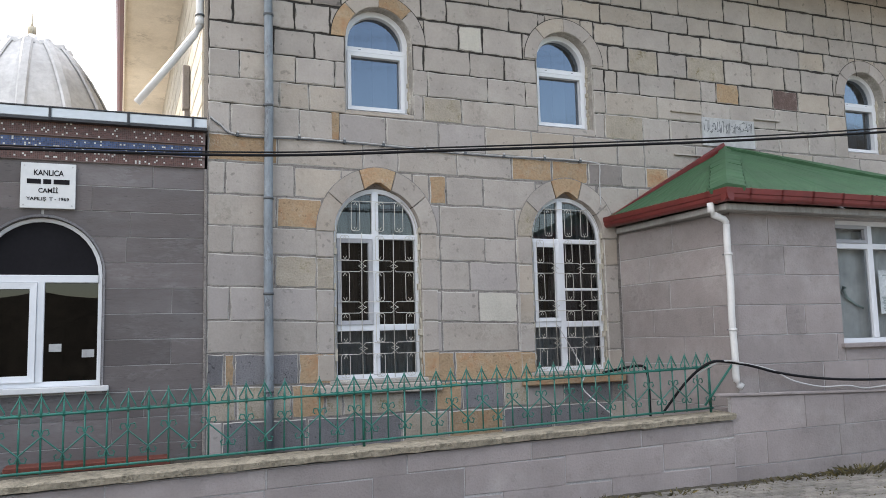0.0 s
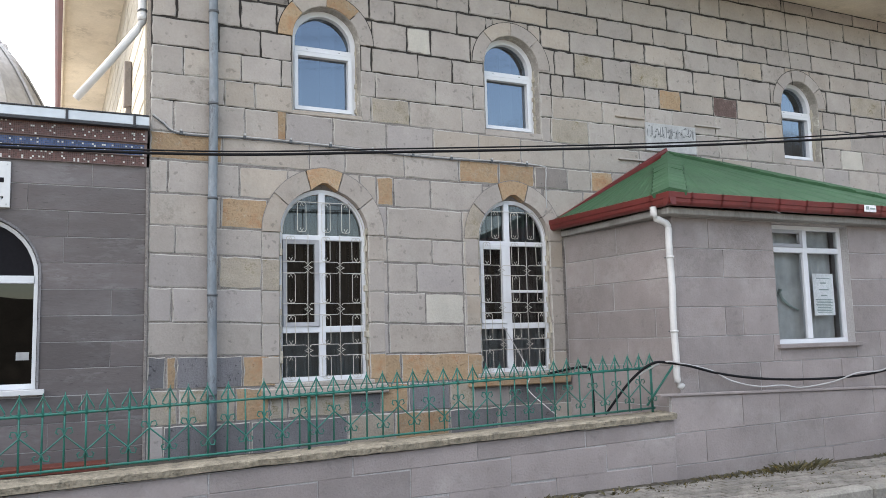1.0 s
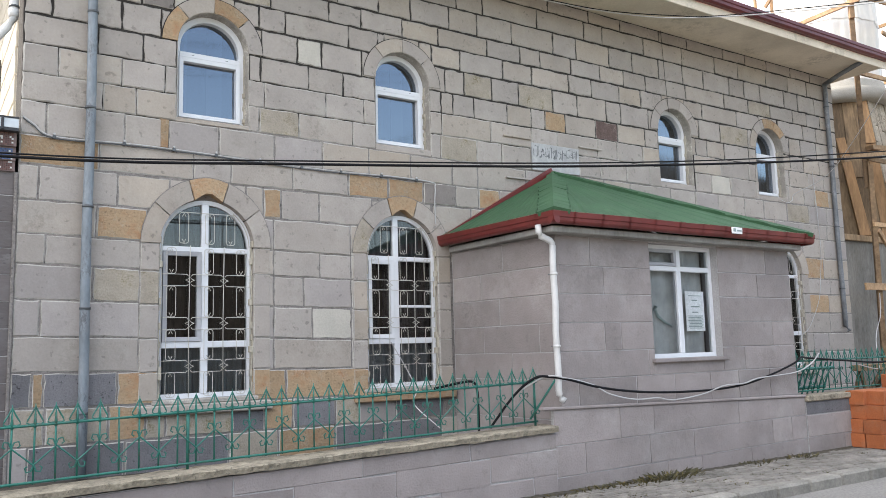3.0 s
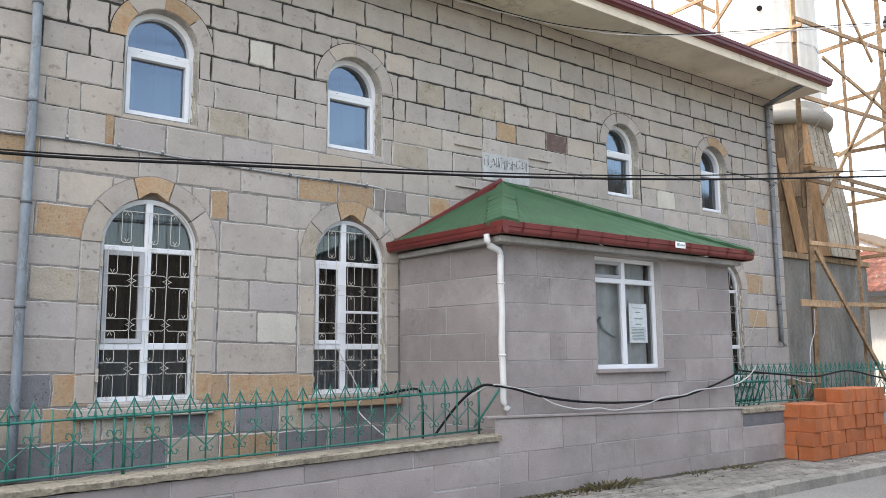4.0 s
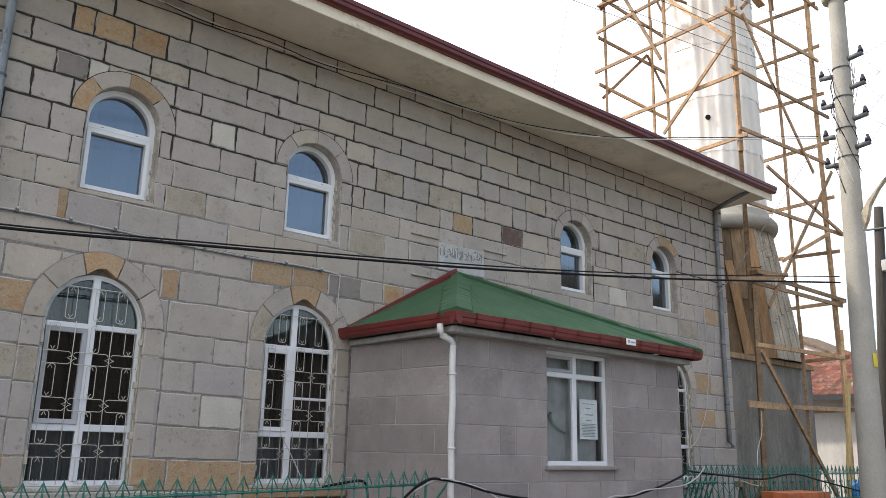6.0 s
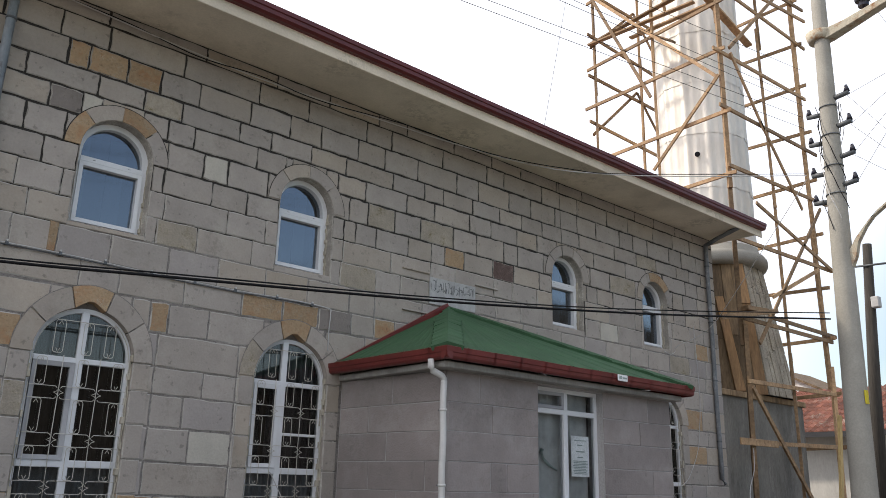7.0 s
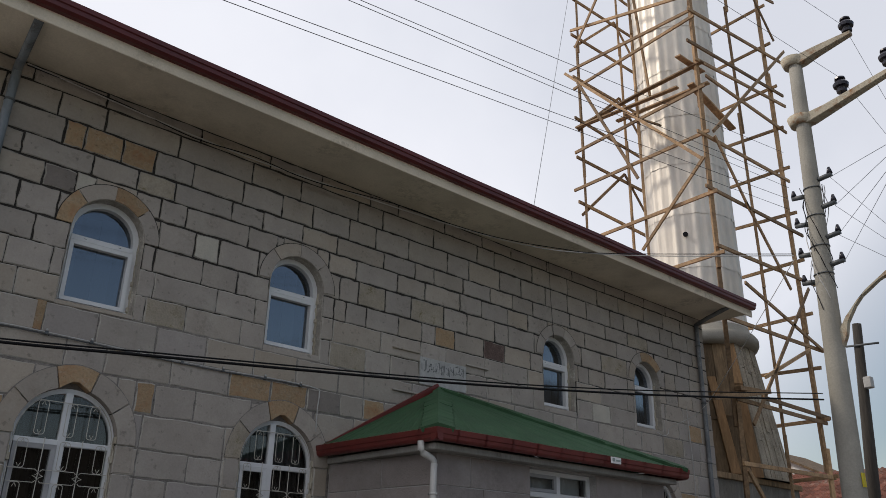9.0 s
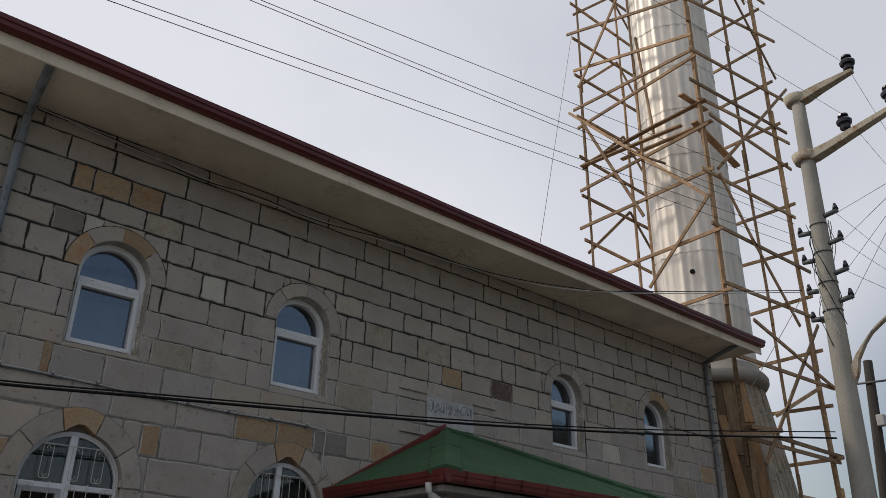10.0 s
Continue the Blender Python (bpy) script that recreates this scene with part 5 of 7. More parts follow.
# ---------- low wing on the left with plaque, arched window, mosaic cornice ----------
def wing():
    cx, half, sill, spring, rise = -1.52, 0.545, 1.52, 2.60, 0.55
    wy = 0.0
    core = slab_with_holes("wall_wing", [(-14, 0.2), (-0.001, 0.2), (-0.001, 3.70), (-14, 3.70)], [outline(cx - half, cx + half, sill, spring, rise, 18)], "y", wy, wy + 0.4, JOINT)
    tagged(core, "dark lilac-grey stone-clad wing wall", "wall", kind="structure")
    z, k = 0.70, 0
    while z < 3.69:
        h = min(0.252, 3.70 - z)
        xs, x = [], -6.0 - 0.4 * (k % 2)
        while x < -0.1:
            xs.append(x)
            x += rng.uniform(0.8, 1.3)
        if spring - h < z < spring + rise:
            xs = [x for x in xs if abs(x - cx) > half + 0.2]
        xs = [x for x in xs if x < -0.3] + [-0.002]
        for a, b in zip(xs, xs[1:]):
            spans, wdt = [(a, b)], 9.0
            if z + h > sill and z < spring + rise:
                wdt = half + 0.01 if z < spring else half * math.sqrt(max(0, 1 - ((z - spring) / rise) ** 2)) + 0.01
                spans = [s for u, v in spans for s in ((u, min(v, cx - wdt)), (max(u, cx + wdt), v)) if s[1] - s[0] > 0.05]
            for u, v in spans:
                cut = z + h > spring and z < spring + rise
                side_ = 1 if abs(u - cx - wdt) < 1e-6 else -1 if abs(v - cx + wdt) < 1e-6 else 0
                if cut and side_:
                    # slab sawn to the curve of the arch
                    far_u = v - 0.002 if side_ > 0 else u + 0.002
                    zz = [z + 0.002 + (h - 0.004) * i / 8 for i in range(9)]
                    curve = [(cx + side_ * (0.012 + half * math.sqrt(max(0.0, 1 - (max(0.0, q - spring) / rise) ** 2))), q) for q in zz]
                    loop = [(far_u, zz[0])] + curve + [(far_u, zz[-1])]
                    n = len(loop)
                    vs = [(p, wy + 0.03, q) for p, q in loop] + [(p, wy - 0.006, q) for p, q in loop]
                    fs = [tuple(range(n, 2 * n))] + [(i, (i + 1) % n, n + (i + 1) % n, n + i) for i in range(n)]
                else:
                    vs, fs = block(u + 0.003, v - 0.003, z + 0.0035, z + h - 0.0035, wy, 0.006, 0.03, 0.002, 0.002)
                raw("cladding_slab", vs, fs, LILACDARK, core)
        z += h
        k += 1
    # arch surround
    bm = bmesh.new()
    ring(bm, outline(cx - half - 0.022, cx + half + 0.022, sill, spring, rise + 0.022, 18), outline(cx - half, cx + half, sill + 0.001, spring, rise, 18), wy - 0.02, wy + 0.10)
    part("arch_surround", bm, DARKSTONE, core, "rough dark cement arch edge")
    # stepped mosaic cornice
    for z0, z1, d, m in ((3.70, 3.80, 0.03, TILEBROWN), (3.80, 3.93, 0.055, TILEBLUE), (3.93, 4.07, 0.085, TILEBROWN)):
        band = part("cornice_band", boxed(-14, -0.03, wy - d, wy + 0.4, z0, z1, 0.0), GROUT, core, "mosaic cornice band")
        vs, fs, wv, wf = [], [], [], []
        x, col = -3.6, 0
        while x < -0.06:
            zz, row = z0 + 0.008, 0
            while zz < z1 - 0.02:
                t = 0.0155
                white = (row % 3 == 1 and col % 5 == row % 2 and rng.random() < 0.7) or rng.random() < 0.03
                q = [(x, wy - d - 0.004, zz), (x + t, wy - d - 0.004, zz), (x + t, wy - d - 0.004, zz + t), (x, wy - d - 0.004, zz + t)]
                V, Fc = (wv, wf) if white else (vs, fs)
                Fc.append(tuple(range(len(V), len(V) + 4)))
                V += q
                zz += 0.018
                row += 1
            x += 0.018
            col += 1
        tagged(raw("mosaic_tiles", vs, fs, m, band), kind="stuff")
        tagged(raw("white_mosaic_tiles", wv, wf, TILEWHITE, band), kind="stuff")
    roof = part("roof_wing", boxed(-14, -0.03, wy - 0.02, 12, 4.07, 4.16), ZINC)
    tagged(roof, "flat zinc roof of the low wing", "roof", kind="structure")
    part("roof_edge", boxed(-14, -0.02, wy - 0.16, wy - 0.02, 4.09, 4.185, 0.006), EDGESHEET, roof, "sheet-metal roof edge with the sky's pale blue reflection in its colour")
    part("drip_edge", boxed(-14, -0.02, wy - 0.165, wy - 0.02, 4.06, 4.09, 0.003), DARKMETAL, roof)
    part("edge_cap", boxed(-14, -0.02, wy - 0.165, wy + 0.02, 4.185, 4.20, 0.003), DARKMETAL, roof)
    for x in (-0.16, -0.77, -1.47, -2.1):
        part("edge_clip", boxed(x - 0.012, x + 0.012, wy - 0.172, wy - 0.155, 4.07, 4.20, 0.002), DARKMETAL, roof)
    # window
    e = thing("window_9", (cx, 0.08, sill), "arched white plastic window with dark glass in the wing", "window", kind="structure")
    y0, y1 = 0.06, 0.12
    x0, x1 = cx - half + 0.005, cx + half - 0.005
    bm = bmesh.new()
    ring(bm, outline(x0, x1, sill + 0.01, spring, rise - 0.005, 18), outline(x0 + 0.035, x1 - 0.035, sill + 0.06, spring, rise - 0.04, 18), y0, y1)
    part("window_frame", bm, PVC, e)
    part("transom", boxed(x0 + 0.03, x1 - 0.03, y0 - 0.004, y1, spring - 0.08, spring - 0.005, 0.006), PVC, e)
    part("mullion", boxed(cx - 0.035, cx + 0.035, y0 - 0.004, y1, sill + 0.05, spring - 0.07, 0.006), PVC, e)
    bm = bmesh.new()
    a, b, lo, hi = x0 + 0.035, cx - 0.035, sill + 0.06, spring - 0.08
    ring(bm, [(a, lo), (a, hi), (b, hi), (b, lo)], [(a + 0.06, lo + 0.06), (a + 0.06, hi - 0.06), (b - 0.06, hi - 0.06), (b - 0.06, lo + 0.06)], y0 - 0.018, y1 - 0.02)
    part("sash", bm, PVC, e)
    pane(e, [(a, lo), (b, lo), (b, hi), (a, hi)], y0 + 0.02, SMOKED)
    pane(e, [(cx + 0.03, lo), (x1 - 0.03, lo), (x1 - 0.03, hi), (cx + 0.03, hi)], y0 + 0.03, SMOKED)
    # the arch pane is dark glass; an opaque black sheet stands in for it
    raw("arch_panel", [(x, y0 + 0.03, z) for x, z in reversed(arc_points(cx, spring - 0.01, half - 0.03, rise - 0.03, 18))], [tuple(range(19))], INKVOID, e, "opaque black panel standing in for the dark arch glass")
    part("window_sill", boxed(x0 - 0.07, x1 + 0.08, -0.07, 0.10, sill - 0.045, sill + 0.008, 0.006), MARBLE, e)
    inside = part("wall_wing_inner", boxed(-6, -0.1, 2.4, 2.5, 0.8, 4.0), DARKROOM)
    tagged(inside, "inner wall of the low wing, coloured dark for the unlit room", "wall", kind="structure")
    for k, (xa, za) in enumerate(((-1.44, 1.86), (-1.15, 1.80))):
        tg = thing("glass_label", (xa, y0, za), "small torn paper label, greyed as if dimmed by the dark glass", "label")
        # grey colour stands for white paper dimmed behind the glass
        part("paper", boxed(xa, xa + 0.11, y0 + 0.024, y0 + 0.027, za, za + 0.075), CARVED, tg)
    seam = part("sealing_strip", boxed(-0.03, 0.0, -0.03, -0.001, 0.8, 3.69, 0.006), POINTING, core, "rough mortar seam against the stone corner")
    # plaque
    pl = thing("wall_plaque", (-1.47, -0.02, 3.22), "white marble plaque with black engraved lettering and four screws", "plaque")
    part("slab", boxed(-1.715, -1.235, -0.045, -0.013, 3.225, 3.665, 0.004), MARBLE, pl)
    def line(text, z, size, width):
        cu = bpy.data.curves.new("words", "FONT")
        cu.body, cu.size, cu.align_x, cu.extrude, cu.offset = text, size, "CENTER", 0.0015, size * 0.018
        tmp = bpy.data.objects.new("words", cu)
        scene.collection.objects.link(tmp)
        me = bpy.data.meshes.new_from_object(tmp.evaluated_get(bpy.context.evaluated_depsgraph_get()))
        bpy.data.objects.remove(tmp)
        span = max(v.co.x for v in me.vertices) - min(v.co.x for v in me.vertices)
        me.transform(Matrix.Translation((-1.475, -0.047, z)) @ pose(0, 0, 0, 90) @ Matrix.Diagonal((width / span, 1, 1, 1)))
        me.materials.append(INKVOID)
        ob = new("lettering", me)
        ob.parent = pl
        ob.matrix_parent_inverse = Matrix.Translation(-LOC[pl.name])
    line("KANLICA", 3.545, 0.075, 0.26)
    for a, b in ((-1.66, -1.54), (-1.52, -1.45), (-1.43, -1.29)):
        part("lettering_bar", boxed(a, b, -0.048, -0.044, 3.462, 3.508), INKVOID, pl)
    line("CAM\u0130\u0130", 3.378, 0.060, 0.17)
    line("YAPILI\u015e  T - 1969", 3.302, 0.044, 0.37)
    for x in (-1.685, -1.265):
        for z in (3.255, 3.635):
            part("screw", tubed([(x, -0.044, z), (x, -0.05, z)], 0.008, 8), ZINC, pl)
    # low board behind the fence, small switch box
    bd = thing("leaning_board", (-0.95, -0.3, YARD_Z), "long red-brown board lying on blocks by the wing wall", "board")
    part("plank", boxed(-1.75, -0.35, -0.35, -0.10, YARD_Z, YARD_Z + 0.07, 0.006), REDBOARD, bd)
wing()

# sheet-metal dome behind the wing
def dome():
    c = Vector((-2.17, 5.2, 4.16))
    e = thing("dome", c, "ribbed grey sheet-metal dome with a small finial", "dome")
    prof = [(1.36, 0.0), (1.36, 0.60), (1.30, 0.95), (1.13, 1.40), (1.00, 1.66), (0.85, 1.93), (0.67, 2.19), (0.50, 2.40), (0.28, 2.50), (0.0, 2.52)]
    n = 12
    for k in range(n):
        vs, fs = [], []
        for i in range(5):
            a = 2 * math.pi * (k + i / 4) / n
            bulge = 1 - 0.028 * (1 - abs(i - 2) / 2)
            for r, h in prof:
                dent = 0.012 * noise.noise((a * 4, h * 3, 2))
                vs.append((c.x + (r * bulge + dent) * math.cos(a), c.y + (r * bulge + dent) * math.sin(a), c.z + h))
        m = len(prof)
        for i in range(4):
            fs += [(i * m + j, (i + 1) * m + j, (i + 1) * m + j + 1, i * m + j + 1) for j in range(m - 1)]
        raw("dome_sheet", vs, fs, ZINC, e)
        # flat folded batten over each seam
        a = 2 * math.pi * k / n
        u, t = Vector((math.cos(a), math.sin(a), 0)), Vector((-math.sin(a), math.cos(a), 0))
        vs, fs = [], []
        for r, h in prof[2:8]:
            q = Vector((c.x, c.y, c.z + h)) + u * r
            vs += [q - t * 0.075 + u * 0.004, q - t * 0.05 + u * 0.035, q + t * 0.05 + u * 0.035, q + t * 0.075 + u * 0.004]
        for i in range(5):
            fs += [(4 * i + j, 4 * i + 4 + j, 4 * i + 5 + j, 4 * i + 1 + j) for j in range(3)]
        raw("seam_batten", vs, fs, ZINC, e, "folded sheet batten")
    # cap sheet with a dented, overhanging edge
    bm = bmesh.new()
    m, rings = 48, []
    for r, h in ((0.50, 2.37), (0.56, 2.36), (0.53, 2.43), (0.34, 2.52), (0.0, 2.56)):
        rings.append([bm.verts.new((c.x + (r + (0.03 * math.cos(12 * q * 2 * math.pi / m) + 0.02 * noise.noise((q, r, 3))) * (r > 0.5)) * math.cos(q * 2 * math.pi / m), c.y + r * math.sin(q * 2 * math.pi / m), c.z + h - 0.03 * (r > 0.5) * (1 - math.cos(12 * q * 2 * math.pi / m)))) for q in range(m)])
    for u, v in zip(rings, rings[1:]):
        for q in range(m):
            bm.faces.new((u[q], u[(q + 1) % m], v[(q + 1) % m], v[q]))
    part("crown_cap", bm, ZINC, e, "dented overhanging cap sheet")
    part("finial_base", tubed([(c.x, c.y, c.z + 2.55), (c.x, c.y, c.z + 2.60), (c.x, c.y, c.z + 2.68)], 0.07, 10, 0.03), PAINTWHITE, e)
    part("finial_ball", tubed([(c.x, c.y, c.z + 2.65), (c.x, c.y, c.z + 2.70), (c.x, c.y, c.z + 2.75)], 0.065, 10), RUSTY, e, "tarnished finial ball")
    part("finial", tubed([(c.x, c.y, c.z + 2.74), (c.x, c.y, c.z + 2.80), (c.x, c.y, c.z + 2.99)], 0.03, 8, 0.006), RUSTY, e, "tarnished finial")
dome()

# ---------- drainpipes ----------
def drainpipe(name, x, y, r, z0, z1, mat_, label, top=(), foot=()):
    e = thing(name, (x, y, z0), label, "drainpipe")
    wob = [(x + 0.006 * math.sin(k * 1.3), y, z0 + (z1 - z0) * k / 10) for k in range(11)]
    part("pipe", tubed(list(foot) + wob, r, 12), mat_, e)
    if foot:
        d = (Vector(foot[0]) - Vector(foot[1] if len(foot) > 1 else wob[0])).normalized()
        # black disc paints the shade inside the open pipe end
        part("pipe_mouth", tubed([Vector(foot[0]) + d * 0.001, Vector(foot[0]) + d * 0.003], r * 0.86, 12), INKVOID, e)
    n = max(2, int((z1 - z0) / 0.95))
    for k in range(n):
        z = z0 + (z1 - z0) * (k + 0.6) / n
        part("clamp", tubed([(x, y, z - 0.012), (x, y, z + 0.012)], r + 0.007, 12), GREYPIPE if mat_ is not PIPEWHITE else PIPEWHITE, e)
        part("clamp_arm", boxed(x - 0.008, x + 0.008, y, 0.0 if y > -0.5 else AY, z - 0.006, z + 0.006), GREYPIPE, e)
    if top:
        part("elbow", tubed(top, r, 10), mat_, e)
    return e
drainpipe("drainpipe", 0.612, -0.10, 0.047, 0.80, 6.80, BLUEPIPE, "blue-grey painted metal drainpipe clamped to stone", top=[(0.612, -0.10, 6.78), (0.60, -0.35, 6.86), (0.56, -0.95, 6.98)])
drainpipe("drainpipe", 13.72, -0.07, 0.043, 2.15, 6.80, ENDPIPE, "weathered grey metal drainpipe with broken lower end", top=[(13.72, -0.07, 6.78), (13.66, -0.4, 6.86), (13.60, -0.98, 6.98)], foot=[(13.74, -0.12, 2.06)])
drainpipe("drainpipe", 4.99, -1.94, 0.036, 1.45, 3.0, PIPEWHITE, "white plastic drainpipe at the porch corner", top=[(4.99, -1.94, 2.98), (4.988, -1.94, 3.02), (4.965, -1.937, 3.05), (4.90, -1.925, 3.078), (4.845, -1.916, 3.10), (4.828, -1.912, 3.13), (4.825, -1.91, 3.22)], foot=[(5.045, -1.965, 1.335), (5.015, -1.948, 1.36), (4.996, -1.94, 1.40)])
e = thing("drainpipe", (-0.08, 0.1, 5.2), "white plastic drainpipe slanting off the whitewashed corner", "drainpipe")
part("pipe", tubed([(-0.08, 0.10, 6.95), (-0.08, 0.10, 5.4), (-0.08, 0.10, 5.26), (-0.13, 0.11, 5.17), (-0.40, 0.20, 4.80), (-0.69, 0.30, 4.43)], 0.04, 12), PIPEWHITE, e)
part("collar", tubed([(-0.08, 0.10, 5.27), (-0.08, 0.10, 5.35)], 0.047, 12), PIPEWHITE, e)
part("clamp", tubed([(-0.08, 0.10, 5.37), (-0.08, 0.10, 5.39)], 0.049, 12), GREYPIPE, e)

# ---------- wrought-iron fence ----------
def fence(name, x0, x1, base, label, y=-1.80):
    e = thing(name, (x0, y, base(x0)), label, "fence", "street fences")
    for dz, r in ((0.045, 0.011), (0.455, 0.011)):
        n = 8
        part("rail", tubed([(x0 + (x1 - x0) * k / n, y, base(x0 + (x1 - x0) * k / n) + dz) for k in range(n + 1)], r, 6), GREENIRON, e)
    step = 0.149
    count_ = int((x1 - x0) / step)
    # shared pieces, built round their own foot
    def mesh_of(bm, nm):
        me = bpy.data.meshes.new(nm)
        bm.to_mesh(me)
        bm.free()
        me.materials.append(GREENIRON)
        return me
    rod = mesh_of(tubed([(0, 0, 0.03), (0, 0, 0.54)], 0.0075, 6), "picket")
    bm = bmesh.new()
    for s in (-1, 1):
        tube(bm, [(0, 0, 0.470), (s * 0.034, 0, 0.463), (s * 0.056, 0, 0.474), (s * 0.052, 0, 0.492), (s * 0.022, 0, 0.545), (0.0, 0, 0.592)], 0.0062, 5)
    tube(bm, [(0, 0, 0.44), (0, 0, 0.49), (0, 0, 0.52), (0, 0, 0.615)], 0.013, 6, 0.003)
    spear = mesh_of(bm, "spearhead")
    bm = bmesh.new()
    for s in (-1, 1):
        tube(bm, [(0, -0.008, 0.30), (s * 0.018, -0.008, 0.345), (s * 0.048, -0.008, 0.350), (s * 0.058, -0.008, 0.318), (s * 0.040, -0.008, 0.305)], 0.006, 5)
    up = mesh_of(bm, "scroll")
    bm = bmesh.new()
    for s in (-1, 1):
        tube(bm, [(0, -0.008, 0.17), (s * 0.018, -0.008, 0.125), (s * 0.048, -0.008, 0.120), (s * 0.058, -0.008, 0.150), (s * 0.040, -0.008, 0.163)], 0.006, 5)
    down = mesh_of(bm, "scroll")
    brace_a = mesh_of(tubed([(0, -0.008, 0.30), (step, -0.008, 0.17)], 0.006, 5), "brace")
    brace_b = mesh_of(tubed([(0, -0.008, 0.17), (step, -0.008, 0.30)], 0.006, 5), "brace")
    inv = Matrix.Translation(-LOC[e.name])
    for k in range(count_ + 1):
        x = x0 + 0.04 + k * step
        if x > x1:
            break
        lean = rng.uniform(-0.8, 0.8)
        for nm, me in (("picket", rod), ("spearhead", spear), ("scroll", up if k % 2 else down), ("brace", brace_a if k % 2 else brace_b)):
            if nm == "brace" and x + step > x1 or nm == "spearhead" and abs(x - 0.65) < 0.075:
                continue
            o = new(nm, me)
            o.parent = e
            o.matrix_parent_inverse = inv
            o.matrix_basis = pose(x, y, base(x), 0, lean if nm != "brace" else 0, 0)
    for x in (x0 + 0.02, x0 + (x1 - x0) * 0.33, x0 + (x1 - x0) * 0.66, x1 - 0.02):
        part("fence_post", tubed([(x, y + 0.015, base(x) - 0.02), (x, y + 0.015, base(x) + 0.47)], 0.014, 6), GREENIRON, e)
    return e
fence("iron_fence", -6.0, 4.80, lambda x: coping_z(x) + 0.005, "green-painted wrought-iron fence with spear tops on the coping")
fence("iron_fence", 9.42, 17.0, lambda x: 1.165, "green-painted wrought-iron fence beyond the porch room")
gate = thing("metal_brace", (4.86, -1.78, 1.1), "green iron diagonal strut at the end of the fence", "strut")
part("bar", tubed([(4.70, -1.80, 1.16), (5.02, -1.86, 1.56)], 0.012, 6), GREENIRON, gate)
frame_ = thing("fence_panel", (9.9, -1.45, YARD_Z), "spare green iron fence panel leaning behind the fence", "fence panel")
for k in range(7):
    part("bar", tubed([(9.75 + k * 0.13, -1.35, 0.80), (9.85 + k * 0.13, -1.60, 1.58)], 0.012, 5), GREENIRON, frame_)
part("rail", tubed([(9.70, -1.60, 1.50), (10.68, -1.60, 1.50)], 0.022, 5), GREENIRON, frame_)
part("rail", tubed([(9.65, -1.45, 1.22), (10.66, -1.45, 1.22)], 0.022, 5), GREENIRON, frame_)

# ---------- stacked hollow bricks ----------
by0, bh = -2.40, 0.195
unit = bmesh.new()
box(unit, -0.5, 0.5, -0.5, 0.5, -0.5, 0.5, 0.018)
unit_me = bpy.data.meshes.new("hollow_brick")
unit.to_mesh(unit_me)
unit.free()
unit_me.materials.append(BRICK)
for lev in range(5):
    for row in range(2):
        x = (10.42, 10.40, 10.47, 10.52, 11.28)[lev] if row == 0 else (10.40, 10.42, 10.45, 10.44, 11.46)[lev]
        k = row
        while x < 12.6 - 0.012 * lev:
            w = (0.19, 0.235, 0.19, 0.135)[(k + 2 * lev) % 4]
            jx, jy = rng.uniform(-0.008, 0.008), rng.uniform(-0.022, 0.022)
            o = new("hollow_brick", unit_me)
            o.matrix_basis = pose(x + w / 2 + jx, by0 + 0.13 + row * 0.262 + jy, PAVE_Z + 0.005 + bh * (lev + 0.5), 0, 0, rng.uniform(-2.5, 2.5)) @ Matrix.Diagonal((w - 0.006, 0.255, bh - 0.004, 1))
            tagged(o, "orange hollow clay brick in a rough stack on the pavement", "brick", "stacked bricks")
            x += w
            k += 1

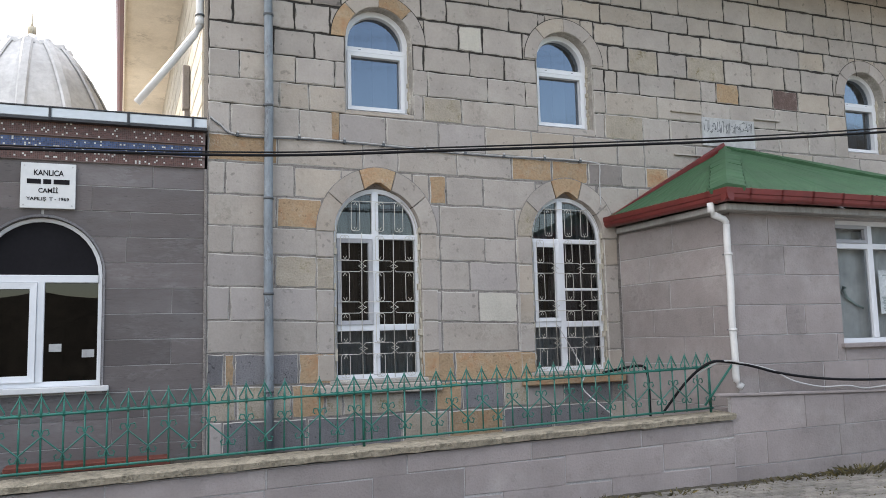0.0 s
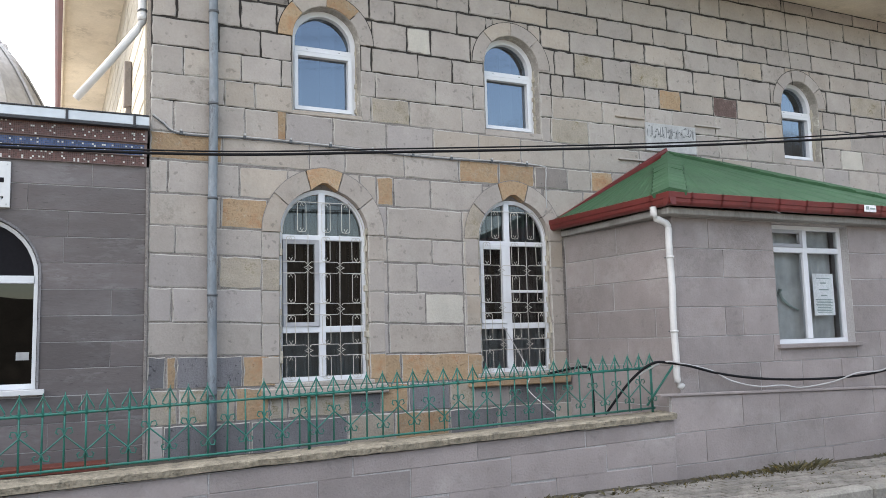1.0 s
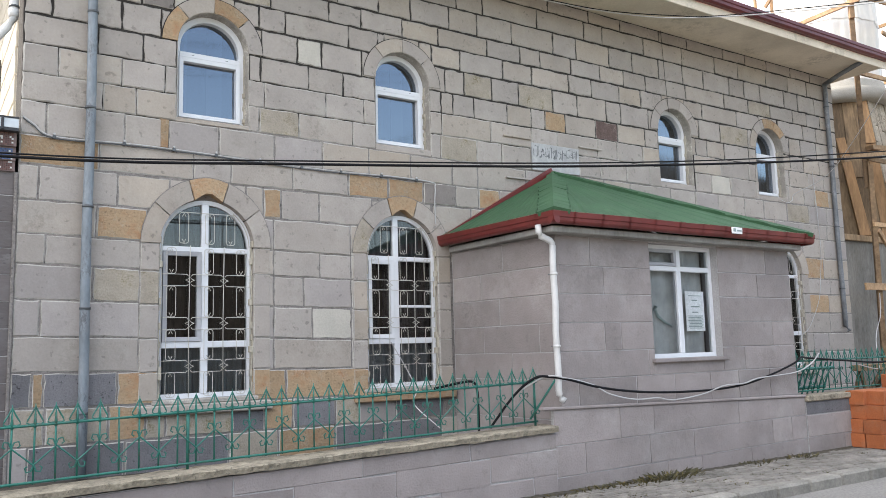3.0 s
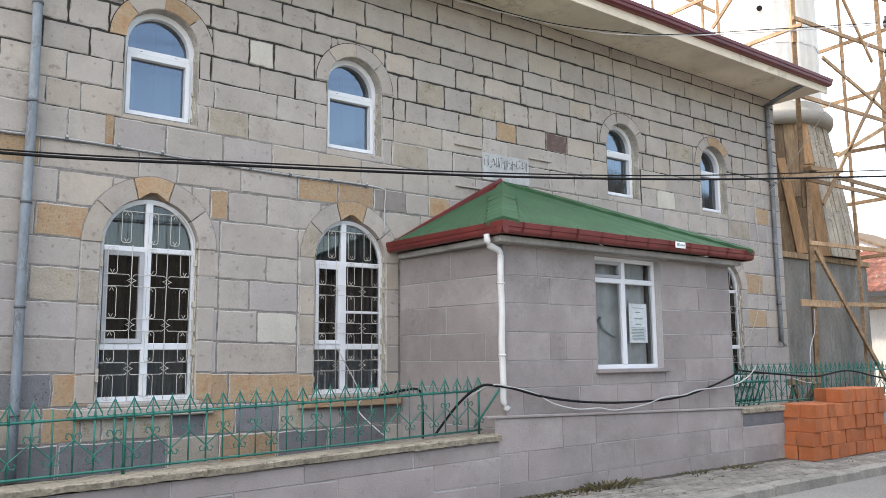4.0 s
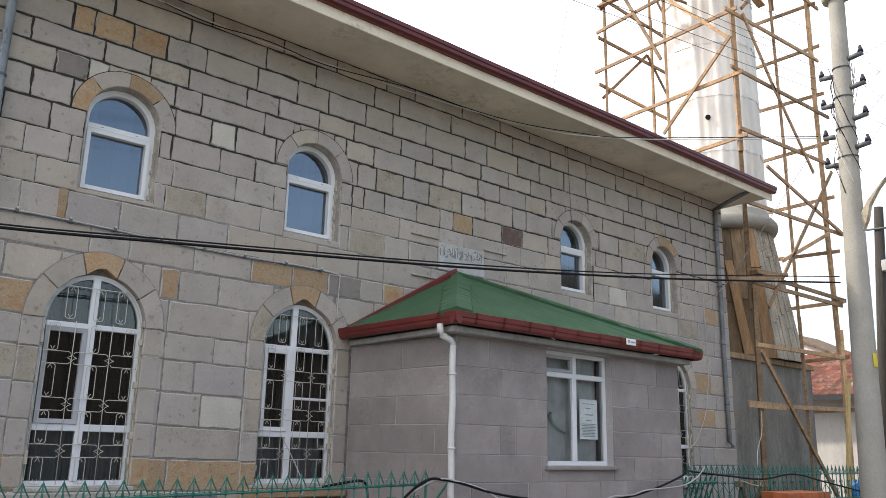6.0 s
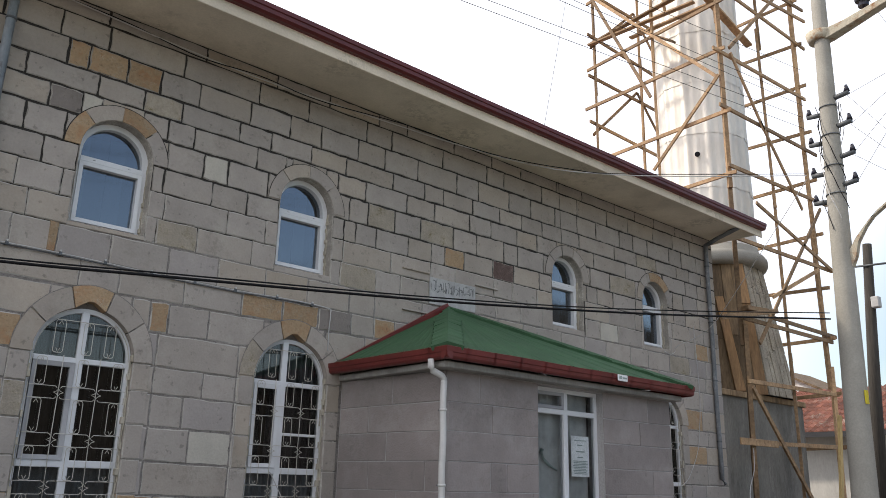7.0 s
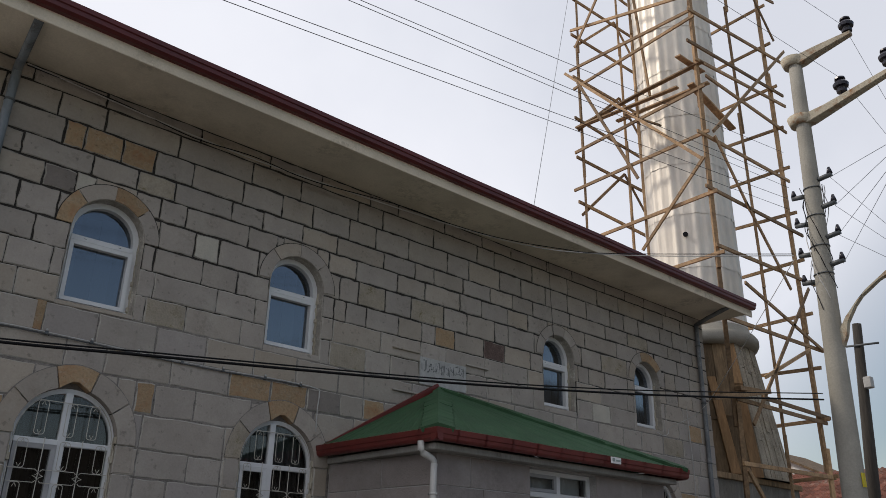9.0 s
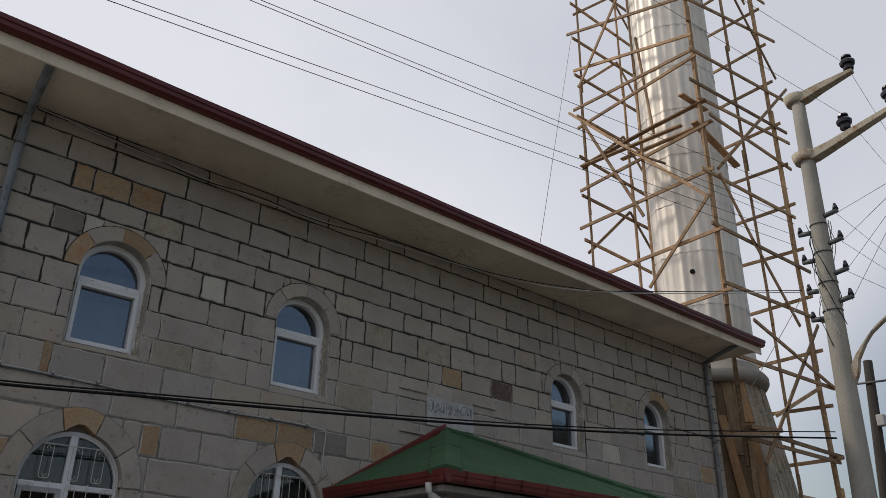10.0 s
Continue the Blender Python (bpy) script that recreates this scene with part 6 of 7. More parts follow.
# ---------- minaret ----------
MC = Vector((16.4, 1.41, 0))
def minaret():
    e = thing("minaret", (MC.x, MC.y, 0.5), "tall minaret clad in bright fluted sheet metal on a concrete base", "minaret")
    bm = bmesh.new()
    box(bm, 14.06, 17.62, 0.08, 2.76, 0.3, 3.80)
    bmesh.ops.subdivide_edges(bm, edges=bm.edges[:], cuts=6, use_grid_fill=True)
    for v in bm.verts:
        v.co.y += 0.02 * noise.noise(v.co * 0.9)
    part("base", bm, BASECONC, e, "raw streaked concrete base")
    part("base_ledge", boxed(14.02, 17.68, 0.02, 2.82, 3.80, 3.92, 0.01), WOODDARK, e, "plank edging on the base")
    # tapering eight-sided transition, some faces still boarded
    bot, top, z0, z1 = 1.62, 1.14, 3.92, 6.95
    for k in range(8):
        a0, a1 = math.pi / 8 + k * math.pi / 4, math.pi / 8 + (k + 1) * math.pi / 4
        p = [MC + Vector((bot * math.cos(a0), bot * math.sin(a0), z0)), MC + Vector((bot * math.cos(a1), bot * math.sin(a1), z0)), MC + Vector((top * math.cos(a1), top * math.sin(a1), z1)), MC + Vector((top * math.cos(a0), top * math.sin(a0), z1))]
        boarded = k in (3, 4)
        if boarded:
            face = raw("formwork_face", [tuple(q) for q in p], [(0, 1, 2, 3)], WOODDARK, e)
            nrm = ((p[1] - p[0]).cross(p[3] - p[0])).normalized()
            at = lambda g, h: p[0].lerp(p[1], g).lerp(p[3].lerp(p[2], g), h)
            def lap(g0, g1, h0, h1, th, tilt=0.0):
                q = [at(g0, h0), at(g1, h0), at(g1 + tilt, h1), at(g0 + tilt, h1)]
                vs = [tuple(v) for v in q] + [tuple(v + nrm * th) for v in q]
                raw("plank", vs, [(4, 5, 6, 7), (0, 4, 7, 3), (1, 2, 6, 5), (3, 7, 6, 2), (0, 1, 5, 4)], rng.choice((WOODDARK, WOODDARK, PLYWOOD)), face)
            g = 0.0
            while g < 0.97:
                wd = rng.uniform(0.10, 0.26)
                g1, split = min(g + wd, 1.0), rng.uniform(0.25, 0.75)
                lap(g + 0.003, g1 - 0.004, 0.0, split - 0.004, 0.010 + 0.03 * rng.random())
                lap(g + 0.003, g1 - 0.004, split, 1.0, 0.010 + 0.03 * rng.random())
                g = g1
            lap(0.45, 0.62, 0.02, 0.72, 0.07, -0.22)
            lap(0.05, 0.16, 0.30, 0.98, 0.06, 0.05)
        else:
            face = raw("transition_face", [tuple(q) for q in p], [(0, 1, 2, 3)], BASECONC, e)
            if k in (2, 5, 6):
                nrm = ((p[1] - p[0]).cross(p[3] - p[0])).normalized()
                vs, fs = [], []
                for i in range(8):
                    cut = [0.0, rng.uniform(0.2, 0.45), rng.uniform(0.55, 0.85), 1.0]
                    for j in range(3):
                        g0, g1 = i / 8 + 0.004, (i + 1) / 8 - 0.004 - 0.012 * rng.random()
                        h0, h1 = cut[j] + 0.002, cut[j + 1] - 0.002
                        at = lambda g, h: (p[0].lerp(p[1], g)).lerp(p[3].lerp(p[2], g), h)
                        q = [at(g0, h0), at(g1, h0), at(g1, h1), at(g0, h1)]
                        th = 0.006 + 0.022 * rng.random()
                        b_ = len(vs)
                        vs += [tuple(v) for v in q] + [tuple(v + nrm * th) for v in q]
                        fs += [tuple(b_ + x_ for x_ in f) for f in ((4, 5, 6, 7), (0, 4, 7, 3), (1, 2, 6, 5), (3, 7, 6, 2), (0, 1, 5, 4))]
                tagged(raw("board_texture", vs, fs, BOARDCONC, face), kind="stuff")
    # rounded ring
    bm = bmesh.new()
    n, prof = 40, [(1.12, 6.90), (1.25, 6.93), (1.30, 7.02), (1.30, 7.14), (1.24, 7.23), (1.15, 7.26), (1.12, 7.42), (1.05, 7.44)]
    rings = [[bm.verts.new((MC.x + r * math.cos(2 * math.pi * i / n), MC.y + r * math.sin(2 * math.pi * i / n), z)) for i in range(n)] for r, z in prof]
    for u, v in zip(rings, rings[1:]):
        for i in range(n):
            f = bm.faces.new((u[i], u[(i + 1) % n], v[(i + 1) % n], v[i]))
            f.smooth = True
    part("base_ring", bm, POLE, e, "pale rounded moulding")
    # fluted shaft in sheets
    zs, z = [], 7.40
    while z < 25:
        zs.append(z)
        z += 1.38
    for j, (za, zb) in enumerate(zip(zs, zs[1:])):
        bm = bmesh.new()
        n = 168
        rows_ = []
        for h in range(5):
            zz = za + (zb - za) * h / 4
            rr = []
            for i in range(n):
                a = 2 * math.pi * i / n
                w_ = a + 0.05 * noise.noise((math.cos(a) * 2, math.sin(a) * 2, 7))
                fl = 0.032 * max(0.0, math.cos(w_ * 13)) ** 3 + 0.014 * max(0.0, math.cos(w_ * 26 + 1.1)) ** 2
                dent = 0.012 * noise.noise((math.cos(a) * 3, math.sin(a) * 3, zz * 1.3))
                r = 1.065 + fl + dent + (0.012 if h == 0 else 0.0)
                wav = 0.03 * noise.noise((a * 2.5, j, 4)) if h in (0, 4) else 0
                rr.append(bm.verts.new((MC.x + r * math.cos(a), MC.y + r * math.sin(a), zz + wav * (1 if h == 0 else 0.98) + (0.02 if h == 4 else 0))))
            rows_.append(rr)
        for u, v in zip(rows_, rows_[1:]):
            for i in range(n):
                f = bm.faces.new((u[i], u[(i + 1) % n], v[(i + 1) % n], v[i]))
                f.smooth = True
        part("shaft_sheet", bm, STEEL, e)
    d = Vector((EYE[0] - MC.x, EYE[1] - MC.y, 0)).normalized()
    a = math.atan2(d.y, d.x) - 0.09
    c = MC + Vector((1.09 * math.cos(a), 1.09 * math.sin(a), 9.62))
    # solid black disc in place of the hole's dark inside
    part("vent_hole", tubed([c, c + Vector((math.cos(a), math.sin(a), 0)) * 0.03], 0.062, 12), INKVOID, e)
minaret()

# ---------- timber scaffold round the minaret ----------
def scaffold():
    x0, x1, y0, y1 = 14.50, 18.34, -0.30, 3.17
    e = thing("scaffold", (x0, y0, 0.8), "timber pole scaffold nailed round the minaret", "scaffold")
    xm, ym = 16.5, 1.42
    posts = [(x0, y0), (xm, y0), (x1, y0), (x0, ym), (x0, y1), (xm, y1), (x1, y1), (x1, ym)]
    for k, (x, y) in enumerate(posts):
        z = 0.78
        j = 0
        while z < 23:
            ln = rng.uniform(3.2, 4.2)
            o = 0.06 * (j % 2)
            w = 0.09 if k in (0, 2) else 0.062
            part("post", beam((x + o + rng.uniform(-0.02, 0.02), y + o * 0.6, z), (x + o + rng.uniform(-0.06, 0.06), y + o * 0.6 + rng.uniform(-0.05, 0.05), z + ln + rng.uniform(0.2, 0.7)), w, w), WOOD, e)
            z += ln
            j += 1
    low, far = (2.86, 4.06, 5.34), (6.55, 7.9, 9.3, 10.6, 11.9, 13.1, 14.4, 15.8, 17.1, 18.4, 19.7, 21.0, 22.3)
    def timber(name, p, q, w=0.045, h=0.085, jut=0.0):
        p, q = Vector(p), Vector(q)
        d = (q - p).normalized() * jut
        part(name, beam(p - d, q + d, w, h), WOOD, e)
    for z in low:
        timber("ledger", (x0 - 0.05, y0 - 0.075, z), (x1 + 0.2, y0 - 0.075, z + rng.uniform(-0.1, 0.1)))
    # far sides, roughly nailed
    for z in low + far:
        dz = rng.uniform(-0.2, 0.2)
        timber("ledger", (x0 - 0.2, y1 + 0.07, z + 0.3), (x1 + 0.25, y1 + 0.07, z + 0.3 + dz))
        timber("ledger", (x1 + 0.07, y0 - 0.2, z + 0.1), (x1 + 0.07, y1 + 0.3, z + 0.1 - dz))
    for k in range(3, len(far) - 1, 2):
        z0_, z1_ = far[k], far[k + 1] + 0.6
        timber("brace", (x0, y1 + 0.13, z0_), (xm, y1 + 0.13, z1_), 0.04, 0.075)
        timber("brace", (x1 + 0.13, ym, z1_), (x1 + 0.13, y1, z0_), 0.04, 0.075)
        timber("brace", (xm, y1 + 0.13, z1_), (x1, y1 + 0.13, z0_), 0.04, 0.075)
    # side facing the street corner: y and height at each end
    fx = x0 - 0.08
    for ya, za, yb, zb in ((3.49, 17.73, -0.25, 16.66), (3.32, 16.33, -0.35, 15.4), (3.41, 15.03, -0.35, 14.93), (3.30, 14.38, -0.40, 14.72),
                           (3.34, 12.42, -0.47, 12.69), (3.42, 11.33, -0.45, 11.48), (3.3, 9.80, -0.48, 9.95), (2.4, 8.38, -0.48, 8.49),
                           (3.3, 19.1, -0.4, 18.3), (3.4, 20.5, -0.4, 19.8), (3.3, 21.6, -0.4, 21.3)):
        timber("ledger", (fx, ya, za), (fx, yb, zb), 0.045, 0.085, 0.04)
    for ya, za, yb, zb in ((1.65, 17.84, 3.16, 15.62), (3.56, 14.97, -0.29, 10.79), (-0.33, 10.84, 1.48, 9.06), (3.14, 14.49, 1.45, 10.93), (0.2, 20.6, 1.9, 18.2)):
        timber("brace", (fx - 0.07, ya, za), (fx - 0.07, yb, zb), 0.04, 0.078)
    timber("post", (fx + 0.16, 1.32, 16.4), (fx + 0.16, 1.07, 13.2), 0.05, 0.06)
    # street side: x and height at each end
    fy = y0 - 0.08
    for xa, za, xb, zb in ((14.4, 16.56, 19.3, 17.85), (14.3, 14.88, 19.2, 15.68), (14.1, 13.86, 18.95, 14.47), (14.37, 13.47, 19.0, 14.15), (14.8, 13.18, 18.8, 13.24),
                           (14.12, 11.39, 18.5, 11.66), (14.22, 10.04, 18.8, 10.2), (14.39, 8.67, 19.05, 8.92), (13.92, 7.03, 18.9, 7.17), (15.58, 5.53, 18.71, 5.51),
                           (14.2, 18.3, 19.1, 19.2), (14.3, 19.9, 19.0, 20.6), (14.3, 21.4, 19.0, 21.9)):
        timber("ledger", (xa, fy, za), (xb, fy, zb), 0.045, 0.085, 0.03)
    for xa, za, xb, zb in ((14.68, 11.58, 19.35, 16.1), (17.02, 18.07, 18.78, 16.17), (14.72, 11.48, 15.98, 9.97), (15.83, 10.15, 17.53, 8.40), (18.52, 8.67, 14.9, 4.86),
                           (15.29, 8.02, 18.82, 7.14), (18.06, 7.03, 15.65, 5.96), (16.0, 20.4, 17.6, 18.2)):
        timber("brace", (xa, fy - 0.07, za), (xb, fy - 0.07, zb), 0.04, 0.082)
    # loose boards of the working level
    for ya, za, yb, zb, o in ((3.38, 13.21, 0.9, 13.38, 0.10), (1.3, 13.40, -0.45, 13.46, 0.16), (3.3, 13.15, 0.2, 12.98, 0.02), (2.2, 13.0, -0.46, 12.92, 0.30), (1.9, 13.05, 0.9, 12.3, 0.22)):
        timber("deck_board", (fx + o, ya, za), (fx + o, yb, zb), 0.13, 0.045)
    timber("deck_board", (14.36, fy + 0.2, 12.86), (16.3, fy + 0.25, 12.42), 0.17, 0.05)
    timber("deck_board", (14.0, fy + 0.25, 13.50), (15.2, fy + 0.3, 13.62), 0.15, 0.04)
    timber("deck_board", (13.4, fy - 0.1, 5.18), (15.72, fy - 0.1, 5.66), 0.06, 0.10)
    timber("deck_board", (14.5, fy - 0.02, 5.55), (15.3, fy - 0.05, 5.60), 0.16, 0.09)
    # low braces by the base
    part("brace", beam((x0 + 0.05, y0 - 0.10, 3.95), (x1 - 0.9, y0 - 0.1, 1.0), 0.05, 0.095), WOOD, e)
    part("plank", boxed(x0 - 0.6, x0 + 0.85, y0 - 0.13, y0 - 0.09, 2.80, 2.93, 0.004), WOOD, e)
scaffold()
tarp = thing("blue_sheet", (17.4, -1.0, YARD_Z), "crumpled blue plastic sheet in the yard", "sheet")
bm = bmesh.new()
bmesh.ops.create_icosphere(bm, subdivisions=3, radius=0.35)
for v in bm.verts:
    v.co = Vector((17.3 + v.co.x * 1.3, -1.0 + v.co.y, YARD_Z + 0.38 + v.co.z * 1.1)) + Vector((1, 1, 1)) * 0.10 * noise.noise(v.co * 5)
part("crumpled_sheet", bm, BLUESHEET, tarp)

# ---------- electricity pole ----------
PX, PY = 11.03, -3.70
def utility_pole():
    e = thing("utility_pole", (PX, PY, ROAD_Z), "tapered concrete electricity pole with arms and black insulators", "pole")
    top = (PX + 0.62, PY, 10.46)
    part("shaft", tubed([(PX + 0.62 * k / 12, PY, 0.2 + (10.26) * k / 12) for k in range(13)], 0.187, 20, 0.108), POLE, e)
    def arm(z, length, rise, r0):
        c = Vector((PX + 0.62 * (z - 0.2) / 10.26, PY, z))
        bm = bmesh.new()
        tube(bm, [c + Vector((0, 0.03, -0.085)), c + Vector((0, 0.03, -0.03)), c + Vector((0, 0.03, 0.07))], r0 + 0.045, 16, r0 + 0.085)
        a = part("arm_collar", bm, RUSTY, e, "rust-stained concrete collar")
        prev = [(0.0, -0.01, 0.085), (0.12, -0.008, 0.088), (0.36, 0.035, 0.07), (length, rise, 0.034)]
        bm = bmesh.new()
        rings = []
        for d, dz, h in prev:
            w = 0.11 - 0.055 * d / length
            rings.append([bm.verts.new(c + Vector((sx * w, -d - r0 * 0.3, dz + sz * h))) for sx, sz in ((-1, -1), (1, -1), (1, 1), (-1, 1))])
        for u, v in zip(rings, rings[1:]):
            for k in range(4):
                bm.faces.new((u[k], u[(k + 1) % 4], v[(k + 1) % 4], v[k]))
        bm.faces.new(rings[-1])
        bm.faces.new(rings[0][::-1])
        bmesh.ops.recalc_face_normals(bm, faces=bm.faces[:])
        bmesh.ops.bevel(bm, geom=bm.edges[:], offset=0.008, segments=1, affect="EDGES")
        part("cross_arm", bm, RUSTY, e, "rust-stained concrete arm")
        return c
    def insulator(p):
        prof = [(0.02, -0.12), (0.02, -0.06), (0.08, -0.05), (0.085, -0.01), (0.05, 0.01), (0.06, 0.04), (0.115, 0.05), (0.125, 0.10), (0.10, 0.135), (0.055, 0.155), (0.05, 0.18), (0.085, 0.19), (0.08, 0.22), (0.0, 0.235)]
        vs, fs, n = [], [], 14
        for r, z in prof:
            vs += [(p[0] + r * math.cos(2 * math.pi * k / n), p[1] + r * math.sin(2 * math.pi * k / n), p[2] + z) for k in range(n)]
        for j in range(len(prof) - 1):
            fs += [(j * n + k, j * n + (k + 1) % n, (j + 1) * n + (k + 1) % n, (j + 1) * n + k) for k in range(n)]
        raw("insulator", vs, fs, PORCELAIN, e, "glossy dark porcelain insulator")
    c = arm(10.36, 0.95, 0.10, 0.115)
    insulator((c.x, PY - 0.93, c.z + 0.20))
    c = arm(9.15, 1.75, 0.37, 0.13)
    insulator((c.x, PY - 0.70, c.z + 0.30))
    insulator((c.x, PY - 1.45, c.z + 0.47))
    # short insulator pegs on both sides
    for k, z in enumerate((7.75, 7.25, 6.72, 6.25)):
        x = PX + 0.62 * (z - 0.2) / 10.26
        for s, dz in ((-1, 0.0), (1, 0.22)):
            part("peg", tubed([(x, PY - 0.10 * s, z + dz), (x, PY - 0.34 * s, z + dz + 0.03)], 0.042, 8), GREYPIPE, e)
            part("insulator", tubed([(x, PY - 0.31 * s, z + dz + 0.05), (x, PY - 0.31 * s, z + dz + 0.11), (x, PY - 0.31 * s, z + dz + 0.16)], 0.048, 10, 0.02), PORCELAIN, e)
        part("strap", tubed([(x, PY, z + 0.08), (x, PY, z + 0.096)], 0.200 - 0.0077 * z, 16), GREYPIPE, e)
    # tangled service wires on the shaft
    for k in range(7):
        ph = rng.uniform(0, 6.28)
        pts = []
        for i in range(16):
            f = i / 15
            z = 7.9 - (1.2 + 0.16 * k) * f
            r = 0.148 + 0.05 * math.sin(f * 7 + k) ** 2
            a = ph + f * (2.0 + k * 0.4)
            pts.append((PX + 0.62 * (z - 0.2) / 10.26 + r * math.cos(a), PY + r * math.sin(a), z))
        part("service_wire", tubed(pts, 0.007, 4), WHITECABLE if k % 2 else BLACK, e)
    # curved lamp bracket
    z = 5.35
    x = PX + 0.62 * (z - 0.2) / 10.26
    bm = bmesh.new()
    rings = []
    for d, dz, h in ((0.13, -0.20, 0.02), (0.15, -0.10, 0.07), (0.18, 0.08, 0.085), (0.32, 0.30, 0.08), (0.52, 0.52, 0.07), (0.85, 0.74, 0.06), (1.3, 0.92, 0.05), (1.9, 1.05, 0.04)):
        rings.append([bm.verts.new((x + sx * 0.05, PY - d - sz * h * 1.0, z + dz + sz * h * 0.9)) for sx, sz in ((-1, -1), (1, -1), (1, 1), (-1, 1))])
    for u, v in zip(rings, rings[1:]):
        for k in range(4):
            bm.faces.new((u[k], u[(k + 1) % 4], v[(k + 1) % 4], v[k]))
    bm.faces.new(rings[-1])
    bm.faces.new(rings[0][::-1])
    bmesh.ops.recalc_face_normals(bm, faces=bm.faces[:])
    part("lamp_bracket", bm, RUSTY, e, "rusty curved flat lamp bracket")
    part("warning_label", boxed(PX + 0.10, PX + 0.20, PY - 0.172, PY - 0.155, 3.14, 3.33, 0.002), YELLOW, e, "yellow warning label")
utility_pole()
def wood_pole():
    e = thing("wooden_pole", (21.7, -0.2, ROAD_Z), "dark weathered wooden pole with a small grey box", "pole")
    part("shaft", tubed([(21.75, 0.32, 0.2), (21.75, 0.08, 4), (21.75, -0.23, 8.5)], 0.20, 10, 0.115), OLDPOLE, e)
    part("cross_peg", tubed([(21.62, -0.75, 7.85), (21.62, 0.1, 7.9)], 0.03, 6), GREYPIPE, e)
    part("meter_box", boxed(21.52, 21.72, -0.42, -0.22, 6.7, 7.0, 0.02), ZINC, e)
wood_pole()

# ---------- cables ----------
def cable(name, pts, r, mat_, label, sag=0.0, n=24):
    e = thing(name, pts[0], label, "cable")
    out = []
    pts = [Vector(p) for p in pts]
    for a, b in zip(pts, pts[1:]):
        for k in range(n):
            f = k / n
            out.append(a.lerp(b, f) - Vector((0, 0, sag * 4 * f * (1 - f))))
    out.append(pts[-1])
    part("strand", tubed(out, r, 6), mat_, e)
    return e
def smooth(pts, n=8):
    pts = [Vector(p) for p in pts]
    out = []
    for i in range(len(pts) - 1):
        p0, p1, p2, p3 = pts[max(i - 1, 0)], pts[i], pts[i + 1], pts[min(i + 2, len(pts) - 1)]
        for k in range(n):
            t = k / n
            out.append(0.5 * ((2 * p1) + (p2 - p0) * t + (2 * p0 - 5 * p1 + 4 * p2 - p3) * t * t + (3 * p1 - p0 - 3 * p2 + p3) * t ** 3))
    out.append(pts[-1])
    return out
pole_x = lambda z: PX + 0.62 * (z - 0.2) / 10.26
def slung(name, pts, r, label):
    e = thing(name, (pts[0][0], 1.0, pts[0][1]), label, "cable")
    part("strand", tubed(smooth([(x, -1 - (x + 1.78) * 0.1956, z) for x, z in pts]), r, 6), BLACK, e)
slung("power_cable", [(-12, 3.85), (-6, 3.66), (-1.78, 3.572), (0.3, 3.553), (2.0, 3.63), (4.5, 3.765), (6.5, 3.915), (8.3, 4.08), (11.1, 4.38)], 0.0135, "thick black overhead cable slung across the facade")
slung("power_cable", [(-12, 3.89), (-6, 3.70), (-1.78, 3.60), (0.3, 3.58), (2.0, 3.66), (4.5, 3.80), (6.5, 3.955), (8.3, 4.14), (11.1, 4.47)], 0.008, "black overhead cable slung across the facade")
def street_wire(p, q, back=0.0, on=0.0, r=0.0034, sag=0.0):
    """A straight wire through p and q, carried on past both."""
    p, q = Vector(p), Vector(q)
    cable("overhead_wire", [p + (p - q) * back, q + (q - p) * on], r, BLACK, "thin dark overhead wire strung along the street", sag, 8)
for xa, za, xb, zb in ((5.31, 7.53, 11.2, 8.51), (5.29, 7.19, 11.2, 7.99), (5.28, 7.11, 11.2, 7.86), (5.26, 6.77, 11.1, 7.63), (5.25, 6.64, 11.1, 7.44)):
    street_wire((xa, -3.45, za), (xb, -3.45, zb), 1.1, 0.0)
street_wire((8.15, -4.6, 9.93), (11.63, -4.6, 10.64), 5.0)
street_wire((5.94, -4.42, 8.79), (11.57, -4.42, 9.66), 2.6)
for p, q in (((11.63, -4.60, 10.64), (13.8, -4.34, 10.40)), ((11.57, -4.42, 9.66), (13.38, -4.32, 9.5)), ((11.48, -4.01, 7.95), (12.6, -4.11, 7.72)), ((11.48, -4.01, 7.45), (12.3, -4.12, 7.32)), ((11.44, -4.01, 6.93), (12.3, -4.2, 6.83))):
    street_wire(p, q, 0.0, 12.0)
for p, q in (((11.48, -4.01, 7.95), (9.5, -5.42, 7.15)), ((11.48, -4.01, 7.45), (9.5, -5.38, 6.95)), ((11.44, -4.01, 6.95), (9.5, -5.33, 6.71)), ((11.41, -4.01, 6.45), (9.5, -5.29, 6.49))):
    street_wire(p, q, 0.0, 6.0)
e = thing("service_cable", (1.0, -0.05, 6.86), "thin pale cable strung from the pole under the eaves", "cable")
part("strand", tubed(smooth([(0.7, -0.05, 6.92), (2.6, -0.10, 6.78), (4.26, -0.2, 6.73), (7.58, -0.5, 6.75), (9.0, -1.5, 6.62), (10.89, PY + 0.2, 6.57)]), 0.008, 5), WHITECABLE, e)
e = thing("service_cable", (1.0, -0.05, 6.84), "thin black cable twisted round the pale one under the eaves", "cable")
part("strand", tubed(smooth([(0.7, -0.05, 6.90), (1.7, -0.07, 6.86), (2.6, -0.10, 6.75), (3.4, -0.15, 6.77), (4.26, -0.2, 6.71), (5.6, -0.33, 6.76), (6.6, -0.42, 6.73), (7.58, -0.5, 6.77), (8.3, -1.0, 6.67), (9.0, -1.5, 6.64), (10.89, PY + 0.2, 6.60)]), 0.007, 5), BLACK, e)
e = thing("wall_cable", (0.05, -0.03, 4.2), "grey cable clipped along the stone wall", "cable")
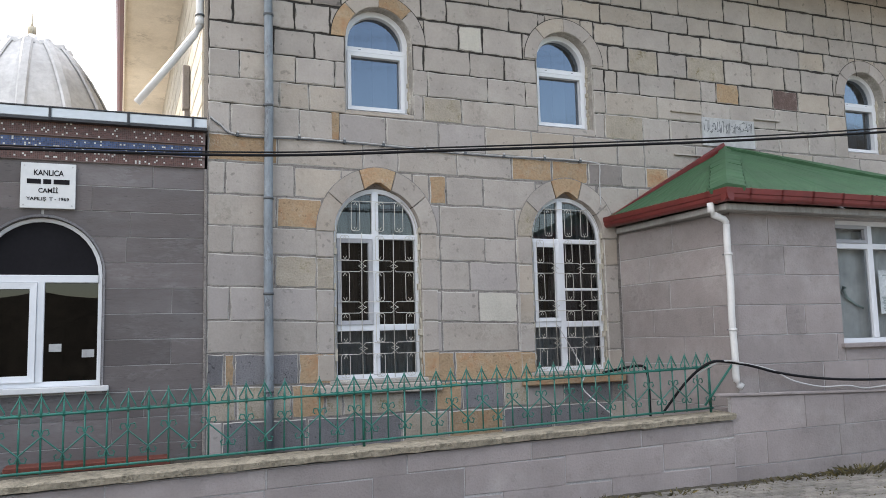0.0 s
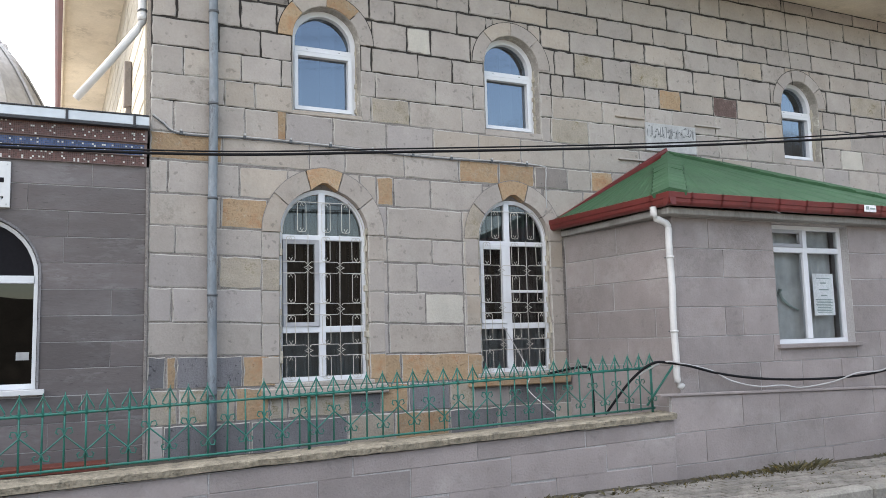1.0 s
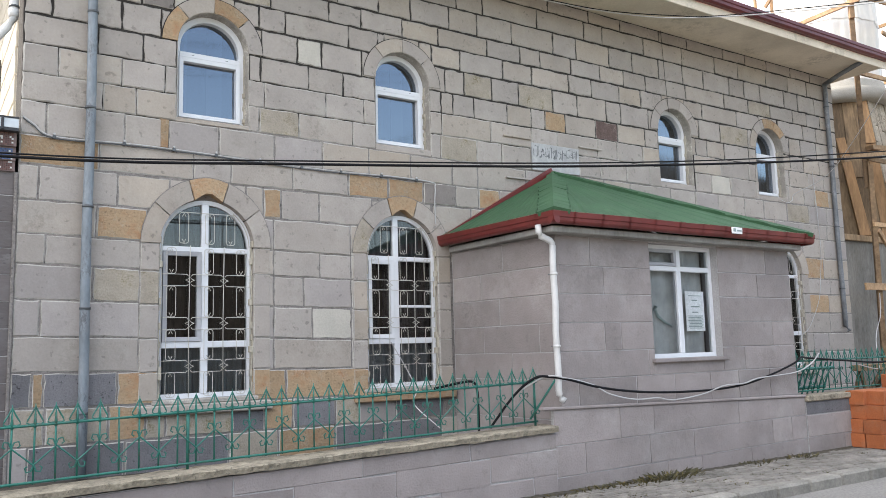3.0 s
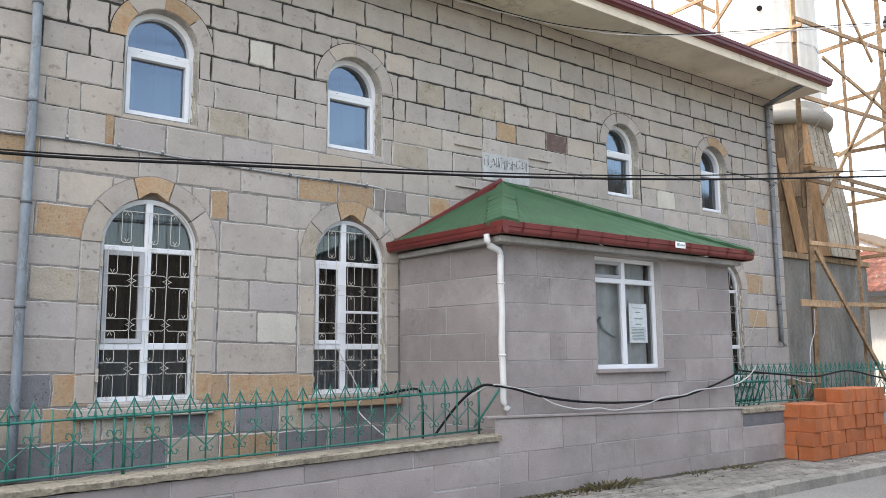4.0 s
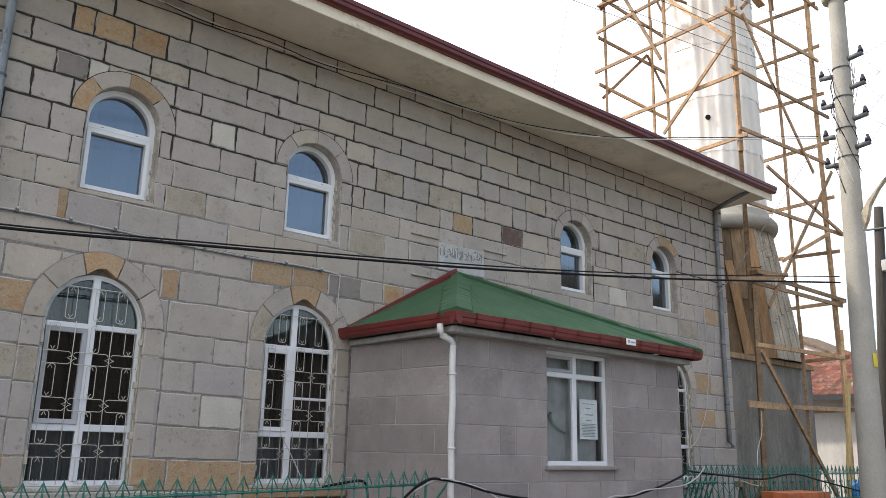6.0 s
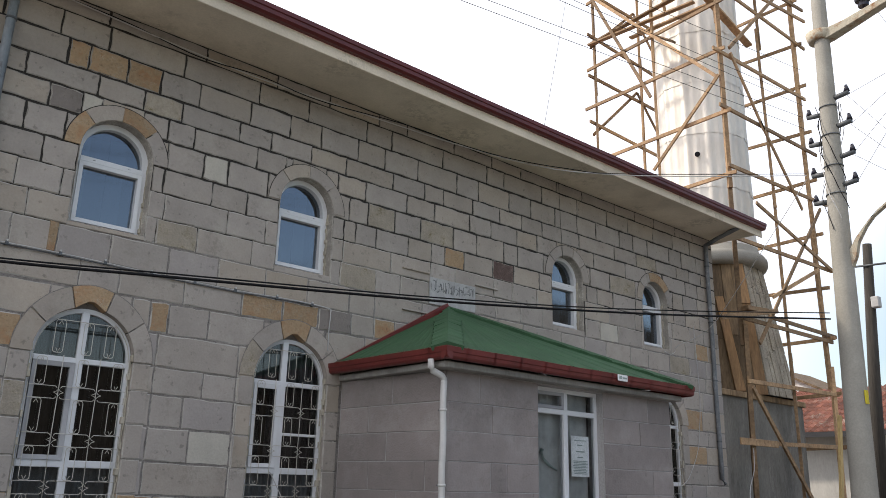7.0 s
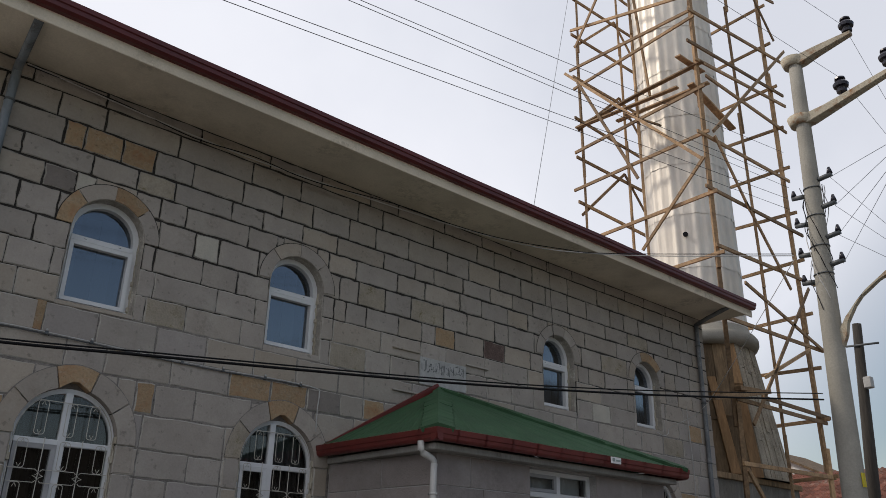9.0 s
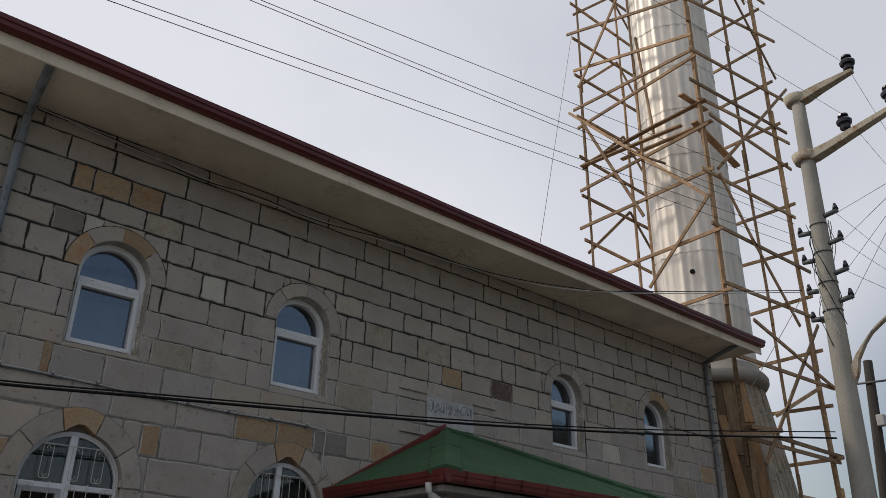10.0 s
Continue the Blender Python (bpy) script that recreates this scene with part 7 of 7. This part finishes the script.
pts = smooth([(0.02, -0.04, 4.25), (0.12, -0.04, 4.18), (0.30, -0.04, 4.08), (1.0, -0.04, 4.09), (1.66, -0.04, 4.08), (2.6, -0.04, 4.05), (3.41, -0.04, 4.04), (4.2, -0.04, 4.05), (4.68, -0.04, 4.03), (4.73, -0.04, 3.97), (4.72, -0.04, 3.78), (4.72, -0.04, 3.5)])
part("strand", tubed(pts, 0.008, 5), WHITECABLE, e)
part("strand", tubed([p + Vector((0, 0.004, -0.016)) for p in pts[:60]], 0.006, 5), GREYPIPE, e)
for x, z in ((0.30, 4.08), (0.95, 4.09), (1.45, 4.085), (1.9, 4.075), (2.4, 4.055), (2.9, 4.045), (3.4, 4.04), (3.95, 4.045), (4.45, 4.04)):
    part("clip", boxed(x - 0.016, x + 0.016, -0.056, -0.015, z - 0.022, z + 0.012, 0.003), GREYPIPE, e)
    part("clip_screw", tubed([(x, -0.03, z + 0.026), (x, -0.056, z + 0.026)], 0.011, 8), WHITECABLE, e)
e = thing("black_hose", (4.1, -1.74, 1.1), "black rubber hose looped over the fence and along the porch wall", "hose")
part("strand", tubed(smooth([(4.22, -1.74, 1.10), (4.5, -1.80, 1.42), (4.67, -1.95, 1.594), (4.9, -1.965, 1.59), (5.131, -1.99, 1.55), (5.572, -1.95, 1.454), (6.127, -1.95, 1.38), (6.771, -1.95, 1.341), (7.518, -1.95, 1.336), (8.113, -1.95, 1.375), (8.696, -1.95, 1.481), (9.195, -1.95, 1.609), (9.38, -1.93, 1.68), (9.7, -1.84, 1.66), (10.6, -1.84, 1.60), (11.6, -1.84, 1.55), (12.6, -1.84, 1.62), (13.6, -1.84, 1.50), (15.5, -1.86, 1.25)]), 0.0135, 8), BLACK, e)
e = thing("black_hose", (3.6, -1.74, 1.55), "black hose bent over the fence top", "hose")
part("strand", tubed(smooth([(3.55, -1.74, 1.53), (3.80, -1.76, 1.57), (3.98, -1.78, 1.58), (4.03, -1.79, 1.50), (4.04, -1.79, 1.30), (4.04, -1.79, 1.09)]), 0.013, 8), BLACK, e)
e = thing("grey_cable", (5.0, -1.95, 1.6), "thin grey cable hanging along the porch wall", "cable")
part("strand", tubed(smooth([(4.55, -1.80, 1.45), (4.8, -1.96, 1.60), (5.054, -1.99, 1.574), (5.45, -1.955, 1.491), (5.734, -1.95, 1.37), (6.119, -1.95, 1.293), (6.483, -1.95, 1.289), (6.761, -1.95, 1.251), (7.257, -1.955, 1.289), (7.68, -1.965, 1.375), (8.059, -1.965, 1.385), (8.401, -1.96, 1.44), (9.176, -1.95, 1.48), (9.7, -1.86, 1.58), (9.95, -1.84, 1.72)]), 0.009, 6), WHITECABLE, e)

e = thing("service_cable", (12.05, -0.04, 4.38), "thin pale cable from the pole to the last upper window", "cable")
part("strand", tubed(smooth([(11.0, PY + 0.25, 6.55), (12.44, -1.2, 5.2), (12.75, -0.5, 4.80), (12.51, -0.05, 4.55), (12.40, -0.05, 4.42), (12.25, -0.05, 4.36), (12.05, -0.05, 4.40)]), 0.006, 5), WHITECABLE, e)
e = thing("service_cable", (12.3, -0.05, 1.9), "thin pale cable hanging beside the far window", "cable")
part("strand", tubed(smooth([(13.10, -0.05, 5.0), (13.16, -0.05, 3.68), (13.05, -0.06, 3.0), (12.95, -0.05, 2.6), (12.6, -0.06, 2.15), (12.35, -0.05, 2.0)]), 0.006, 5), WHITECABLE, e)
e = thing("service_cable", (14.35, -0.4, 2.7), "white cable hanging from the scaffold to the fence", "cable")
part("strand", tubed(smooth([(14.38, -0.40, 2.75), (14.30, -0.42, 2.35), (13.94, -0.5, 1.97), (13.0, -1.0, 1.55), (11.6, -1.76, 1.45), (10.94, -1.84, 1.53)]), 0.008, 5), WHITECABLE, e)
e = thing("service_cable", (4.07, -0.02, 1.95), "thin pale cable trailing from the second window to the fence", "cable")
part("strand", tubed(smooth([(4.05, -0.02, 2.02), (4.15, -0.03, 1.86), (4.27, -0.10, 1.60), (4.10, -0.5, 1.45), (3.77, -1.0, 1.33), (3.66, -1.70, 1.12)]), 0.006, 5), WHITECABLE, e)
e = thing("thin_wire", (9.2, -0.04, 6.9), "thin dark wire running down above the third window", "cable")
part("strand", tubed([(9.19, -0.03, 6.96), (9.21, -0.04, 6.2), (9.25, -0.04, 5.60)], 0.004, 4), BLACK, e)
e = thing("thin_wire", (7.83, -1.0, 7.15), "thin wire from the roof edge up to the minaret", "cable")
part("strand", tubed([(7.83, -0.9, 7.17), (13.99, 3.0, 17.23)], 0.005, 4), GREYPIPE, e)
e = thing("timber_post", (16.7, -0.9, YARD_Z), "pale yellow sawn timber post leaning in the yard", "post")
part("plank", beam((16.66, -0.9, YARD_Z), (17.22, -0.9, 3.55), 0.06, 0.11), PALEWOOD, e)
e = thing("saw_horse", (12.7, -1.0, YARD_Z), "weathered wooden trestle standing in the yard", "trestle")
part("beam", boxed(12.25, 13.2, -1.08, -0.95, 1.38, 1.48, 0.005), WOODDARK, e)
for x in (12.4, 13.05):
    for s in (-1, 1):
        part("leg", beam((x, -1.01, 1.40), (x + 0.12 * s, -1.01 + 0.22 * s, YARD_Z), 0.05, 0.06), WOODDARK, e)
part("brace", beam((12.42, -1.05, 0.92), (13.0, -1.05, 1.36), 0.04, 0.07), WOODDARK, e)

# ---------- inscription panel and its stone mouldings ----------
e = thing("inscription_panel", (6.8, -0.03, 4.36), "white marble panel with carved dark calligraphy strokes", "plaque")
part("slab", boxed(6.365, 7.255, -0.035, -0.012, 4.37, 4.76, 0.004), CARVED, e)
srng = random.Random(4)
for k in range(44):
    x, z = 6.40 + 0.0187 * k, 4.61 + srng.uniform(-0.05, 0.06)
    kind_ = srng.random()
    if kind_ < 0.4:
        pts = [(x, -0.036, 4.575 + srng.uniform(-0.02, 0.03)), (x + srng.uniform(-0.008, 0.012), -0.036, 4.70 + srng.uniform(-0.03, 0.03))]
    elif kind_ < 0.75:
        w = srng.uniform(0.02, 0.05)
        pts = [(x, -0.036, z), (x + w * 0.4, -0.036, z - 0.02), (x + w, -0.036, z - 0.005), (x + w * 1.1, -0.036, z + 0.025)]
    else:
        pts = [(x, -0.036, z + 0.05), (x + 0.015, -0.036, z + 0.065), (x + 0.03, -0.036, z + 0.05)]
    part("carved_stroke", tubed(pts, srng.uniform(0.003, 0.0045), 4), GREYPIPE, e)
for a, b, z in ((5.87, 6.36, 4.79), (7.26, 7.72, 4.79), (5.89, 6.40, 4.21)):
    part("recess_edge", boxed(a, b, -0.045, -0.010, z, z + 0.022, 0.004), STONE, wall_main, "thin stone moulding over the inscription")

# ---------- pavement pieces, kerb, weeds ----------
kx = -6.0
while kx < 30:
    ln = rng.uniform(0.55, 0.85)
    o = part("kerb", boxed(kx, kx + ln - 0.012, -3.24, -3.06, ROAD_Z - 0.05, PAVE_Z + 0.022 + rng.uniform(-0.010, 0.010), 0.022), KERB, pavement)
    kx += ln
pv = bmesh.new()
box(pv, -0.092, 0.092, -0.0435, 0.0435, -0.03, 0.0, 0.007)
paver_me = bpy.data.meshes.new("paver")
pv.to_mesh(paver_me)
pv.free()
paver_me.materials.append(PAVER)
base_v = [tuple(v.co) for v in paver_me.vertices]
base_f = [tuple(p.vertices) for p in paver_me.polygons]
far_v, far_f, made = [], [], 0
row = 0
y = -3.0
while y < -1.93:
    x = 3.0 + 0.1 * (row % 2)
    while x < 20:
        z = PAVE_Z + rng.uniform(-0.004, 0.006)
        if 5.4 < x < 9.9 and made < 300 and y < -2.1:
            o = new("paver", paver_me)
            o.parent = pavement
            o.matrix_basis = pose(x, y, z, rng.uniform(-1, 1), rng.uniform(-1, 1), rng.uniform(-1, 1))
            made += 1
        else:
            k = len(far_v)
            far_v += [(vx + x, vy + y, vz + z) for vx, vy, vz in base_v]
            far_f += [tuple(i + k for i in f) for f in base_f]
        x += 0.2
    y += 0.102
    row += 1
tagged(raw("pavers_far", far_v, far_f, PAVER, pavement), kind="stuff")

def weeds():
    vs, fs = [], []
    wr = random.Random(12)
    clumps = [(wr.uniform(3.0, 6.9), -1.99 - 0.10 * wr.random() ** 2, wr.uniform(0.25, 0.8)) for _ in range(16)]
    clumps += [(6.5, -2.0, 1.5), (6.65, -2.04, 1.5), (6.35, -2.05, 1.1), (6.2, -2.02, 0.9), (6.0, -2.03, 0.8), (5.7, -2.02, 0.8), (5.4, -2.01, 0.7), (8.15, -2.0, 0.8), (8.3, -2.03, 0.6), (9.0, -2.05, 0.9), (9.15, -2.1, 0.6)]
    clumps += [(wr.uniform(3.2, 13), wr.uniform(-3.0, -2.1), 0.12) for _ in range(40)]
    for cx, cy, s in clumps:
        for _ in range(int(34 * s) + 4):
            a, r = wr.uniform(0, 6.28), wr.random() ** 0.6 * 0.15 * (0.4 + s)
            h, lean_ = wr.uniform(0.010, 0.055) * s + 0.008, wr.uniform(0.02, 0.10) * (0.3 + s)
            x, y = cx + r * math.cos(a) * 1.5, min(cy + r * math.sin(a) * 0.6, -1.965)
            w, t = wr.uniform(0.004, 0.011), wr.uniform(0, 6.28)
            wx, wy = w * math.cos(t), w * math.sin(t)
            k = len(vs)
            vs += [(x - wx, y - wy, PAVE_Z - 0.01), (x + wx, y + wy, PAVE_Z - 0.01), (x + lean_ * math.cos(a) * 0.5 + wx, y + lean_ * math.sin(a) * 0.4 + wy, PAVE_Z + h * 0.8), (x + lean_ * math.cos(a), y + lean_ * math.sin(a) * 0.6, PAVE_Z + h)]
            fs += [(k, k + 1, k + 2), (k, k + 2, k + 3)]
    tagged(raw("weeds", vs, fs, GRASS), "tufts of dry green weeds along the wall foot", "weeds", kind="stuff")
weeds()
def dirt():
    """Loose soil and dust swept against the wall foot."""
    vs, fs, n = [], [], 260
    for i in range(n + 1):
        x = 3.4 + 7.2 * i / n
        w = 0.02 + 0.07 * max(0.0, noise.noise((x * 1.1, 3, 1)) + 0.25) + 0.02 * noise.noise((x * 9, 1, 1))
        for j, f in enumerate((0.0, 0.35, 0.7, 1.0)):
            h = (0.014 * (1 - f) ** 1.5 + 0.010 * noise.noise((x * 12, f * 4, 2))) if j < 3 else -0.01
            vs.append((x, -1.925 - 0.02 - max(w, 0.015) * f, PAVE_Z + 0.008 + h))
    for i in range(n):
        for j in range(3):
            a = 4 * i + j
            fs.append((a, a + 1, a + 5, a + 4))
    tagged(raw("dirt", vs, fs, SOIL), "dark loose soil along the wall foot", "soil", kind="stuff")
dirt()

# ---------- distance ----------
def far_house(name, x, y0, y1, depth, eave, ridge, label):
    e = thing(name, (x, (y0 + y1) / 2, ROAD_Z), label, "house")
    part("wall", boxed(x + 0.9, x + depth, y0 + 0.3, y1 - 0.3, 0.2, eave, 0.0), HOUSEPAINT, e)
    part("window", boxed(x + 0.87, x + 0.92, y0 + 4.4, y0 + 5.4, 1.6, 2.9, 0.01), DARKMETAL, e)
    xr = x + depth / 2 + 0.2
    sl = raw("roof", [(x, y0, eave), (x, y1, eave), (xr, y1, ridge), (xr, y0, ridge), (x + depth + 0.4, y0, eave), (x + depth + 0.4, y1, eave)], [(0, 1, 2, 3), (3, 2, 5, 4), (0, 3, 4), (1, 5, 2)], ROOFTILE, e)
    part("fascia", boxed(x - 0.03, x + 0.02, y0, y1, eave - 0.14, eave + 0.02), DARKMETAL, e)
    vs, fs = [], []
    rows_ = 11
    for r in range(rows_):
        f0, f1 = r / rows_, (r + 1.15) / rows_
        yy = y0
        while yy < y1 - 0.2:
            a = Vector((x + (xr - x) * f0, yy, eave + (ridge - eave) * f0))
            b = Vector((x + (xr - x) * min(f1, 1), yy, eave + (ridge - eave) * min(f1, 1)))
            k = len(vs)
            vs += [(a.x, a.y, a.z + 0.03), (a.x, a.y + 0.085, a.z + 0.10), (a.x, a.y + 0.165, a.z + 0.03), (b.x, b.y, b.z + 0.0), (b.x, b.y + 0.085, b.z + 0.06), (b.x, b.y + 0.165, b.z + 0.0)]
            fs += [(k, k + 1, k + 4, k + 3), (k + 1, k + 2, k + 5, k + 4), (k, k + 2, k + 1)]
            yy += 0.18
    tagged(raw("roof_tiles", vs, fs, ROOFTILE, sl), kind="stuff")
    return e

def gabled_wing(e, x, y, half, foot, top, depth):
    """A taller wing behind the ridge: peeling gable wall and its own tiled roof."""
    g = [(-half, 0.3), (half, 0.3), (half, foot), (0, top), (-half, foot)]
    vs = [(x, y + u, z) for u, z in g] + [(x + depth, y + u, z) for u, z in g]
    raw("gable_wall", vs, [(0, 4, 3, 2, 1), (5, 6, 7, 8, 9)] + [(i, (i + 1) % 5, (i + 1) % 5 + 5, i + 5) for i in range(5)], PEELED, e, "peeling white gable wall")
    for d in (-1, 1):
        vs = []
        for xx in (x - 0.18, x + depth):
            for lift in (0.01, 0.1):
                vs += [(xx, y, top + lift), (xx, y + d * (half + 0.3), foot - (top - foot) * 0.3 / half + lift)]
        raw("roof_slope", vs, [(0, 1, 3, 2), (4, 6, 7, 5), (0, 4, 5, 1), (2, 3, 7, 6), (1, 5, 7, 3), (0, 2, 6, 4)], WOODDARK, e, "weathered brown roof edge")

white_house = far_house("far_house", 25.6, 1.2, 9.0, 8.0, 3.82, 5.65, "white house with weathered red clay tile roof beyond the yard")
gabled_wing(white_house, 30.0, 7.0, 3.6, 4.85, 6.62, 3.4)
far_house("far_house", 36.0, -1.5, 5.0, 8.0, 5.6, 8.0, "white house with red clay tile roof further down the street")

def woods():
    """Dark trees and gardens across the street, behind the viewer: seen only as reflections."""
    vs, fs, n = [], [], 160
    for i in range(n + 1):
        x = -70 + 140 * i / n
        h = 6.8 * min(1.0, max(0.0, (x - 25.0) / 5.0)) + 3.5 + 2.5 * min(1.0, max(0.0, (x - 1.0) / 6.0)) + 0.5 * noise.noise((x * 0.13, 0, 5)) + 0.4 * noise.noise((x * 0.7, 2, 5))
        d = -24 + 1.5 * noise.noise((x * 0.3, 7, 1))
        vs += [(x, d + 2, 0.2), (x, d + 0.8, 0.2 + h * 0.55), (x, d, 0.2 + h), (x, d - 4, 0.2)]
    for i in range(n):
        for k in range(3):
            a, b = 4 * i + k, 4 * i + 4 + k
            fs.append((a, a + 1, b + 1, b))
    tagged(raw("backdrop", vs, fs, FOREST), "dark row of trees across the street", "trees", kind="structure")
woods()
